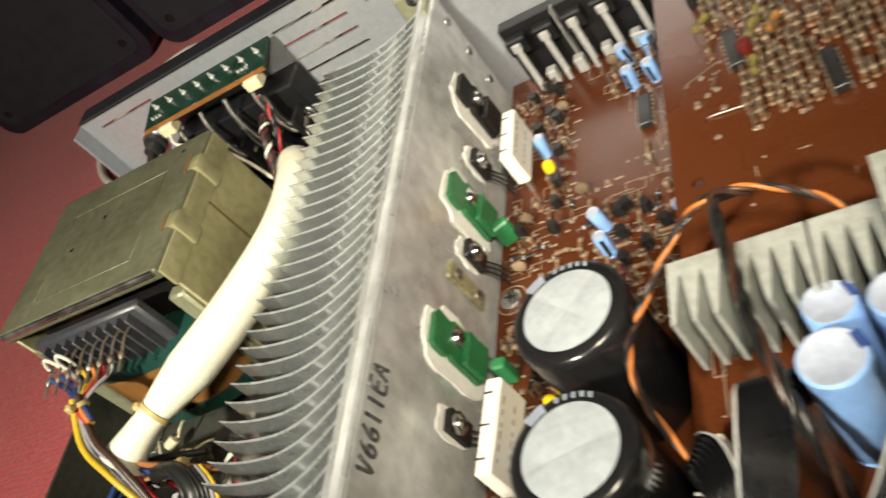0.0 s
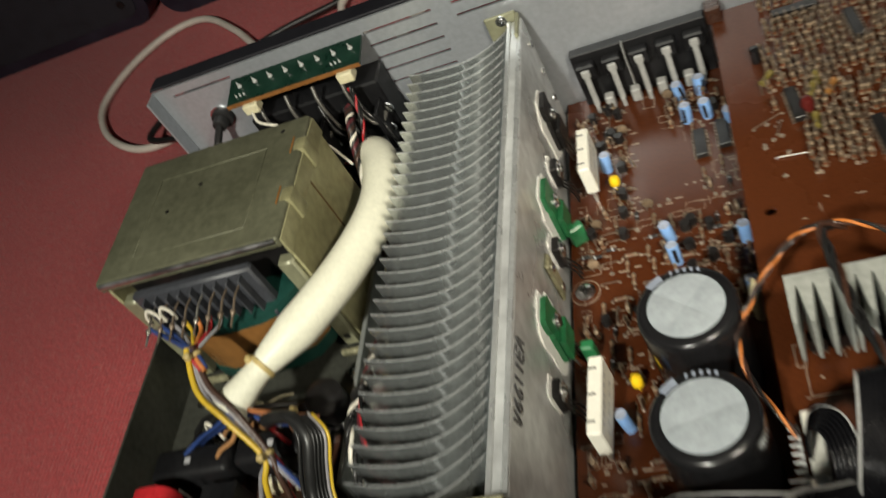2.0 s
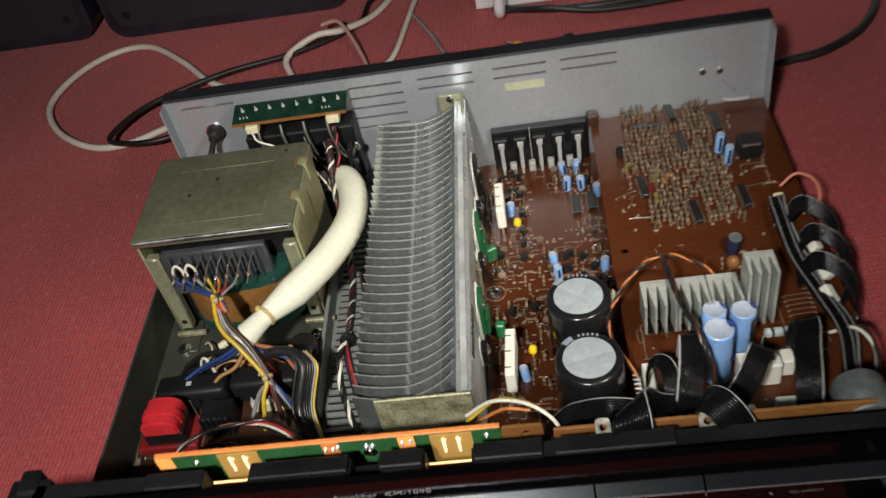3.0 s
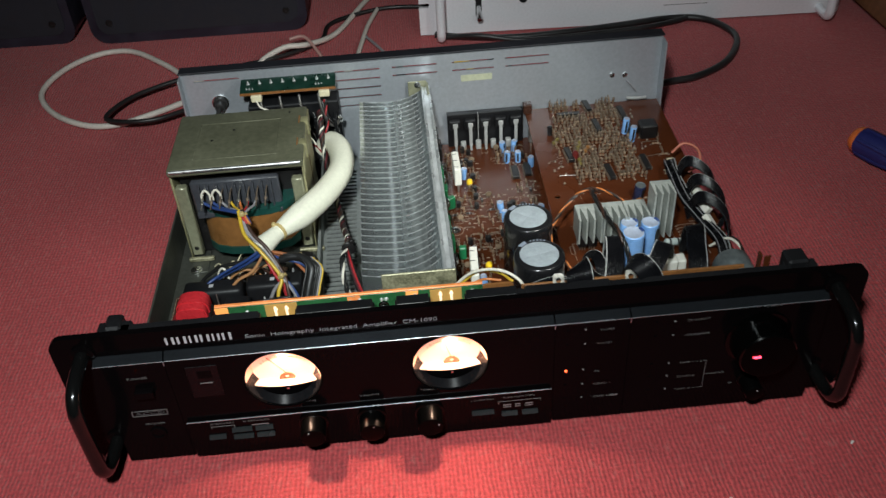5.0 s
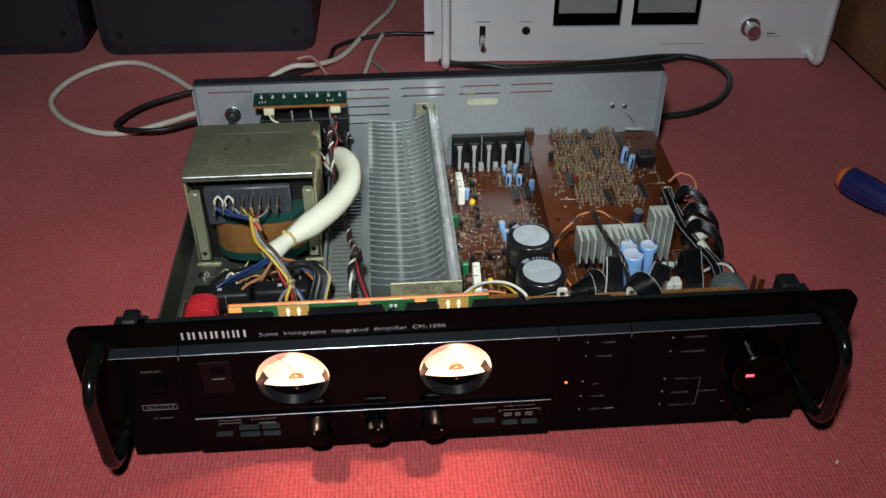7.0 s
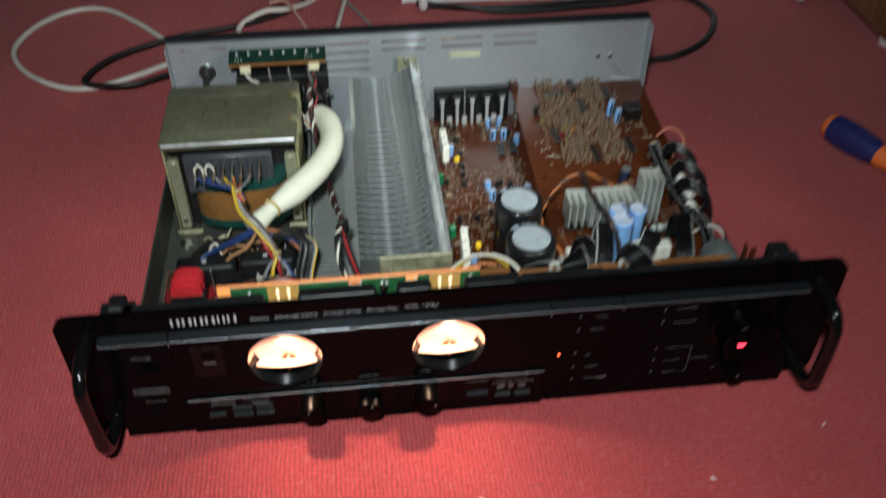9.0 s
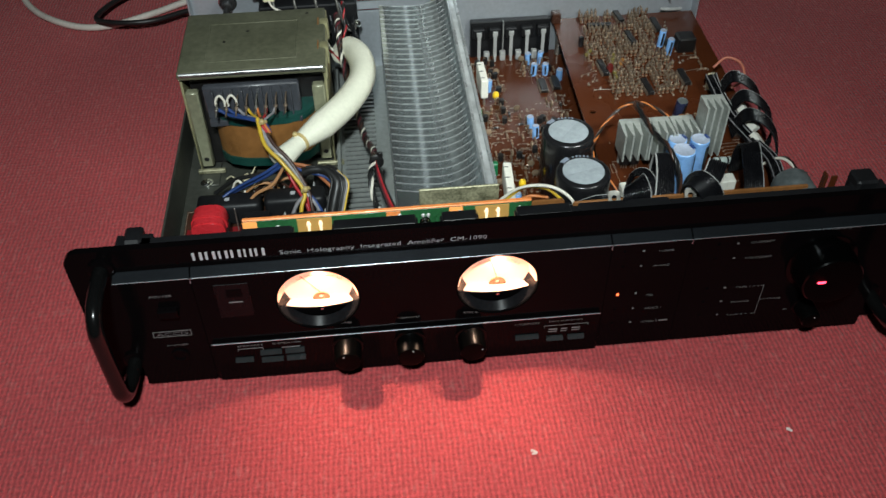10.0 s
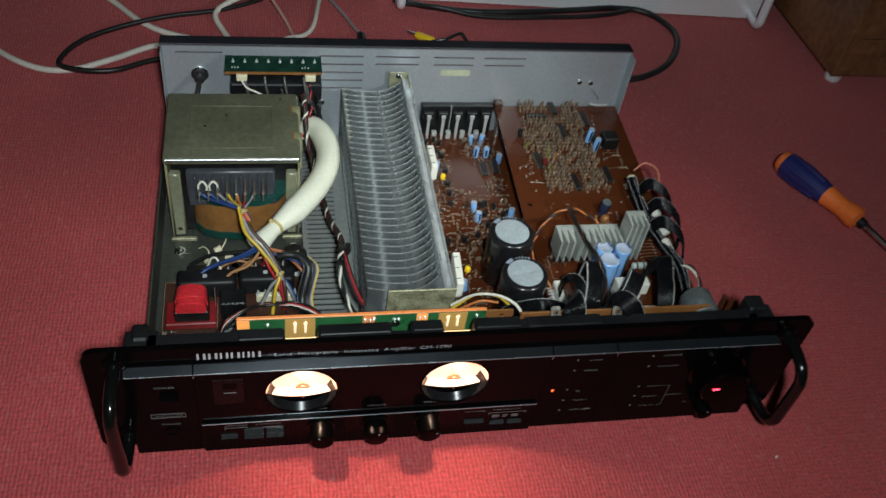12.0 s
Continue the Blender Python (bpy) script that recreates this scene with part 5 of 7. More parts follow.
            box(bm, xa, xb, y - 0.0006, y + 0.0006, 0.0, 0.0024, 0, 1)
    return mesh_of("integrated_circuit", bm, [M_CHIP, M_COPPERLEAD], None)


R_FLAT, R_UP, DIODE, TRANS, DISC, EYE = flat_resistor(), upright_resistor(), diode(), small_transistor(), disc_capacitor(), solder_eye()
JUMP, JUMP2 = jumper(0.0040), jumper(0.0070)
BLUE_S = electrolytic(0.0027, 0.0105, M_BLUECAP, M_BLUETOP)
CHIP14, CHIP8 = chip(7, 0.0056), chip(8, 0.0048)


def marks(name, rects, z, parent):
    bm = bmesh.new()
    for x0, x1, y0, y1 in rects:
        box(bm, x0, x1, y0, y1, z - 0.0001, z + 0.00012)
    ob = part(name, bm, M_SILK, parent, "pale printed markings on the board", None)
    ob["kind"] = "stuff"
    return ob


def main_board_parts():
    rnd = random.Random(7)
    # big reservoir capacitors
    bm = bmesh.new()
    h = 0.0640 - ZM
    lathe(bm, (0, 0, 0), (0, 0, 1), [(0, 0.0172), (0.001, 0.0180), (h - 0.0035, 0.0180), (h - 0.0012, 0.0177), (h - 0.0001, 0.0165), (h + 0.0002, 0.0140), (h - 0.0004, 0.0137), (h - 0.0004, 0.0002)], 48)
    can = mesh_of("reservoir_capacitor", bm, [M_CAPSLEEVE], 50)
    bm = bmesh.new()
    rim, mid = [], []
    for k in range(48):
        g = 2 * math.pi * k / 48
        lift = 0.00110 * abs(math.sin(2 * g)) ** 0.5
        rim.append(bm.verts.new((0.0136 * math.cos(g), 0.0136 * math.sin(g), h + 0.0001)))
        mid.append(bm.verts.new((0.0085 * math.cos(g), 0.0085 * math.sin(g), h - 0.0001 + lift)))
    hub = bm.verts.new((0, 0, h - 0.0002))
    for k in range(48):
        bm.faces.new((rim[k], rim[(k + 1) % 48], mid[(k + 1) % 48], mid[k]))
        bm.faces.new((mid[k], mid[(k + 1) % 48], hub))
    top = mesh_of("cap_disc", bm, [M_CAPTOP], 50)
    for n, (x, y, a) in enumerate(((0.0586, 0.1333, -38), (0.0596, 0.0895, -75))):
        c = put("reservoir_capacitor", can, pose(x, y, ZM, 0, 0, a), MB, "large black can capacitor with a pale scored top")
        put("cap_disc", top, pose(0, 0, 0), c)
        bm = bmesh.new()
        ring_a = [(0.0141 * math.cos(radians(g)), 0.0141 * math.sin(radians(g))) for g in range(118, 141, 2)]
        ring_b = [(0.0172 * math.cos(radians(g)), 0.0172 * math.sin(radians(g))) for g in range(140, 117, -2)]
        plate(bm, ring_a + ring_b, [], FLAT, h - 0.0006, h + 0.0003)
        for k in range(5):
            g = 104 - 9 * k
            box(bm, 0.0157 * math.cos(radians(g)) - 0.0005, 0.0157 * math.cos(radians(g)) + 0.0005, 0.0157 * math.sin(radians(g)) - 0.0009, 0.0157 * math.sin(radians(g)) + 0.0009, h - 0.0006, h + 0.0001)
        blue = mat("grey_blue_print", (0.22, 0.25, 0.31), 0.5)
        t = part("cap_print", bm, blue, c, "pale tab and worn print", None)
        t.matrix_basis = pose(0, 0, 0, 0, 0, -a)
    # upright white wirewound resistors
    for x, y, l, a in ((0.0163, 0.2570, 0.0290, 0.5), (0.0170, 0.1215, 0.0340, -3.0)):
        bm = bmesh.new()
        box(bm, -0.0029, 0.0029, -l / 2, l / 2, 0.0070, 0.0235, 0.0006)
        w = part("wirewound_resistor", bm, M_WHITE, MB, "upright white ceramic wirewound resistor", None)
        w.matrix_basis = pose(x, y, ZM, 0, 0, a)
        for k in (-0.34, 0.0, 0.34):
            bm = bmesh.new()
            box(bm, -0.0029, 0.0006, l * k - 0.0004, l * k + 0.0004, 0.02345, 0.0236)
            part("vent_slit", bm, M_CHIP, w, "", None)
        for k in range(4):
            for j in range(6 if k % 2 else 0):
                bm = bmesh.new()
                wj = 0.0016 + 0.0006 * ((j * 7 + k * 3) % 3)
                box(bm, 0.00288, 0.0030, -l * 0.36 + j * l * 0.12, -l * 0.36 + j * l * 0.12 + wj, 0.0098 + 0.0034 * k, 0.0108 + 0.0034 * k)
                part("print_bar", bm, M_GREYWIRE, w, "", None)
        for s in (-1, 1):
            bm = bmesh.new()
            box(bm, -0.0008, 0.0008, s * l * 0.42 - 0.0012, s * l * 0.42 + 0.0012, 0.0, 0.0071)
            part("leg", bm, M_SOLDER, w, "", None)
    # green film capacitors in front of the power transistors
    for x, y, l, a in ((0.0075, 0.2200, 0.0078, 26), (0.0112, 0.1532, 0.0056, -3)):
        bm = bmesh.new()
        box(bm, -l / 2, l / 2, -0.0024, 0.0024, 0.0006, 0.0122, 0.0008)
        part("film_capacitor", bm, M_GREENPAD, MB, "bright green box capacitor", None).matrix_basis = pose(x, y, ZM, 0, 0, a)
    for x, y in ((0.0222, 0.2630), (0.0485, 0.2100), (0.0500, 0.1960), (0.0625, 0.3010), (0.0722, 0.3010), (0.0635, 0.2830), (0.0735, 0.2830), (0.0245, 0.1185), (0.0838, 0.2740), (0.0790, 0.1700), (0.0800, 0.2000)):
        put("electrolytic_capacitor", BLUE_S, pose(x, y, ZM, rnd.uniform(-7, 7), rnd.uniform(-7, 7), rnd.uniform(0, 360)), MB, "small pale blue capacitor")
    for x, y in ((0.0262, 0.2480), (0.0292, 0.1350)):
        bm = bmesh.new()
        lathe(bm, (0, 0, 0.0030), (0.1, 0.2, 1), [(0, 0.0016), (0.001, 0.0025), (0.0035, 0.0026), (0.0052, 0.0020), (0.0058, 0.0006)], 16)
        sweep(bm, [(0, 0, 0), (0, 0, 0.0032)], 0.0004, 5)
        part("tantalum_capacitor", bm, M_YELLOW, MB, "bright yellow bead capacitor").matrix_basis = pose(x, y, ZM)
    for x, y in ((0.0680, 0.2630), (0.0790, 0.2660)):
        put("integrated_circuit", CHIP14, pose(x, y, ZM), MB)
    for x, y in ((0.0560, 0.2110), (0.0568, 0.2000), (0.0572, 0.1880), (0.0660, 0.2095), (0.0655, 0.1920), (0.0300, 0.2790), (0.0262, 0.2830), (0.0290, 0.2280), (0.0330, 0.1700), (0.0730, 0.2000), (0.0460, 0.175), (0.0255, 0.3020)):
        put("transistor", TRANS, pose(x, y, ZM, 0, 0, rnd.choice((0, 90, 180, 270))), MB)
    # screw with a silk ring, white cone
    put("screw", screw_mesh(0.0034), pose(0.0085, 0.1895, ZM + 0.0005), MB)
    bm = bmesh.new()
    plate(bm, disc(0.0085, 0.1895, 0.0068, 28), [disc(0.0085, 0.1895, 0.0064, 28)], FLAT, ZM, ZM + 0.0001)
    part("printed_ring", bm, M_SILK, MB, "", None)
    bm = bmesh.new()
    lathe(bm, (0.0800, 0.1600, ZM), (0, 0, 1), [(0, 0.003), (0.012, 0.003), (0.016, 0.0028), (0.024, 0.0006)], 12)
    part("wire_cap", bm, M_IVORY, MB, "cream insulating cone")
    # the small parts, scattered in their fields
    taken = [(0.0586, 0.1333, 0.0195), (0.0596, 0.0895, 0.0195), (0.0168, 0.250, 0.006), (0.0168, 0.262, 0.006), (0.0168, 0.238, 0.006), (0.0172, 0.12, 0.006), (0.0172, 0.132, 0.006), (0.0172, 0.108, 0.006), (0.068, 0.263, 0.009), (0.079, 0.266, 0.009), (0.0085, 0.1895, 0.008)]
    fields = ((0.0080, 0.0500, 0.1450, 0.2350, 80), (0.0440, 0.0815, 0.1600, 0.2200, 75), (0.0060, 0.0330, 0.2650, 0.3050, 30), (0.0080, 0.0400, 0.0500, 0.1450, 50), (0.0540, 0.0820, 0.2750, 0.3080, 26), (0.0230, 0.0340, 0.2350, 0.2700, 10), (0.0640, 0.0840, 0.2270, 0.2500, 12))
    kinds = [(R_FLAT, "resistor", 0.0052)] * 6 + [(R_UP, "upright_resistor", 0.0030)] * 6 + [(DIODE, "diode", 0.0042)] * 2 + [(DISC, "disc_capacitor", 0.0030)] + [(JUMP, "jumper_wire", 0.0042)] * 2 + [(TRANS, "transistor", 0.0030)] + [(EYE, "test_pin", 0.0018)] * 5
    silk = []
    for x0, x1, y0, y1, n in fields:
        for _ in range(n):
            me, nm, r = rnd.choice(kinds)
            for _try in range(14):
                x, y = rnd.uniform(x0, x1), rnd.uniform(y0, y1)
                if all((x - a) ** 2 + (y - b) ** 2 > (0.62 * r + c) ** 2 for a, b, c in taken):
                    taken.append((x, y, r * 0.62))
                    put(nm, me, pose(x, y, ZM, rnd.uniform(-4, 4) if nm == "upright_resistor" else 0, rnd.uniform(-4, 4) if nm == "upright_resistor" else 0, rnd.choice((0, 90, 90, 180, 270)) + rnd.uniform(-3, 3)), MB)
                    if rnd.random() < 0.7:
                        w = rnd.uniform(0.0018, 0.0038)
                        silk.append((x + 0.003, x + 0.003 + w, y - 0.0004, y + 0.0004))
                    break
    # printed outlines, connector legends and tracks
    for _ in range(90):
        x, y, w, d = rnd.uniform(0.006, 0.078), rnd.uniform(0.05, 0.312), rnd.uniform(0.002, 0.012), rnd.uniform(0.002, 0.010)
        if 0.032 < x < 0.060 and 0.225 < y < 0.280:
            continue
        t = 0.00022
        silk += rnd.choice(([(x, x + w, y, y + t), (x, x + w, y + d, y + d + t), (x, x + t, y, y + d), (x + w, x + w + t, y, y + d)], [(x, x + w, y, y + t)], [(x, x + t, y, y + d)], [(x, x + 0.0012, y, y + 0.0012)]))
    for k in range(6):
        silk.append((0.0580 + 0.0035 * k, 0.0590 + 0.0035 * k, 0.2400, 0.2412))
        silk.append((0.0600, 0.0665, 0.2865 + 0.003 * k, 0.2872 + 0.003 * k))
    for y in (0.2360, 0.2130, 0.1730, 0.2045, 0.1420, 0.2490):
        t = 0.0002
        silk += [(0.0060, 0.0105, y, y + t), (0.0060, 0.0105, y + 0.006, y + 0.006 + t), (0.0105, 0.0105 + t, y, y + 0.006), (0.0070, 0.0085, y + 0.002, y + 0.0036)]
    marks("silkscreen", silk, ZM, MB)


main_board_parts()


def rear_sockets():
    """Phono and tape socket block behind the main board."""
    bm = bmesh.new()
    box(bm, 0.0140, 0.0826, 0.3160, 0.3225, ZM, 0.0470, 0.0006)
    rs = part("socket_block", bm, M_SATIN, AMP, "black socket block with tinned contact strips", None)
    for k in range(5):
        x = 0.0205 + 0.0137 * k
        bm = bmesh.new()
        box(bm, x - 0.0050, x + 0.0050, 0.3100, 0.3160, 0.0340, 0.0430, 0.0008)
        part("socket_hood", bm, M_SATIN, rs, "", None)
        bm = bmesh.new()
        box(bm, x - 0.0014, x + 0.0014, 0.3080, 0.3092, 0.0180, 0.0380, 0.0002)
        box(bm, x - 0.0022, x + 0.0022, 0.3076, 0.3096, 0.0375, 0.0415, 0.0004)
        box(bm, x - 0.0010, x + 0.0010, 0.3070, 0.3082, ZM, 0.0190, 0.0002)
        part("contact_strip", bm, M_GREYWIRE, rs, "pale grey contact strip", None)
        if k < 4:
            bm = bmesh.new()
            box(bm, x + 0.0045, x + 0.0092, 0.3080, 0.3130, ZM, 0.0215, 0.0005)
            part("spacer", bm, M_GREYWIRE, rs, "pale grey plastic spacer", None)
    bm = bmesh.new()
    box(bm, 0.0412, 0.0417, 0.3110, 0.3160, 0.0200, 0.0480)
    part("divider", bm, M_GREYWIRE, rs, "", None)


rear_sockets()


def upper_board_parts():
    rnd = random.Random(23)
    # dense rows of upright resistors, bounded by slanted dark chips
    chips = ((0.1215, 0.3040, 90), (0.1405, 0.3170, 6), (0.1110, 0.2440, 4), (0.1395, 0.2160, 4), (0.1690, 0.3000, 3), (0.1700, 0.2750, 2), (0.1712, 0.2250, 2), (0.1430, 0.283, 4))
    for x, y, a in chips:
        put("integrated_circuit", CHIP8, pose(x, y, zr(y), 0, 0, a), PB)
    count = 0
    rest, labels = [], []
    for row in range(25):
        y = 0.2080 + 0.0047 * row
        left = 0.1125 if y < 0.245 else 0.1035 if y < 0.285 else 0.1080
        k = 0
        x = left
        while x < 0.1680:
            dense = y < 0.232
            if all(abs(x - cx) > (0.0055 if a < 45 else 0.014) or abs(y - cy) > (0.013 if a < 45 else 0.005) for cx, cy, a in chips) and rnd.random() < (0.94 if dense else 0.80):
                m = pose(x + rnd.uniform(-0.0004, 0.0004), y + rnd.uniform(-0.0006, 0.0006), zr(y), rnd.uniform(-9, 9), rnd.uniform(-9, 9), rnd.choice((80, 90, 95, 260)) + rnd.uniform(-8, 8))
                if count % 3 == 0:
                    labels.append((x + 0.0004, x + 0.0019, y - 0.0032, y - 0.0012, zr(y)))
                if count < 300:
                    put("upright_resistor", R_UP, m, PB)
                else:
                    rest.append(m)
                count += 1
            x += 0.0034
    bm = bmesh.new()
    for m in rest:
        n0 = len(bm.verts)
        bm.from_mesh(R_UP)
        bm.verts.ensure_lookup_table()
        for v in bm.verts[n0:]:
            v.co = m @ v.co
    ob = part("resistor_field", bm, [M_RESISTOR, M_BAND, M_COPPERLEAD], PB, "further rows of upright resistors", 50)
    ob["kind"] = "stuff"
    bm = bmesh.new()
    for xa, xb, ya, yb, z in labels:
        box(bm, xa, xb, ya, yb, z - 0.0002, z + 0.00012)
    part("board_print", bm, M_SILK, PB, "pale print between the resistors", None)["kind"] = "stuff"
    # odd parts at the near corner of the rows
    for x, y, a, mt in ((0.1025, 0.2610, 55, M_RES_OLIVE), (0.1190, 0.2470, 75, M_RES_OLIVE), (0.1215, 0.2530, 80, M_RES_OLIVE), (0.1260, 0.2460, 60, M_COPPER), (0.1170, 0.2290, 85, M_RES_OLIVE)):
        bm = bmesh.new()
        lathe(bm, (-0.0045, 0, 0.0050), (1, 0, 0), [(0, 0.0006), (0.0005, 0.0016), (0.0018, 0.0017), (0.0022, 0.0014), (0.0068, 0.0014), (0.0072, 0.0017), (0.0085, 0.0016), (0.0090, 0.0006)], 12)
        for q in (-0.0052, 0.0052):
            sweep(bm, [(q * 0.8, 0, 0.0050), (q, 0, 0.0048), (q, 0, -0.0002)], 0.00035, 5, 1)
        part("large_resistor", bm, [mt, M_COPPERLEAD], PB, "olive film resistor").matrix_basis = pose(x, y, zr(y), 0, 0, a)
    bm = bmesh.new()
    lathe(bm, (0, 0, 0.0004), (0, 0, 1), [(0, 0.0012), (0.001, 0.0026), (0.0055, 0.0028), (0.0072, 0.0020), (0.0078, 0.0005)], 16)
    part("bead_capacitor", bm, mat("dull_red_bead", (0.10, 0.012, 0.010), 0.35), PB, "red dipped bead capacitor").matrix_basis = pose(0.1155, 0.2400, zr(0.24))
    bm = bmesh.new()
    lathe(bm, (0, 0, 0), (0, 0, 1), [(0, 0.0020), (0.0005, 0.0022), (0.0080, 0.0022), (0.0085, 0.0015), (0.0085, 0.0002)], 16)
    part("small_capacitor", bm, M_CAPSLEEVE, PB, "slim black capacitor").matrix_basis = pose(0.1005, 0.2785, zr(0.2785))
    cord("long_jumper", [(0.0990, 0.2180, zr(0.218)), (0.0992, 0.2180, zr(0.218) + 0.0008), (0.1120, 0.2168, zr(0.217) + 0.0008), (0.1122, 0.2168, zr(0.217))], 0.00030, M_SOLDER, PB)
    # white post added below the hole in place of the lit floor seen there
    bm = bmesh.new()
    lathe(bm, (0.0918, 0.1915, 0.0070), (0, 0, 1), [(0, 0.0030), (0.020, 0.0030), (0.0205, 0.0022), (0.0205, 0.0002)], 14)
    part("hole_filler", bm, M_WHITE, PB, "white post added under the board's hole for the lit floor")
    put("electrolytic_capacitor", BLUE_S, pose(0.1080, 0.1450, ZR, 3, 0, 40), PB, "small pale blue capacitor")
    for _ in range(26):
        x, y = rnd.choice(((0.099, 0.24), (0.174, 0.30), (0.176, 0.26), (0.105, 0.225), (0.18, 0.21)))
        put("test_pin", EYE, pose(x + rnd.uniform(-0.006, 0.006), y + rnd.uniform(-0.02, 0.02), zr(y), 0, 0, rnd.uniform(0, 90)), PB)
    for x, y, a in ((0.0990, 0.2400, 25), (0.1030, 0.2350, 70), (0.1800, 0.2350, 10), (0.1750, 0.2500, 80), (0.183, 0.255, 0)):
        put("jumper_wire", JUMP2 if a < 60 else JUMP, pose(x, y, zr(y), 0, 0, a), PB)
    tall = electrolytic(0.0027, 0.0150, M_BLUECAP, M_BLUETOP)
    for x, y in ((0.1650, 0.2720), (0.1680, 0.2590)):
        put("electrolytic_capacitor", tall, pose(x, y, zr(y), 4, 3, 0), PB, "slim pale blue capacitor")
    bm = bmesh.new()
    box(bm, 0.1760, 0.1905, 0.2590, 0.2730, zr(0.26), 0.0530, 0.0012)
    part("relay", bm, M_CHIP, PB, "square black relay", None)
    bm = bmesh.new()
    box(bm, 0.0830, 0.0905, 0.3130, 0.3215, zr(0.313), 0.0520, 0.0008)
    lathe(bm, (0.0868, 0.3128, 0.0475), (0, -1, 0), [(0, 0.002), (0.0010, 0.0016)], 10)
    part("corner_post", bm, M_PCBMAINS, PB, "brownish metal corner post", None)
    # dark capacitor, orange bead and resistors in front of the rows
    dark = electrolytic(0.0042, 0.0140, mat("dark_blue_sleeve", (0.02, 0.025, 0.06), 0.3), M_POT)
    put("electrolytic_capacitor", dark, pose(0.1535, 0.1800, ZR, 8, 0, 30), PB, "dark blue capacitor with a pale stripe")
    bm = bmesh.new()
    lathe(bm, (0.1510, 0.1690, ZR), (0, -0.4, 1), [(0, 0.001), (0.002, 0.0034), (0.005, 0.0042), (0.009, 0.0030), (0.0105, 0.0008)], 16)
    part("film_capacitor", bm, M_PCB2, PB, "brown dipped capacitor")
    for x, y, a in ((0.158, 0.178, 10), (0.1535, 0.166, 0), (0.166, 0.176, 85), (0.146, 0.172, 80)):
        put("resistor", R_FLAT, pose(x, y, zr(y), 0, 0, a), PB)
    # rows of small pins near the right edge
    for k in range(9):
        put("jumper_wire", JUMP2, pose(0.1800, 0.1120 + 0.0036 * k, ZR, 0, 0, 4), PB)
    for k in range(6):
        put("resistor", R_FLAT, pose(0.190 + rnd.uniform(-0.004, 0.004), 0.235 + 0.008 * k, zr(0.235 + 0.008 * k), 0, 0, rnd.choice((0, 90))), PB)
    silk = []
    for _ in range(40):
        x, y = rnd.uniform(0.088, 0.200), rnd.uniform(0.04, 0.20)
        w = rnd.uniform(0.001, 0.005)
        silk.append(rnd.choice(((x, x + w, y, y + 0.0004), (x, x + 0.0003, y, y + w), (x, x + 0.001, y, y + 0.0010))))
    t = 0.00025
    for x0, x1, y0, y1 in ((0.0915, 0.1450, 0.1060, 0.1300), (0.1455, 0.1680, 0.1050, 0.1380), (0.0890, 0.0920, 0.1180, 0.1270)):
        silk += [(x0, x1, y0, y0 + t), (x0, x1, y1, y1 + t), (x0, x0 + t, y0, y1), (x1, x1 + t, y0, y1)]
    marks("silkscreen", silk, ZR, PB)


upper_board_parts()


def comb_sink(x0, x1, y0, y1, zt, fins, label):
    """Small heat sink held above the board: a back web with fins that taper to the front."""
    bm = bmesh.new()
    step, tip = (x1 - x0 - 0.0012) / (fins - 1), 0.0012
    pts = [(x1, y1), (x0, y1)]
    for k in range(fins):
        a = x0 + step * k
        pts += [(a, y0), (a + tip, y0)]
        if k < fins - 1:
            pts += [(a + tip / 2 + step * 0.44, y1 - 0.0045), (a + tip / 2 + step * 0.56, y1 - 0.0045)]
    plate(bm, pts, [], FLAT, 0.0520, zt)
    box(bm, x0 + 0.003, x1 - 0.003, y1 - 0.0022, y1 - 0.0002, ZR + 0.0005, 0.0524)
    return part("small_heat_sink", bm, M_FIN_GREY, PB, label, None)


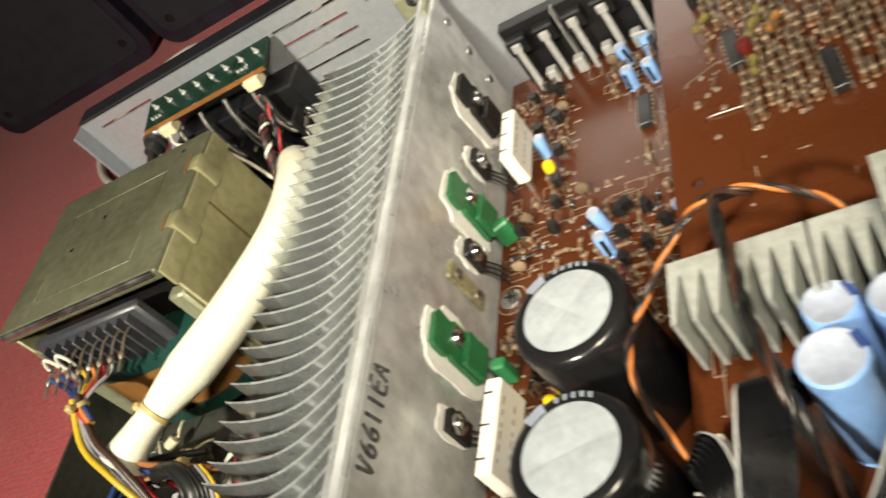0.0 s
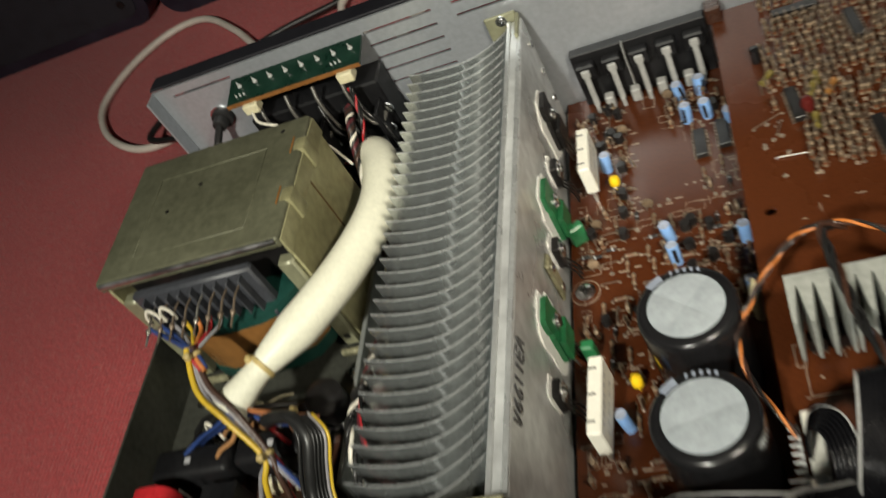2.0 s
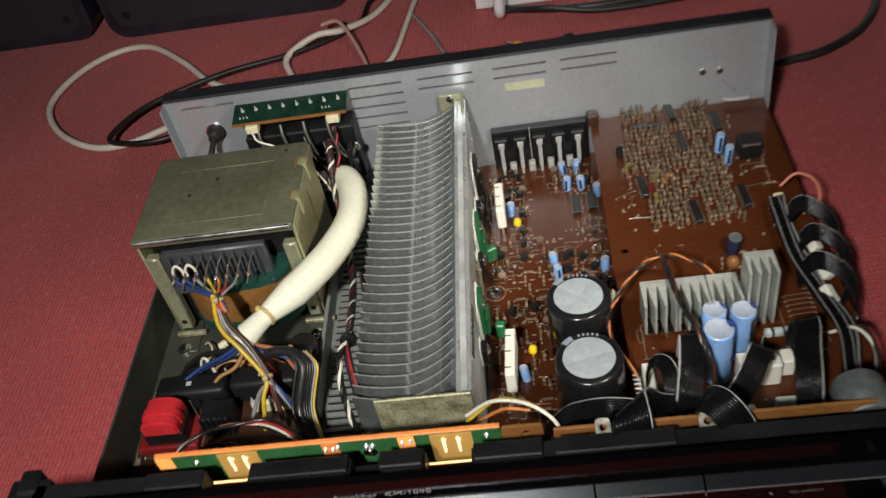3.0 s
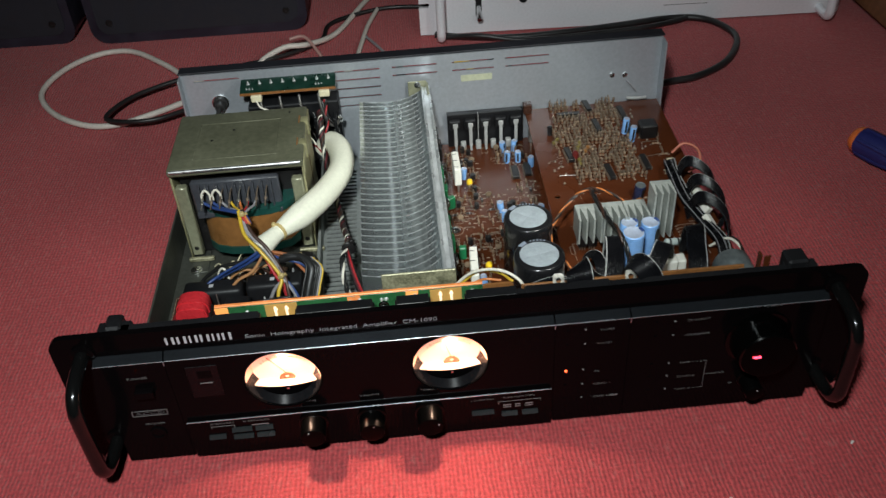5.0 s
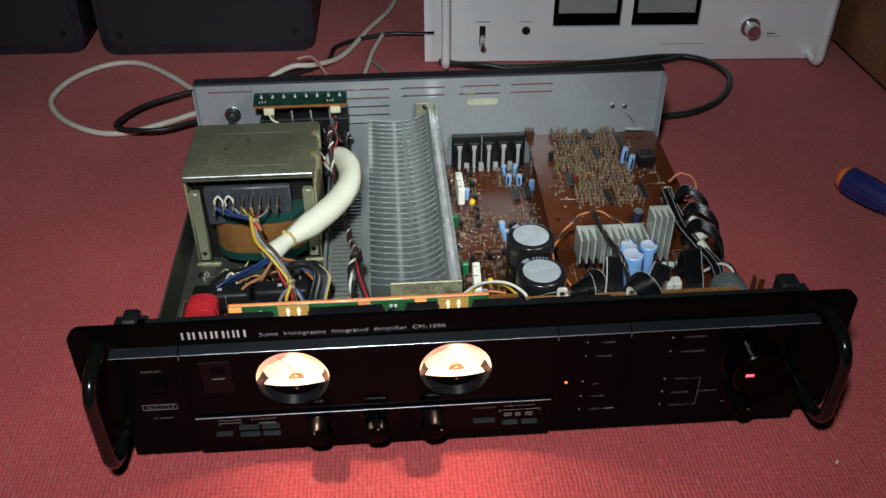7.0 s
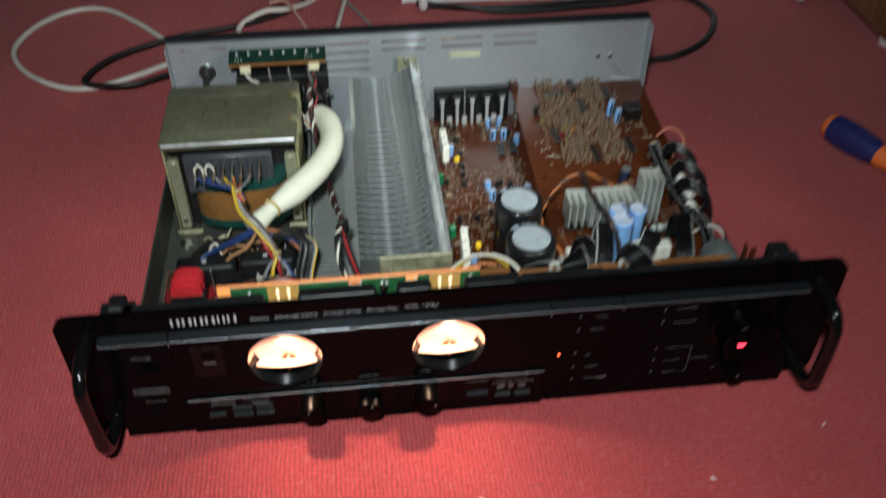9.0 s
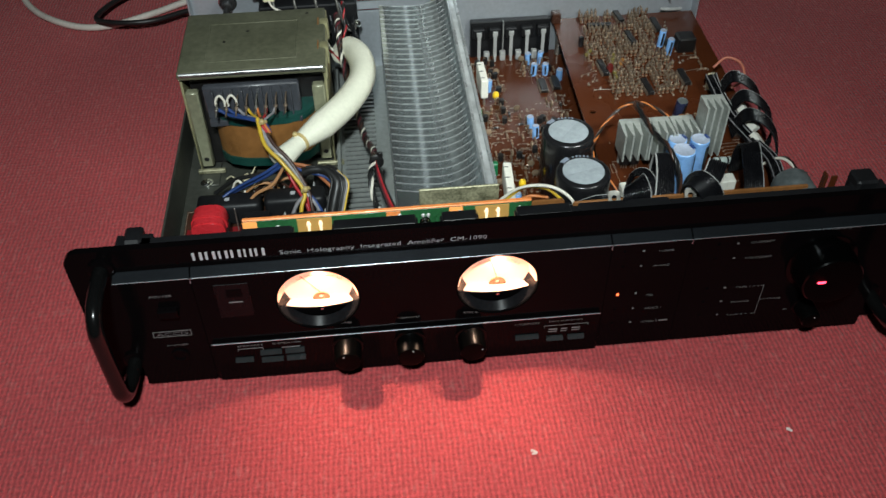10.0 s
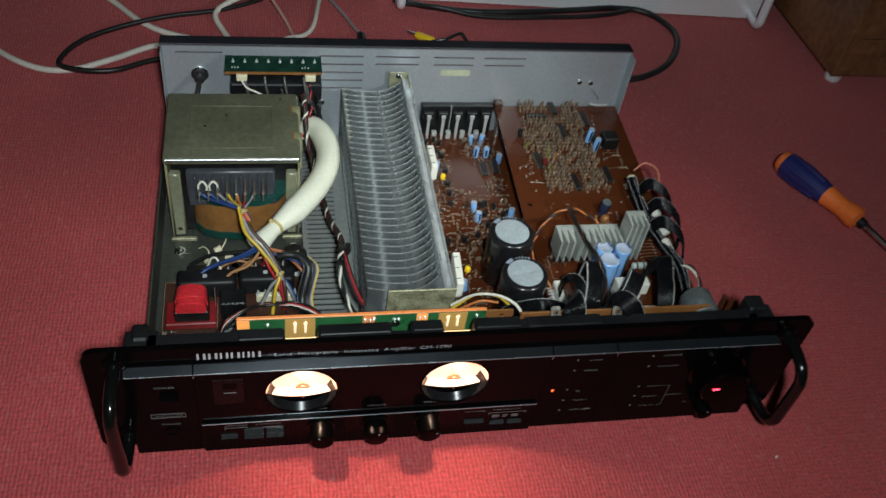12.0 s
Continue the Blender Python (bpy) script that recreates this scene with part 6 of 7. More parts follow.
def supply_parts():
    for x0, x1 in ((0.0916, 0.1086), (0.1093, 0.1256), (0.1264, 0.1422)):
        comb_sink(x0, x1, 0.1108, 0.1300, 0.0732, 4, "grey finned aluminium heat sink")
    comb_sink(0.1438, 0.1586, 0.1100, 0.1262, 0.0910, 4, "tall grey finned aluminium heat sink")
    for x in (0.0975, 0.1045, 0.1175, 0.1345):
        put("transistor", TRANS, pose(x, 0.1225, ZR, 0, 0, 0) @ Matrix.Scale(1.5, 4), PB)
    for n, (x, y, zt, r) in enumerate(((0.1265, 0.1078, 0.0705, 0.0062), (0.1405, 0.1046, 0.0718, 0.0064), (0.1252, 0.0915, 0.0742, 0.0076))):
        me = electrolytic(r, zt - ZR, M_BLUECAP, M_BLUETOP)
        put("electrolytic_capacitor", me, pose(x, y, ZR, 0, 0, 40 * n), PB, "large pale blue capacitor with a dusty top")
        bm = bmesh.new()
        box(bm, r * 0.72, r * 1.02, -0.0020, 0.0026, zt - ZR - 0.0045, zt - ZR + 0.0002)
        part("printed_stripe", bm, W_BLUE, PB, "", None).matrix_basis = pose(x, y, ZR, 0, 0, 20)
    # white plug sockets
    for x0, x1, y0, y1, h in ((0.0870, 0.0925, 0.0740, 0.0960, 0.010), (0.1350, 0.1560, 0.0810, 0.0920, 0.016), (0.1575, 0.1640, 0.0860, 0.0950, 0.012), (0.1290, 0.1380, 0.0560, 0.0640, 0.010), (0.1490, 0.1640, 0.0600, 0.0670, 0.010), (0.0860, 0.0920, 0.0640, 0.0720, 0.012)):
        bm = bmesh.new()
        box(bm, x0, x1, y0, y1, ZR, ZR + h, 0.0007)
        part("plug_socket", bm, M_WHITE, PB, "white plug socket", None)
    for k in range(7):
        put("pin", pin_mesh(0.0006, 0.006) if k == 0 else bpy.data.meshes["pin"], pose(0.0855, 0.0750 + 0.003 * k, ZR + 0.004, 0, -90, 0), PB)
    # striped glass-like resistor and orange film parts
    bm = bmesh.new()
    lathe(bm, (0.1515, 0.1015, 0.0545), (1, 0.1, -0.1), [(0, 0.0012), (0.001, 0.0026), (0.003, 0.0026), (0.003, 0.0026, 1), (0.0045, 0.0026, 1), (0.009, 0.0026), (0.009, 0.0026, 1), (0.0105, 0.0026, 1), (0.0122, 0.0026), (0.0132, 0.0012)], 18)
    for x, y in ((0.1508, 0.1014), (0.1655, 0.1028)):
        sweep(bm, [Vector((x, y, ZR)), Vector((x, y, 0.0500)), Vector((x + (0.0012 if x < 0.16 else -0.0012), y, 0.0540))], 0.0004, 6)
    part("power_resistor", bm, [mat("grey_green_body", (0.35, 0.40, 0.38), 0.4), M_CHIP], PB, "grey-green banded power resistor")


supply_parts()


# ---- wiring inside
def wiring():
    # thick ivory sleeve with its tie band
    path = [(-0.1385, 0.1320, 0.0560), (-0.1335, 0.1375, 0.0578), (-0.1240, 0.1490, 0.0592), (-0.1065, 0.1690, 0.0600), (-0.0910, 0.1925, 0.0600), (-0.0808, 0.2180, 0.0592), (-0.0785, 0.2400, 0.0580), (-0.0820, 0.2620, 0.0565), (-0.0895, 0.2775, 0.0535), (-0.0965, 0.2830, 0.0440)]
    bm = bmesh.new()
    pts = smooth_path(path, 10)

    def girth(t):
        if t < 0.222:
            return 0.0096 - 0.0035 * min(1.0, t / 0.20) ** 0.8
        return min(0.0099, 0.0061 + (t - 0.222) * 0.042) if t < 0.75 else 0.0099 - 0.006 * (t - 0.75)

    sweep(bm, pts, girth, 72, 0, 1.0, 0.03)
    sl = part("cable_sleeve", bm, M_SLEEVE, AMP, "thick ivory braided cable sleeve with a flared cut end", 80)
    bm = bmesh.new()
    c = pts[int(0.222 * len(pts))]
    d = (pts[int(0.222 * len(pts)) + 1] - c).normalized()
    lathe(bm, c - d * 0.0014, d, [(0, 0.0060), (0.0003, 0.0069), (0.0022, 0.0069), (0.0025, 0.0060)], 28)
    box(bm, c.x - 0.0050, c.x - 0.0018, c.y - 0.0015, c.y + 0.0020, c.z + 0.0042, c.z + 0.0078, 0.0008)
    part("cable_tie", bm, M_TIE, sl, "ivory cable tie")
    # fan of wires from the transformer pins to the first tie, then down to the second
    t1, t2 = Vector((-0.1477, 0.1486, 0.0765)), Vector((-0.1220, 0.1131, 0.0453))
    fan = ((W_BLUE, 0.0012), (W_BLUE, 0.0012), (W_GREY, 0.0010), (W_YELLOW, 0.0010), (W_ORANGE, 0.0011), (W_RED, 0.0010), (W_GREY, 0.0009))
    for k, (mt, r) in enumerate(fan):
        x = -0.1797 + 0.0067 * k
        j = Vector((0.0012 * math.cos(k * 1.7), 0.0010 * math.sin(k * 1.1), 0.0012 * math.sin(k * 1.7)))
        cord("transformer_wire", [(x, 0.1695, 0.0765), (x * 0.72 + t1.x * 0.28, 0.1650, 0.0735), (x * 0.35 + t1.x * 0.65, 0.1570, 0.0755), t1 + j, t1 + j + Vector((0.004, -0.006, -0.004))], r, mt, AMP)
    bundle = ((W_YELLOW, 0.0014, (-0.0022, -0.0020, 0.0014), (-0.004, -0.016, -0.026)), (W_GREY, 0.0013, (0.0006, 0.0008, 0.0), (-0.016, -0.012, -0.024)), (W_BROWN, 0.0014, (0.0024, 0.001, 0.0008), (0.003, -0.018, -0.026)),
              (W_BLUE, 0.0012, (0.0024, -0.0006, -0.0022), (0.012, -0.012, -0.022)), (W_RED, 0.0011, (-0.0006, 0.0014, -0.0022), (0.004, -0.014, -0.024)), (W_GREY, 0.0011, (0.0, -0.0024, -0.0010), (0.014, -0.010, -0.024)))
    for mt, r, o, e in bundle:
        o, e = Vector(o), Vector(e)
        cord("transformer_wire", [t1 + o * 0.5 + Vector((-0.002, 0.003, 0.002)), t1.lerp(t2, 0.25) + o + Vector((-0.003, -0.004, 0.000)), t1.lerp(t2, 0.6) + o + Vector((-0.001, -0.002, 0.002)), t2 + o * 0.5, t2 + o * 0.8 + e * 0.45 + Vector((0, 0, 0.003)), t2 + o + e], r, mt, AMP)
    for c, d in ((t1, (0.25, -0.6, -0.6)), (t2, (0.4, -0.7, -0.5))):
        bm = bmesh.new()
        d = Vector(d).normalized()
        lathe(bm, c - d * 0.0013, d, [(0, 0.0028), (0.0003, 0.0035), (0.0020, 0.0035), (0.0023, 0.0028)], 16)
        box(bm, c.x - 0.0015, c.x + 0.0018, c.y - 0.0050, c.y - 0.0020, c.z + 0.0020, c.z + 0.0055, 0.0006)
        part("cable_tie", bm, M_TIE, AMP, "ivory cable tie")
    # wires that leave the sleeve's cut end
    for mt, pts in ((W_BLUE, [(-0.137, 0.133, 0.056), (-0.150, 0.131, 0.048), (-0.170, 0.133, 0.036), (-0.182, 0.128, 0.030), (-0.188, 0.120, 0.022)]), (W_BLUE, [(-0.136, 0.131, 0.054), (-0.155, 0.134, 0.040), (-0.172, 0.138, 0.030), (-0.184, 0.135, 0.020)]),
                    (W_RUST, [(-0.134, 0.132, 0.055), (-0.120, 0.128, 0.054), (-0.108, 0.127, 0.050), (-0.100, 0.128, 0.044)]), (W_BLUE, [(-0.134, 0.131, 0.053), (-0.121, 0.126, 0.051), (-0.109, 0.124, 0.047), (-0.100, 0.122, 0.038)]),
                    (W_TAN, [(-0.136, 0.130, 0.053), (-0.145, 0.126, 0.042), (-0.158, 0.126, 0.034), (-0.166, 0.122, 0.025)]), (W_RED, [(-0.135, 0.130, 0.053), (-0.130, 0.122, 0.044), (-0.124, 0.116, 0.034), (-0.120, 0.108, 0.024)]),
                    (W_RUST, [(-0.134, 0.131, 0.055), (-0.118, 0.130, 0.048), (-0.106, 0.118, 0.044), (-0.098, 0.110, 0.034)])):
        cord("sleeve_wire", pts, 0.0012, mt, AMP)
    for mt, r, pts in ((W_BLUE, 0.0017, [(-0.1370, 0.1325, 0.0530), (-0.1500, 0.1330, 0.0440), (-0.1680, 0.1365, 0.0330), (-0.1830, 0.1330, 0.0260), (-0.1900, 0.1250, 0.0200)]),
                       (W_TAN, 0.0010, [(-0.1720, 0.1420, 0.0160), (-0.1620, 0.1400, 0.0290), (-0.1500, 0.1390, 0.0330), (-0.1390, 0.1420, 0.0200)]),
                       (W_TAN, 0.0010, [(-0.1560, 0.1440, 0.0140), (-0.1460, 0.1400, 0.0300), (-0.1340, 0.1390, 0.0360), (-0.1230, 0.1420, 0.0220)]),
                       (W_WHITE, 0.0009, [(-0.1790, 0.1440, 0.0140), (-0.1740, 0.1440, 0.0300), (-0.1690, 0.1420, 0.0330), (-0.1660, 0.1390, 0.0200)]),
                       (W_RED, 0.0011, [(-0.1380, 0.1420, 0.0150), (-0.1330, 0.1360, 0.0340), (-0.1270, 0.1290, 0.0400), (-0.1210, 0.1250, 0.0300)]),
                       (W_BLACK, 0.0016, [(-0.1900, 0.1500, 0.0180), (-0.1750, 0.1480, 0.0300), (-0.1580, 0.1450, 0.0360), (-0.1400, 0.1430, 0.0390), (-0.1240, 0.1470, 0.0300)]),
                       (W_BROWN, 0.0011, [(-0.1660, 0.1480, 0.0140), (-0.1560, 0.1450, 0.0260), (-0.1440, 0.1460, 0.0280), (-0.1330, 0.1490, 0.0150)])):
        cord("mains_lead", pts, r, mt, AMP)
    for x, y, h in ((-0.1480, 0.1400, 0.0300), (-0.1410, 0.1440, 0.0260), (-0.1350, 0.1405, 0.0330), (-0.1200, 0.1440, 0.0280), (-0.1620, 0.1430, 0.0240)):
        bm = bmesh.new()
        lathe(bm, (x, y, 0.0070), (0.06, -0.05, 1), [(0, 0.0012), (0.002, 0.0009), (h - 0.0095, 0.0008), (h - 0.007, 0.0003)], 8)
        part("tinned_post", bm, M_TIN, AMP, "bare tinned post")
    for x, y, r, h in ((-0.1730, 0.1460, 0.0040, 0.0120), (-0.1560, 0.1490, 0.0034, 0.0100), (-0.1270, 0.1510, 0.0038, 0.0140), (-0.1880, 0.1430, 0.0030, 0.0090)):
        bm = bmesh.new()
        lathe(bm, (x, y, 0.0070), (0, 0, 1), [(0, r * 0.9), (0.001, r), (h - 0.001, r), (h, r * 0.8), (h, 0.0003)], 16)
        part("small_capacitor", bm, M_CAPSLEEVE, AMP, "small black capacitor")
    for x, y, z, a in ((-0.1690, 0.1690, 0.0150, 30), (-0.1770, 0.1600, 0.0130, 75), (-0.1600, 0.1620, 0.0120, -20)):
        bm = bmesh.new()
        lathe(bm, (-0.004, 0, 0), (1, 0, 0.2), [(0, 0.0012), (0.0006, 0.0026), (0.0060, 0.0026), (0.0066, 0.0012)], 14)
        sweep(bm, smooth_path([(0.003, 0, 0.0006), (0.007, 0.002, 0.003), (0.011, 0.007, 0.002), (0.013, 0.012, -0.003)], 4), 0.0006, 6)
        part("wire_cap", bm, M_IVORY, AMP, "ivory crimped wire end").matrix_basis = pose(x, y, z, 0, 0, a)
    for x, y, w in ((-0.1580, 0.1500, 0.010), (-0.1380, 0.1530, 0.008), (-0.1860, 0.1470, 0.007)):
        bm = bmesh.new()
        box(bm, x - w, x + w, y - 0.0045, y + 0.0045, 0.0070, 0.0170, 0.0015, 0, 2)
        part("mains_component", bm, M_CHIP, AMP, "small black moulded component")
    for c in ((-0.1095, 0.1275, 0.0500),):
        bm = bmesh.new()
        lathe(bm, c, (1, -0.1, -0.3), [(-0.0012, 0.003), (-0.001, 0.0036), (0.001, 0.0036), (0.0012, 0.003)], 14)
        part("cable_tie", bm, M_TIE, AMP)
    # twisted black, red and white harness beside the heat sink
    har = [(-0.0970, 0.2950, 0.0740), (-0.0955, 0.2820, 0.0700), (-0.0950, 0.2680, 0.0580), (-0.0900, 0.2400, 0.0380), (-0.0840, 0.2100, 0.0300), (-0.0800, 0.1800, 0.0340), (-0.0755, 0.1500, 0.0480), (-0.0735, 0.1280, 0.0545)]
    twist("wire_harness", har, 0.0012, [W_BLACK, W_BROWN, W_BLACK, W_DARK, W_BLACK, W_WHITE], AMP, "twisted harness of black, red and white wires", 9)
    bm = bmesh.new()
    lathe(bm, (-0.0735, 0.1272, 0.0545), (0, -1, 0.2), [(-0.0015, 0.004), (-0.001, 0.0050), (0.001, 0.0050), (0.0015, 0.004)], 16)
    box(bm, -0.0725, -0.0690, 0.1260, 0.1285, 0.0580, 0.0620, 0.0006)
    part("cable_tie", bm, M_RUBBER, AMP, "black cable tie")
    twist("harness_wire", [(-0.0740, 0.1275, 0.0545), (-0.0780, 0.1150, 0.0540), (-0.0770, 0.1000, 0.0460), (-0.0720, 0.0840, 0.0400), (-0.0640, 0.0680, 0.0380), (-0.0610, 0.0480, 0.0340)], 0.0010, [W_BLACK, W_WHITE, W_BLACK], AMP, "black and white twisted wires", 4)
    for k, mt in enumerate((W_BLACK, W_DARK, W_RED, W_BLACK)):
        cord("harness_wire", [(-0.0735, 0.1275, 0.0545 + 0.0008 * k), (-0.0745 + 0.0010 * k, 0.1160, 0.0545), (-0.0715 + 0.0012 * k, 0.1020, 0.0490), (-0.0660 + 0.0014 * k, 0.0860, 0.0430), (-0.0570 + 0.0012 * k, 0.0700, 0.0400), (-0.0550 + 0.0010 * k, 0.0480, 0.0340)], 0.0008, mt, AMP)
    twist("terminal_wire", [(-0.0905, 0.2950, 0.0850), (-0.0905, 0.2930, 0.0775), (-0.0900, 0.2860, 0.0700), (-0.0920, 0.2780, 0.0600), (-0.0950, 0.2700, 0.0500)], 0.0007, [W_RED, W_BLACK, W_BLACK], AMP, "red and black wires from the terminal board", 3)
    cord("terminal_wire", [(-0.1480, 0.2960, 0.0880), (-0.1440, 0.2900, 0.0850), (-0.1330, 0.2870, 0.0810), (-0.1200, 0.2830, 0.0740), (-0.1090, 0.2770, 0.0660), (-0.101, 0.272, 0.055)], 0.0008, W_WHITE, AMP)
    for mt, pts in ((W_RED, [(-0.112, 0.285, 0.046), (-0.103, 0.280, 0.050), (-0.0960, 0.272, 0.046)]),):
        cord("terminal_wire", pts, 0.0012, mt, AMP)
    # flat black harness with coloured edge wires, left of the slots
    tube = [(-0.1230, 0.1265, 0.0500), (-0.1175, 0.1264, 0.0520), (-0.1078, 0.1242, 0.0520), (-0.1010, 0.1163, 0.0480), (-0.1035, 0.1080, 0.0390), (-0.1060, 0.1010, 0.0300), (-0.1040, 0.0920, 0.0240), (-0.0960, 0.0740, 0.0200)]
    cord("taped_cable", tube, 0.0032, W_BLACK, AMP, "bundle of wires wound in black tape", 12)
    for k, mt in enumerate((W_BLACK, W_BLACK, W_BLACK, W_GREY, W_YELLOW)):
        cord("bundle_wire", [(x + 0.0030 + 0.0011 * k, y + 0.0006 * k, z + 0.0012 - 0.0010 * k) for x, y, z in tube[2:]], 0.0008, mt, AMP)
    for k in range(4):
        cord("bundle_wire", [(x - 0.0034 + 0.0017 * k, y + 0.0008 * (k % 2), z + 0.0026 - 0.0004 * k) for x, y, z in tube[1:]], 0.0009, W_BLACK, AMP)
    # orange-black twist over the supply section
    twist("twisted_wire", [(0.1400, 0.1380, 0.0500), (0.1320, 0.1430, 0.0620), (0.1200, 0.1470, 0.0700), (0.1068, 0.1480, 0.0735), (0.0960, 0.1480, 0.0680), (0.0860, 0.1420, 0.0610), (0.0775, 0.1310, 0.0570), (0.0730, 0.1200, 0.0560), (0.0750, 0.1060, 0.0520), (0.0850, 0.0880, 0.0450)], 0.00060, [W_ORANGE, W_BLACK, W_BROWN], AMP, "orange and black twisted wires", 7, 6, 1.1)
    twist("twisted_wire", [(0.1140, 0.1490, 0.0700), (0.1068, 0.1450, 0.0750), (0.1070, 0.1330, 0.0765), (0.1088, 0.1190, 0.0760), (0.1105, 0.1060, 0.0765), (0.1140, 0.0910, 0.0775), (0.1168, 0.0795, 0.0730), (0.1190, 0.0730, 0.0620), (0.1200, 0.0690, 0.0460)], 0.0009, [W_BROWN, W_BLACK, W_BLACK], AMP, "dark twisted wires", 4)
    # cream and yellow wires arching to the front boards
    cord("front_wire", [(-0.0040, 0.0560, 0.0700), (0.0100, 0.0520, 0.0850), (0.0260, 0.0450, 0.0910), (0.0380, 0.0380, 0.0870), (0.0420, 0.0340, 0.0760), (0.042, 0.033, 0.06)], 0.0010, W_WHITE, AMP)
    cord("front_wire", [(-0.0040, 0.0540, 0.0680), (0.0120, 0.0540, 0.0830), (0.0260, 0.0500, 0.0850), (0.0350, 0.0480, 0.0780)], 0.0010, W_YELLOW, AMP)
    cord("front_wire", [(0.0000, 0.0540, 0.0660), (0.0150, 0.0520, 0.0780), (0.0280, 0.0500, 0.0780)], 0.0009, W_ORANGE, AMP)
    # red and white loop at the right edge
    cord("edge_wire", [(0.1890, 0.2150, 0.0540), (0.1990, 0.2180, 0.0600), (0.2080, 0.2100, 0.0590), (0.2070, 0.1980, 0.0530), (0.1980, 0.1960, 0.0470)], 0.0010, mat("salmon_wire", (0.50, 0.16, 0.10), 0.45), AMP)
    bm = bmesh.new()
    box(bm, 0.1850, 0.1910, 0.2090, 0.2145, ZR, 0.0500, 0.0008)
    part("plug", bm, M_IVORY, AMP, "cream plug on the board edge", None)


wiring()


def ribbons():
    # arch from the white socket, and the loop beside it
    ribbon("ribbon_cable", [(0.0880, 0.0830, 0.0460), (0.0890, 0.0830, 0.0590), (0.0920, 0.0815, 0.0660), (0.0960, 0.0770, 0.0690), (0.0978, 0.0690, 0.0675), (0.0975, 0.0610, 0.0610), (0.0970, 0.0570, 0.0500)], ((0.1, 1, 0), (1, -0.05, 0)), 7, AMP)
    ribbon("ribbon_cable", [(0.1105, 0.0960, 0.0500), (0.1106, 0.0940, 0.0660), (0.1104, 0.0895, 0.0735), (0.1095, 0.0820, 0.0735), (0.1075, 0.0710, 0.0700), (0.1050, 0.0610, 0.0640), (0.1035, 0.0560, 0.0560)], ((-1, -0.35, 0.3), (-1, 0.3, 0)), 9, AMP)
    # two ribbons laid over the switch board's edge
    ribbon("ribbon_cable", [(0.1030, 0.0570, 0.0560), (0.0960, 0.0540, 0.0620), (0.0870, 0.0490, 0.0720), (0.0790, 0.0420, 0.0880), (0.0740, 0.0340, 0.0990), (0.0725, 0.0275, 0.1018), (0.0724, 0.0215, 0.0980), (0.0724, 0.0205, 0.0860), (0.0724, 0.0210, 0.0720)], ((0.1, 1, 0), (1, 0.0, 0)), 14, AMP)
    ribbon("ribbon_cable", [(0.1480, 0.0880, 0.0500), (0.1460, 0.0830, 0.0640), (0.1425, 0.0760, 0.0750), (0.1385, 0.0690, 0.0770), (0.1330, 0.0610, 0.0730), (0.1260, 0.0540, 0.0670), (0.1190, 0.0490, 0.0600)], ((-0.9, 0.2, 0.2), (-0.5, 0.8, 0)), 9, AMP)
    ribbon("ribbon_cable", [(0.1200, 0.0500, 0.0620), (0.1120, 0.0450, 0.0700), (0.1060, 0.0390, 0.0860), (0.1062, 0.0330, 0.0980), (0.1098, 0.0275, 0.1022), (0.1148, 0.0218, 0.0985), (0.1190, 0.0203, 0.0880), (0.1215, 0.0208, 0.0740)], ((0.2, 1, 0), (1, 0.25, 0.1)), 12, AMP)
    ribbon("ribbon_cable", [(0.1670, 0.0960, 0.0500), (0.1665, 0.0940, 0.0690), (0.1660, 0.0890, 0.0775), (0.1650, 0.0820, 0.0790), (0.1620, 0.0700, 0.0770), (0.1600, 0.0580, 0.0720), (0.1580, 0.0460, 0.0600)], ((1, 0.1, 0), (1, 0.1, 0)), 10, AMP)
    ribbon("ribbon_cable", [(0.0330, 0.0700, 0.0300), (0.0440, 0.0660, 0.0480), (0.0540, 0.0600, 0.0600), (0.0660, 0.0560, 0.0660), (0.0800, 0.0560, 0.0620), (0.0900, 0.0600, 0.0500)], ((0.3, 1, 0.3), (0, 1, 0.2)), 8, AMP)
    for k, (x, y, z) in enumerate(((0.1890, 0.1980, 0.050), (0.1900, 0.1760, 0.048), (0.1870, 0.1560, 0.046))):
        ribbon("ribbon_cable", [(x - 0.004, y - 0.006, ZR + 0.004), (x + 0.002, y - 0.010, z + 0.012), (x + 0.011, y - 0.016, z + 0.013), (x + 0.019, y - 0.024, z + 0.006), (x + 0.020, y - 0.034, z - 0.006), (x + 0.012, y - 0.044, z - 0.010)], ((0.15, 1, 0.1), (0.5, 1, 0)), 10, AMP)
    # dark bundle along the right edge
    edge = [(0.1850, 0.2080, 0.0520), (0.1835, 0.1900, 0.0510), (0.1850, 0.1600, 0.0490), (0.1890, 0.1300, 0.0490), (0.1925, 0.1000, 0.0530), (0.1850, 0.0700, 0.0570), (0.1810, 0.0480, 0.0600)]
    ribbon("ribbon_cable", edge, ((1, 0, 0.25), (1, 0.2, 0.2)), 7, AMP)
    for o in (-0.0040, 0.0012):
        cord("edge_harness_wire", [(x + o + 0.0012 * (k % 2), y, z + 0.0010) for k, (x, y, z) in enumerate(edge)], 0.00035, W_GREY, AMP)
    for x, y, z in ((0.1960, 0.1700, 0.0480), (0.1965, 0.1480, 0.0480), (0.1930, 0.1290, 0.0480)):
        bm = bmesh.new()
        box(bm, -0.0030, 0.0030, -0.0055, 0.0055, -0.0030, 0.0030, 0.0008)
        part("plug", bm, M_WHITE, AMP, "white ribbon plug", None).matrix_basis = pose(x, y, z, 20, 30, 25)
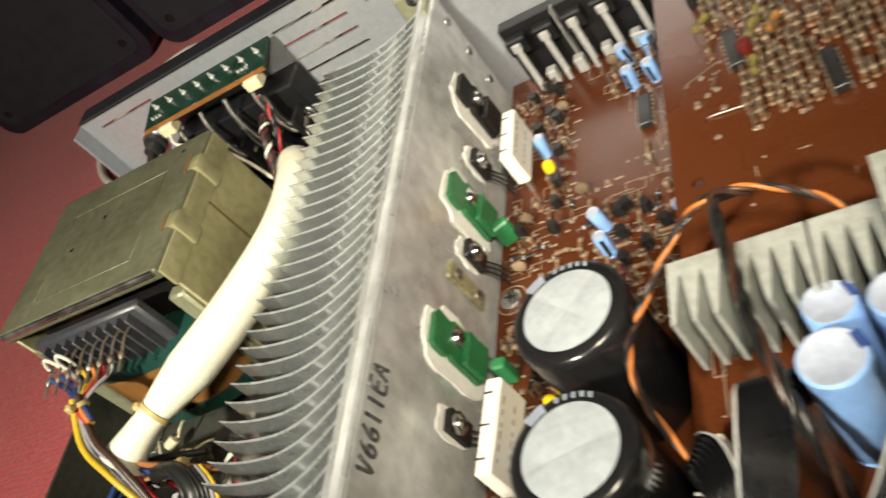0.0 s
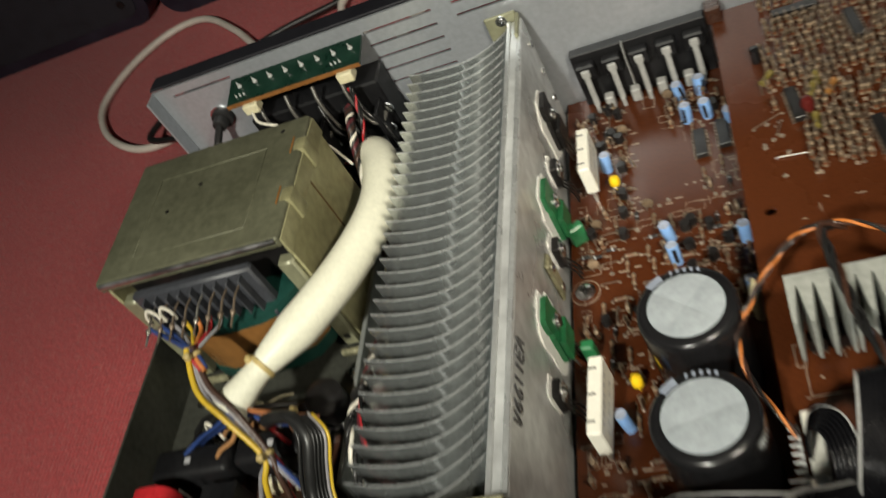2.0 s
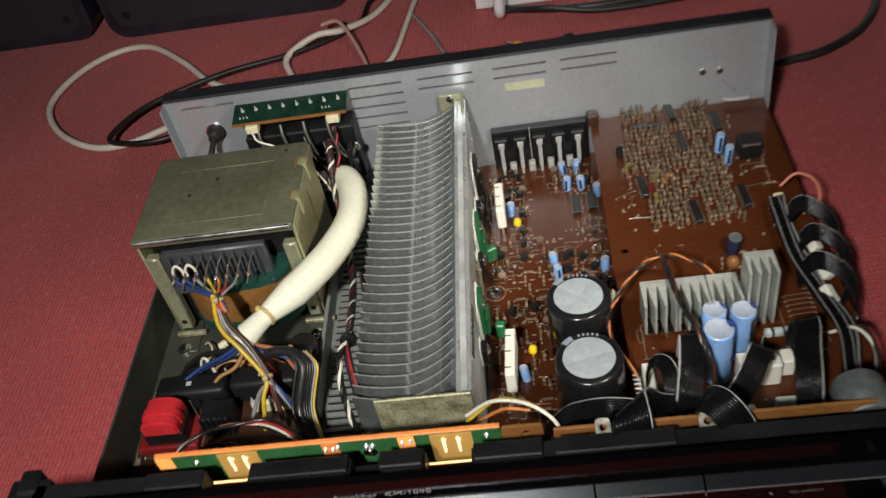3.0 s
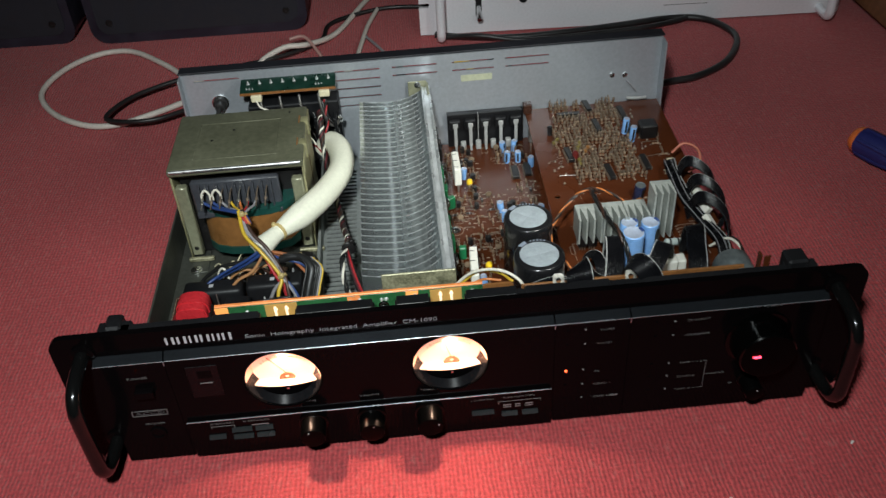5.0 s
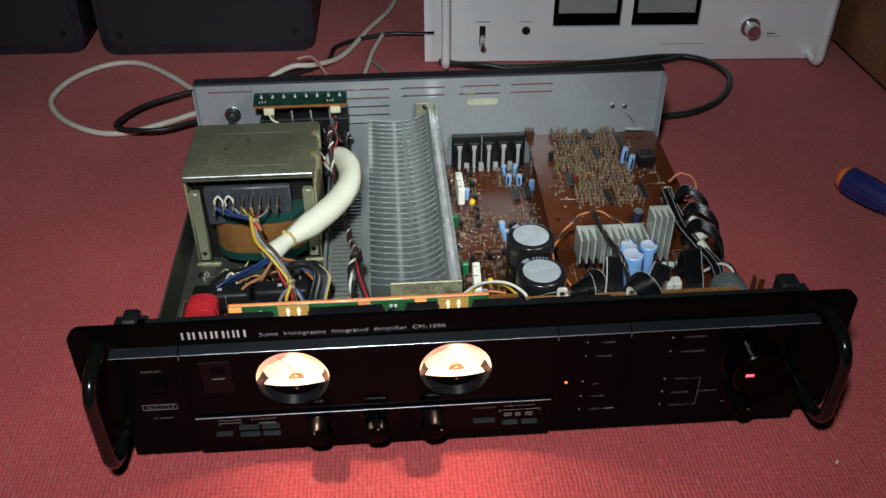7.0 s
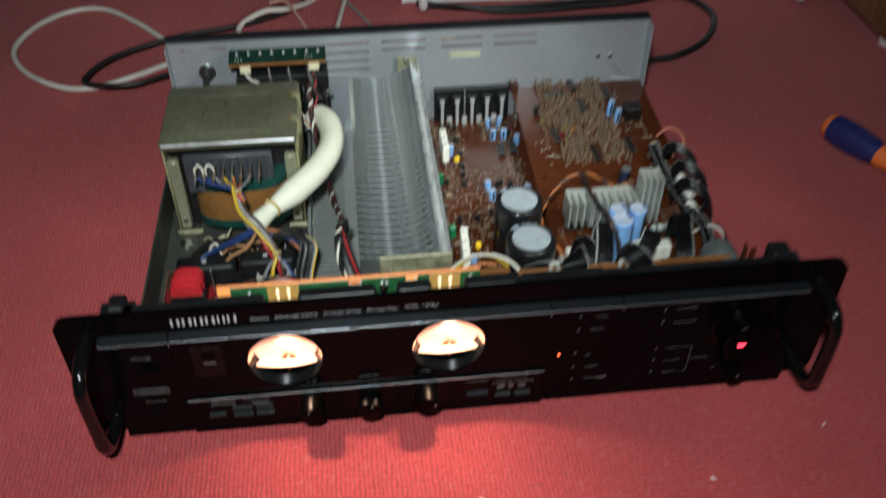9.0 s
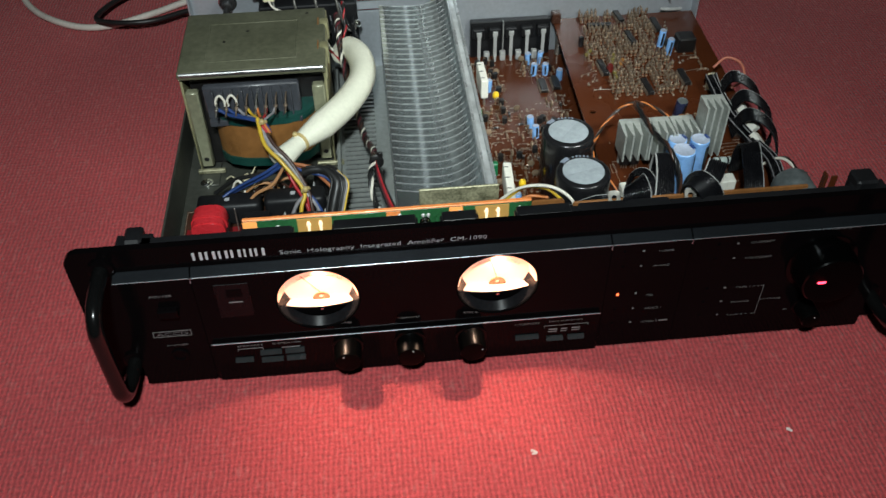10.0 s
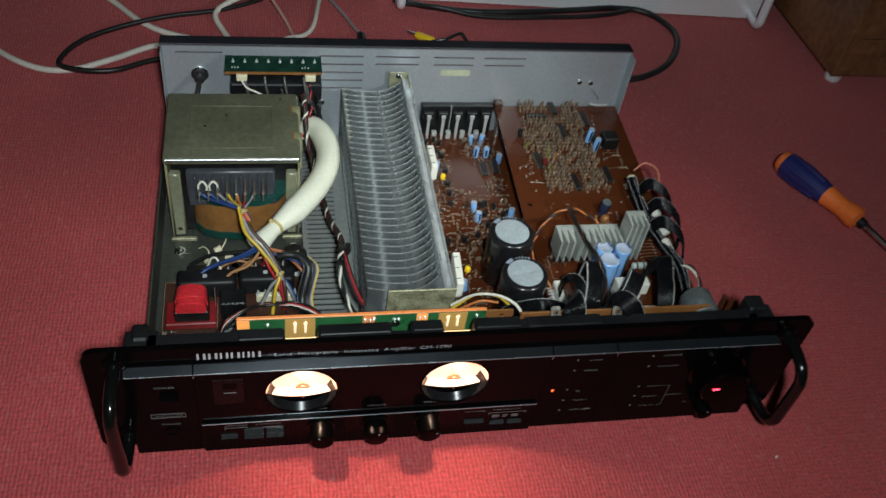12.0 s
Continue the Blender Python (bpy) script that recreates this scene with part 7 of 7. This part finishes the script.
    for k in range(3):
        cord("loose_wire", [(0.1880 + 0.003 * k, 0.1080, 0.0420), (0.1960 + 0.002 * k, 0.0980, 0.0560), (0.2000, 0.0820 - 0.002 * k, 0.0580), (0.1960, 0.0640, 0.0520)], 0.0010, (W_WHITE, W_BROWN, W_BLACK)[k], AMP)


ribbons()


# ---- mains input section, front left
def mains_section():
    bm = bmesh.new()
    box(bm, -0.2090, -0.1080, 0.0380, 0.1370, 0.0125, 0.0140)
    mb = part("mains_board", bm, M_PCBMAINS, AMP, "brown mains input board", None)
    bm = bmesh.new()
    # taped bobbin: rounded over the top, in three overlapping turns
    for k, (ya, yb, o) in enumerate(((0.0900, 0.0966, 0.0), (0.0958, 0.1026, 0.0007), (0.1018, 0.1085, 0.0))):
        hump = [(-0.1972 - o, 0.0305), (-0.1753 + o, 0.0305)] + [(-0.18625 + (0.01095 + o) * math.copysign(abs(math.cos(radians(g))) ** 0.75, math.cos(radians(g))), 0.0335 + (0.0092 + o) * abs(math.sin(radians(g))) ** 0.7) for g in range(0, 181, 12)]
        plate(bm, hump, [], FRONT, ya, yb)
    bmesh.ops.bevel(bm, geom=[e for e in bm.edges if e.is_manifold and e.calc_face_angle() > 1.2], offset=0.0010, segments=2, affect="EDGES")
    part("line_filter_coil", bm, M_RED, mb, "glossy red tape-wound line filter coil", 50)
    bm = bmesh.new()
    box(bm, -0.1985, -0.1740, 0.0908, 0.1070, 0.0205, 0.0310, 0.0006)
    part("coil_core", bm, M_CHIP, mb, "dark ferrite core", None)
    bm = bmesh.new()
    box(bm, -0.2055, -0.1690, 0.0890, 0.1110, 0.0140, 0.0204, 0.0008)
    part("coil_base", bm, M_DARKRED, mb, "dark red coil base", None)
    for x0, x1, y0, y1, z1 in ((-0.1984, -0.1546, 0.1180, 0.1340, 0.0320), (-0.1527, -0.1106, 0.1200, 0.1360, 0.0320)):
        bm = bmesh.new()
        box(bm, x0, x1, y0, y1, 0.0140, z1, 0.0035, 0, 3)
        part("fuse_holder", bm, M_SATIN, mb, "black fuse holder block")
        bm = bmesh.new()
        xm = (x0 + x1) / 2 - 0.001
        box(bm, xm - 0.0016, xm + 0.0016, y0 + 0.006, y0 + 0.0092, z1 - 0.0002, z1 + 0.0002)
        part("fuse_mark", bm, M_PRINT, mb, "", None)
    bm = bmesh.new()
    box(bm, -0.1660, -0.1475, 0.0980, 0.1130, 0.0140, 0.0310, 0.0010)
    ts = part("terminal_socket", bm, M_SATIN, mb, "ribbed black terminal socket", None)
    for k in range(6):
        bm = bmesh.new()
        box(bm, -0.1658 + 0.0033 * k, -0.1642 + 0.0033 * k, 0.0966, 0.0981, 0.0160, 0.0322, 0.0003)
        part("rib", bm, M_SATIN, ts, "", None)
    bm = bmesh.new()
    box(bm, -0.1702, -0.1694, 0.1060, 0.1068, 0.0140, 0.0400, 0.0002)
    part("tinned_post", bm, M_SOLDER, mb, "bare tinned wire post", None)
    t = 0.0003
    silk = [(-0.2085, -0.2085 + t, 0.085, 0.136), (-0.2085, -0.199, 0.1357, 0.136), (-0.2085, -0.2050, 0.083, 0.088), (-0.169, -0.169 + t, 0.088, 0.115)]
    marks("silkscreen", silk, 0.0140, mb)
    bm = bmesh.new()
    box(bm, -0.1400, -0.1090, 0.1125, 0.1165, 0.0140, 0.0220, 0.0006)
    part("pin_header", bm, M_IVORY, mb, "cream pin header", None)
    for k in range(6):
        put("pin", bpy.data.meshes["pin"], pose(-0.1385 + 0.0055 * k, 0.1145, 0.0218) @ Matrix.Scale(1.3, 4), mb)
    for k in range(5):
        put("pin", bpy.data.meshes["pin"], pose(-0.1250 + 0.0045 * k, 0.1480, 0.0072, 12, 8, 0) @ Matrix.Scale(2.4, 4), mb)
    rnd = random.Random(5)
    for k in range(34):
        x, y = rnd.uniform(-0.205, -0.112), rnd.uniform(0.045, 0.134)
        if -0.2 < x < -0.125 and 0.080 < y < 0.138:
            continue
        me, nm = rnd.choice(((R_FLAT, "resistor"), (DIODE, "diode"), (EYE, "test_pin"), (JUMP, "jumper_wire"), (DISC, "disc_capacitor")))
        put(nm, me, pose(x, y, 0.0140, 0, 0, rnd.choice((0, 90))), mb)
    # dark toroid behind the board edge and the bobbin by the sleeve
    bm = bmesh.new()
    lathe(bm, (-0.1120, 0.1500, 0.0160), (0.2, -0.2, 1), [(0, 0.006), (0.002, 0.009), (0.016, 0.009), (0.018, 0.006)], 26)
    part("choke", bm, M_CHIP, AMP, "dark wound choke")
    ribbon("ribbon_cable", [(-0.1560, 0.0640, 0.0200), (-0.1480, 0.0620, 0.0380), (-0.1360, 0.0610, 0.0440), (-0.1220, 0.0620, 0.0400), (-0.1120, 0.0640, 0.0240)], ((0, 1, 0), (0, 1, 0)), 12, AMP)
    for mt, o in ((W_RED, 0.0), (W_BLACK, 0.0022), (W_WHITE, -0.0016), (W_BLACK, -0.0030)):
        cord("front_lead", [(-0.1640, 0.0540 + o, 0.0500), (-0.1591, 0.0596 + o, 0.0580), (-0.1456, 0.0679 + o, 0.0600 - o), (-0.1301, 0.0712 - o, 0.0600 + o), (-0.1115, 0.0703 + o, 0.0600), (-0.0964, 0.0613 + o, 0.0590), (-0.0880, 0.0520, 0.0500)], 0.0009, mt, AMP)
    twist("mains_wire", [(-0.1900, 0.0480, 0.0300), (-0.1700, 0.0560, 0.0420), (-0.1500, 0.0700, 0.0430), (-0.1250, 0.0730, 0.0360)], 0.0011, [W_GREY, W_BLACK], AMP, "grey and black twisted wires", 5)


mains_section()


# ---------------------------------------------------------------- things round the amplifier
def rounded_block(name, w, d, h, r, mt, parent, label=""):
    bm = bmesh.new()
    plate(bm, rect(-w / 2, w / 2, 0, h, r, 6), [], FRONT, 0, d)
    return part(name, bm, mt, parent, label, 30)


def loudspeaker(x, y, rz, w):
    sp = thing("loudspeaker", pose(x, y, 0, 0, 0, rz), "black plastic loudspeaker cabinet with rounded corners standing on the carpet", "loudspeaker", "loudspeakers behind the amplifier")
    rounded_block("cabinet", w, 0.24, 0.40, 0.020, M_SPEAKER, sp)
    bm = bmesh.new()
    plate(bm, rect(-w / 2 + 0.010, w / 2 - 0.010, 0.012, 0.388, 0.014, 6), [], FRONT, -0.0012, 0.0004)
    part("grille", bm, mat("dark_grille_cloth", (0.013, 0.012, 0.018), 0.8, 0, 0.3, 60, 900, 0.5), sp, "dark cloth grille", 30)
    bm = bmesh.new()
    lathe(bm, (0, 0, 0), (0, 0, 1), [(0, 0.0042), (0.0008, 0.0040), (0.0009, 0.0030), (0.0002, 0.0026), (0.0002, 0.0002)], 18)
    me = mesh_of("corner_fixing", bm, [M_CHIP], 40)
    for sx in (-1, 1):
        for z in (0.026, 0.374):
            put("corner_fixing", me, pose(sx * (w / 2 - 0.024), -0.0012, z, 90, 0, 0), sp)
    return sp


def silver_deck():
    d = thing("silver_amplifier", pose(0.0035, 0.5800, 0.0, 0, 0, -3.1), "silver rack amplifier with two meter windows standing on the carpet", "amplifier")
    bm = bmesh.new()
    holes = [rect(0.1500, 0.2290, 0.0440, 0.0900), rect(0.2420, 0.3210, 0.0440, 0.0900)]
    outer = [(0, 0.002), (0.4820, 0.002), (0.4820, 0.1500), (0, 0.1500), (0, 0.0400), (0.011, 0.0400), (0.012, 0.0375), (0.011, 0.0350), (0, 0.0350)]
    plate(bm, outer, holes, FRONT, 0, 0.004)
    part("front_panel", bm, M_SILVERFACE, d, "brushed silver front panel with rack slots", None)
    bm = bmesh.new()
    box(bm, 0.030, 0.452, 0.0042, 0.330, 0.010, 0.142, 0.002)
    part("case", bm, M_SHELL, d, "black steel case", None)
    for x0 in (0.1500, 0.2420):
        bm = bmesh.new()
        box(bm, x0 + 0.001, x0 + 0.078, 0.0022, 0.0041, 0.045, 0.089)
        part("meter_window", bm, M_BLACK, d, "dark meter window", None)
        bm = bmesh.new()
        box(bm, x0 + 0.006, x0 + 0.073, 0.0014, 0.0022, 0.060, 0.088)
        part("meter_scale", bm, mat("grey_scale_plate", (0.28, 0.28, 0.28), 0.5), d, "grey unlit meter scale", None)
    bm = bmesh.new()
    box(bm, 0.0645, 0.0715, -0.0004, 0.002, 0.022, 0.046, 0.0003)
    part("switch_slot", bm, M_SATIN, d, "", None)
    bm = bmesh.new()
    lathe(bm, (0.068, 0.0, 0.034), (0, -0.9, -0.45), [(0, 0.0022), (0.018, 0.0034), (0.020, 0.0028), (0.0205, 0.0005)], 16)
    part("toggle_lever", bm, M_CHROME, d, "chrome toggle lever")
    bm = bmesh.new()
    lathe(bm, (0.1190, 0.0, 0.0400), (0, -1, 0), [(0, 0.0050), (0.0015, 0.0048), (0.0016, 0.0034), (0.0004, 0.0030), (0.0003, 0.0003)], 20)
    part("headphone_socket", bm, M_SATIN, d)
    bm = bmesh.new()
    lathe(bm, (0.3830, 0.0, 0.0420), (0, -1, 0), [(0, 0.0115), (0.0010, 0.0115), (0.0012, 0.0085), (0.016, 0.0078), (0.017, 0.0070), (0.0168, 0.0003)], 30)
    part("knob", bm, M_CHROME, d, "polished metal knob")
    for mark in ((0.404, 0.414, 0.0330, 0.0345), (0.404, 0.420, 0.0300, 0.0308), (0.280, 0.330, 0.0215, 0.0221), (0.060, 0.076, 0.0505, 0.0515), (0.112, 0.126, 0.0505, 0.0512)):
        bars("legend", [mark], 0.0, M_INK, d)
    for x in (0.0240, 0.4600):
        bm = bmesh.new()
        sweep(bm, smooth_path([(x, 0.0, 0.0085), (x, -0.022, 0.0085), (x, -0.030, 0.014), (x, -0.031, 0.03), (x, -0.031, 0.12), (x, -0.030, 0.136), (x, -0.022, 0.1415), (x, 0.0, 0.1415)], 5), 0.0050, 14)
        part("rack_handle", bm, M_SILVERFACE, d, "silver rack handle", 60)
    for x in (0.06, 0.42):
        for y in (0.03, 0.30):
            bm = bmesh.new()
            lathe(bm, (x, y, 0), (0, 0, 1), [(0, 0.011), (0.0105, 0.012)], 18)
            part("foot", bm, M_RUBBER, d)


def wooden_cabinet():
    c = thing("wooden_cabinet", pose(0.5080, 0.4210, 0, 0, 0, 0.5), "brown walnut cabinet on small white feet on red carpet", "cabinet")
    bm = bmesh.new()
    box(bm, 0, 0.016, 0.0, 0.50, 0.010, 0.60, 0.001)
    part("side_panel", bm, M_WOOD, c, "dark walnut side panel", None)
    bm = bmesh.new()
    box(bm, 0.60, 0.616, 0.0, 0.50, 0.010, 0.60, 0.001)
    part("side_panel", bm, M_WOOD, c, "", None)
    for z0, z1 in ((0.010, 0.058), (0.0595, 0.30), (0.3015, 0.60)):
        bm = bmesh.new()
        box(bm, 0.0165, 0.5995, 0.002, 0.018, z0, z1, 0.001)
        part("front_board", bm, M_WOOD, c, "walnut front board", None)
    bm = bmesh.new()
    box(bm, 0, 0.616, 0.0, 0.50, 0.6005, 0.616, 0.001)
    part("top", bm, M_WOOD, c, "", None)
    for x in (0.012, 0.60):
        for y in (0.012, 0.48):
            bm = bmesh.new()
            lathe(bm, (x, y, 0), (0, 0, 1), [(0, 0.0085), (0.003, 0.0095), (0.0102, 0.0095)], 18)
            part("foot", bm, M_FOOT, c, "small white plastic foot")


def screwdriver():
    a, b = Vector((0.3770, 0.2760, 0.0)), Vector((0.4200, 0.1835, 0.0))
    d = (b - a).normalized()
    ang = math.degrees(math.atan2(d.y, d.x))
    s = thing("screwdriver", pose(a.x, a.y, 0.0135, 0, 0, ang), "screwdriver with dark blue and orange grip lying on carpet", "screwdriver")
    bm = bmesh.new()
    lathe(bm, (0, 0, 0), (1, 0, 0), [(0, 0.0060), (0.0015, 0.0092), (0.005, 0.0118), (0.009, 0.0126)], 20)
    part("end_cap", bm, M_HANDLE_ORANGE, s, "orange end cap")
    bm = bmesh.new()
    prof = [(0.009, 0.0126), (0.016, 0.0134), (0.035, 0.0130), (0.050, 0.0112), (0.060, 0.0106)]
    lathe(bm, (0, 0, 0), (1, 0, 0), prof, 20)
    gr = part("grip", bm, M_HANDLE_BLUE, s, "dark blue fluted grip")
    for k in range(6):
        g = 2 * math.pi * (k + 0.5) / 6
        bm = bmesh.new()
        sweep(bm, [(0.012, 0.0122 * math.cos(g), 0.0122 * math.sin(g)), (0.030, 0.0126 * math.cos(g), 0.0126 * math.sin(g)), (0.052, 0.0104 * math.cos(g), 0.0104 * math.sin(g))], 0.0022, 6)
        part("ridge", bm, M_HANDLE_BLUE, gr)
    bm = bmesh.new()
    lathe(bm, (0, 0, 0), (1, 0, 0), [(0.060, 0.0108), (0.068, 0.0098), (0.082, 0.0095), (0.092, 0.0112), (0.0975, 0.0108), (0.1000, 0.0060)], 20)
    part("neck", bm, M_HANDLE_ORANGE, s, "orange neck of the grip")
    bm = bmesh.new()
    lathe(bm, (0, 0, 0), (1, 0, 0), [(0.0995, 0.0050), (0.106, 0.0045), (0.107, 0.0030)], 14)
    part("collar", bm, M_SATIN, s)
    bm = bmesh.new()
    lathe(bm, (0.1065, 0, 0), (0.9925, 0, -0.122), [(0, 0.0030), (0.085, 0.0030), (0.094, 0.0022), (0.095, 0.0008)], 14)
    part("shaft", bm, M_CHROME, s, "bright steel shaft")


def floor_cables():
    def lone(name, pts, r, mt, label, cat="cable"):
        bm = bmesh.new()
        sweep(bm, smooth_path(pts, 8), r, 10)
        return tagged(part(name, bm, mt, None, "", 60), label, cat)

    lone("white_cable", [(-0.150, 0.480, 0.004), (-0.205, 0.486, 0.004), (-0.2490, 0.5090, 0.004), (-0.2890, 0.5560, 0.004), (-0.3330, 0.5960, 0.004), (-0.3720, 0.5940, 0.004), (-0.4030, 0.5600, 0.004), (-0.4130, 0.5100, 0.004), (-0.3900, 0.4640, 0.004),
                         (-0.3500, 0.4320, 0.004), (-0.3150, 0.4270, 0.004), (-0.2770, 0.4460, 0.004), (-0.2330, 0.4720, 0.004), (-0.1900, 0.4600, 0.004), (-0.1500, 0.4250, 0.004), (-0.14, 0.38, 0.004)],
         0.0031, M_CABLE_WHITE, "dusty white cable lying in a loop on the carpet")
    lone("mains_cable", [(-0.150, 0.400, 0.005), (-0.190, 0.430, 0.008), (-0.2295, 0.4359, 0.012), (-0.2728, 0.4131, 0.014), (-0.3100, 0.4140, 0.015), (-0.3230, 0.4300, 0.014), (-0.3000, 0.4735, 0.012), (-0.2366, 0.5105, 0.012), (-0.1676, 0.5380, 0.008),
                        (-0.1150, 0.580, 0.004), (-0.10, 0.63, 0.004), (-0.04, 0.66, 0.004), (0.02, 0.655, 0.004)], 0.0025, M_RUBBER, "thin black mains cord looping over the white cable")
    lone("white_cable", [(-0.020, 0.800, 0.004), (-0.0350, 0.740, 0.004), (-0.0620, 0.680, 0.004), (-0.0950, 0.600, 0.004), (-0.125, 0.560, 0.012), (-0.152, 0.552, 0.014), (-0.178, 0.530, 0.008), (-0.170, 0.50, 0.004), (-0.15, 0.46, 0.004)],
         0.0031, M_CABLE_WHITE, "dusty white cable running back between the loudspeakers")
    lone("white_cable", [(-0.045, 0.66, 0.004), (-0.0576, 0.6132, 0.004), (-0.0652, 0.5680, 0.004), (-0.0744, 0.5155, 0.004), (-0.0860, 0.4950, 0.004), (-0.1089, 0.4848, 0.004), (-0.125, 0.45, 0.004)], 0.0026, M_CABLE_WHITE, "white cable end behind the amplifier")
    lone("red_and_white_wire", [(-0.1450, 0.5600, 0.020), (-0.1300, 0.5600, 0.022), (-0.1200, 0.5480, 0.018), (-0.1050, 0.5150, 0.010), (-0.0960, 0.4870, 0.004), (-0.09, 0.45, 0.004)], 0.0018, mat("pinkish_wire", (0.45, 0.25, 0.22), 0.5), "thin pinkish wire with a twisted end", "wire")
    lone("signal_lead", [(-0.060, 0.585, 0.004), (-0.0420, 0.545, 0.004), (-0.0300, 0.510, 0.005), (-0.0236, 0.490, 0.006), (-0.0230, 0.460, 0.006)], 0.0016, W_GREY, "thin grey signal lead with a black plug")
    bm = bmesh.new()
    lathe(bm, (-0.0245, 0.497, 0.006), (0.05, -1, 0), [(0, 0.002), (0.002, 0.0045), (0.018, 0.0052), (0.020, 0.0035), (0.028, 0.0030)], 16)
    tagged(part("black_plug", bm, M_RUBBER, None), "black moulded plug at the end of a grey lead", "plug")
    pl = thing("yellow_plug", pose(0.0360, 0.4960, 0.0075, 0, 0, -38), "yellow phono plug on a short black lead", "plug")
    bm = bmesh.new()
    lathe(bm, (0, 0, 0), (1, 0, 0), [(0, 0.0025), (0.002, 0.0042), (0.020, 0.0048), (0.022, 0.0048), (0.0225, 0.003)], 16)
    part("shell", bm, M_YELLOW, pl, "yellow plastic shell")
    bm = bmesh.new()
    lathe(bm, (-0.010, 0, 0), (1, 0, 0), [(0, 0.0008), (0.002, 0.0016), (0.0102, 0.0016)], 10)
    part("tip", bm, M_CHROME, pl)
    bm = bmesh.new()
    sweep(bm, smooth_path([(0.022, 0, 0), (0.034, 0.010, 0.004), (0.040, 0.028, 0.004), (0.046, 0.030, 0.0), (0.056, 0.024, -0.004), (0.075, 0.005, -0.0045)], 6), 0.0018, 8)
    part("lead", bm, W_BLACK, pl)
    lone("mains_cable", [(0.1950, 0.395, 0.005), (0.2452, 0.4150, 0.006), (0.2800, 0.4230, 0.006), (0.3180, 0.4480, 0.006), (0.3440, 0.4880, 0.006), (0.3480, 0.5200, 0.006), (0.3300, 0.5530, 0.006), (0.2950, 0.5640, 0.006), (0.2300, 0.5560, 0.006), (0.1700, 0.5500, 0.006), (0.1100, 0.5480, 0.006), (0.06, 0.556, 0.006), (0.02, 0.570, 0.006)],
         0.0036, M_RUBBER, "thick black mains cord curving across the carpet")
    lone("mains_cable", [(0.36, 0.585, 0.006), (0.2800, 0.5500, 0.006), (0.2000, 0.5400, 0.006), (0.12, 0.5380, 0.006), (0.07, 0.545, 0.012), (0.03, 0.562, 0.006)], 0.0030, M_RUBBER, "second black cord lying beside the first")


def lint():
    rnd = random.Random(11)
    for x, y in ((0.1481, -0.0768), (0.0025, -0.0777), (0.235, -0.045)):
        bm = bmesh.new()
        pts = [(0.0022 * rnd.uniform(-1, 1), 0.0022 * rnd.uniform(-1, 1), 0.0012 + 0.0006 * rnd.random()) for _ in range(4)]
        sweep(bm, smooth_path(pts, 4), 0.0007, 6)
        ob = tagged(part("lint_scrap", bm, M_LINT, None), "tiny pale scrap of lint on the carpet", "lint", "lint on the carpet")
        ob.matrix_basis = pose(x, y, 0)


loudspeaker(-0.2560, 0.6290, -1.0, 0.256)
loudspeaker(-0.5200, 0.6430, -1.0, 0.230)
silver_deck()
wooden_cabinet()
screwdriver()
floor_cables()
lint()
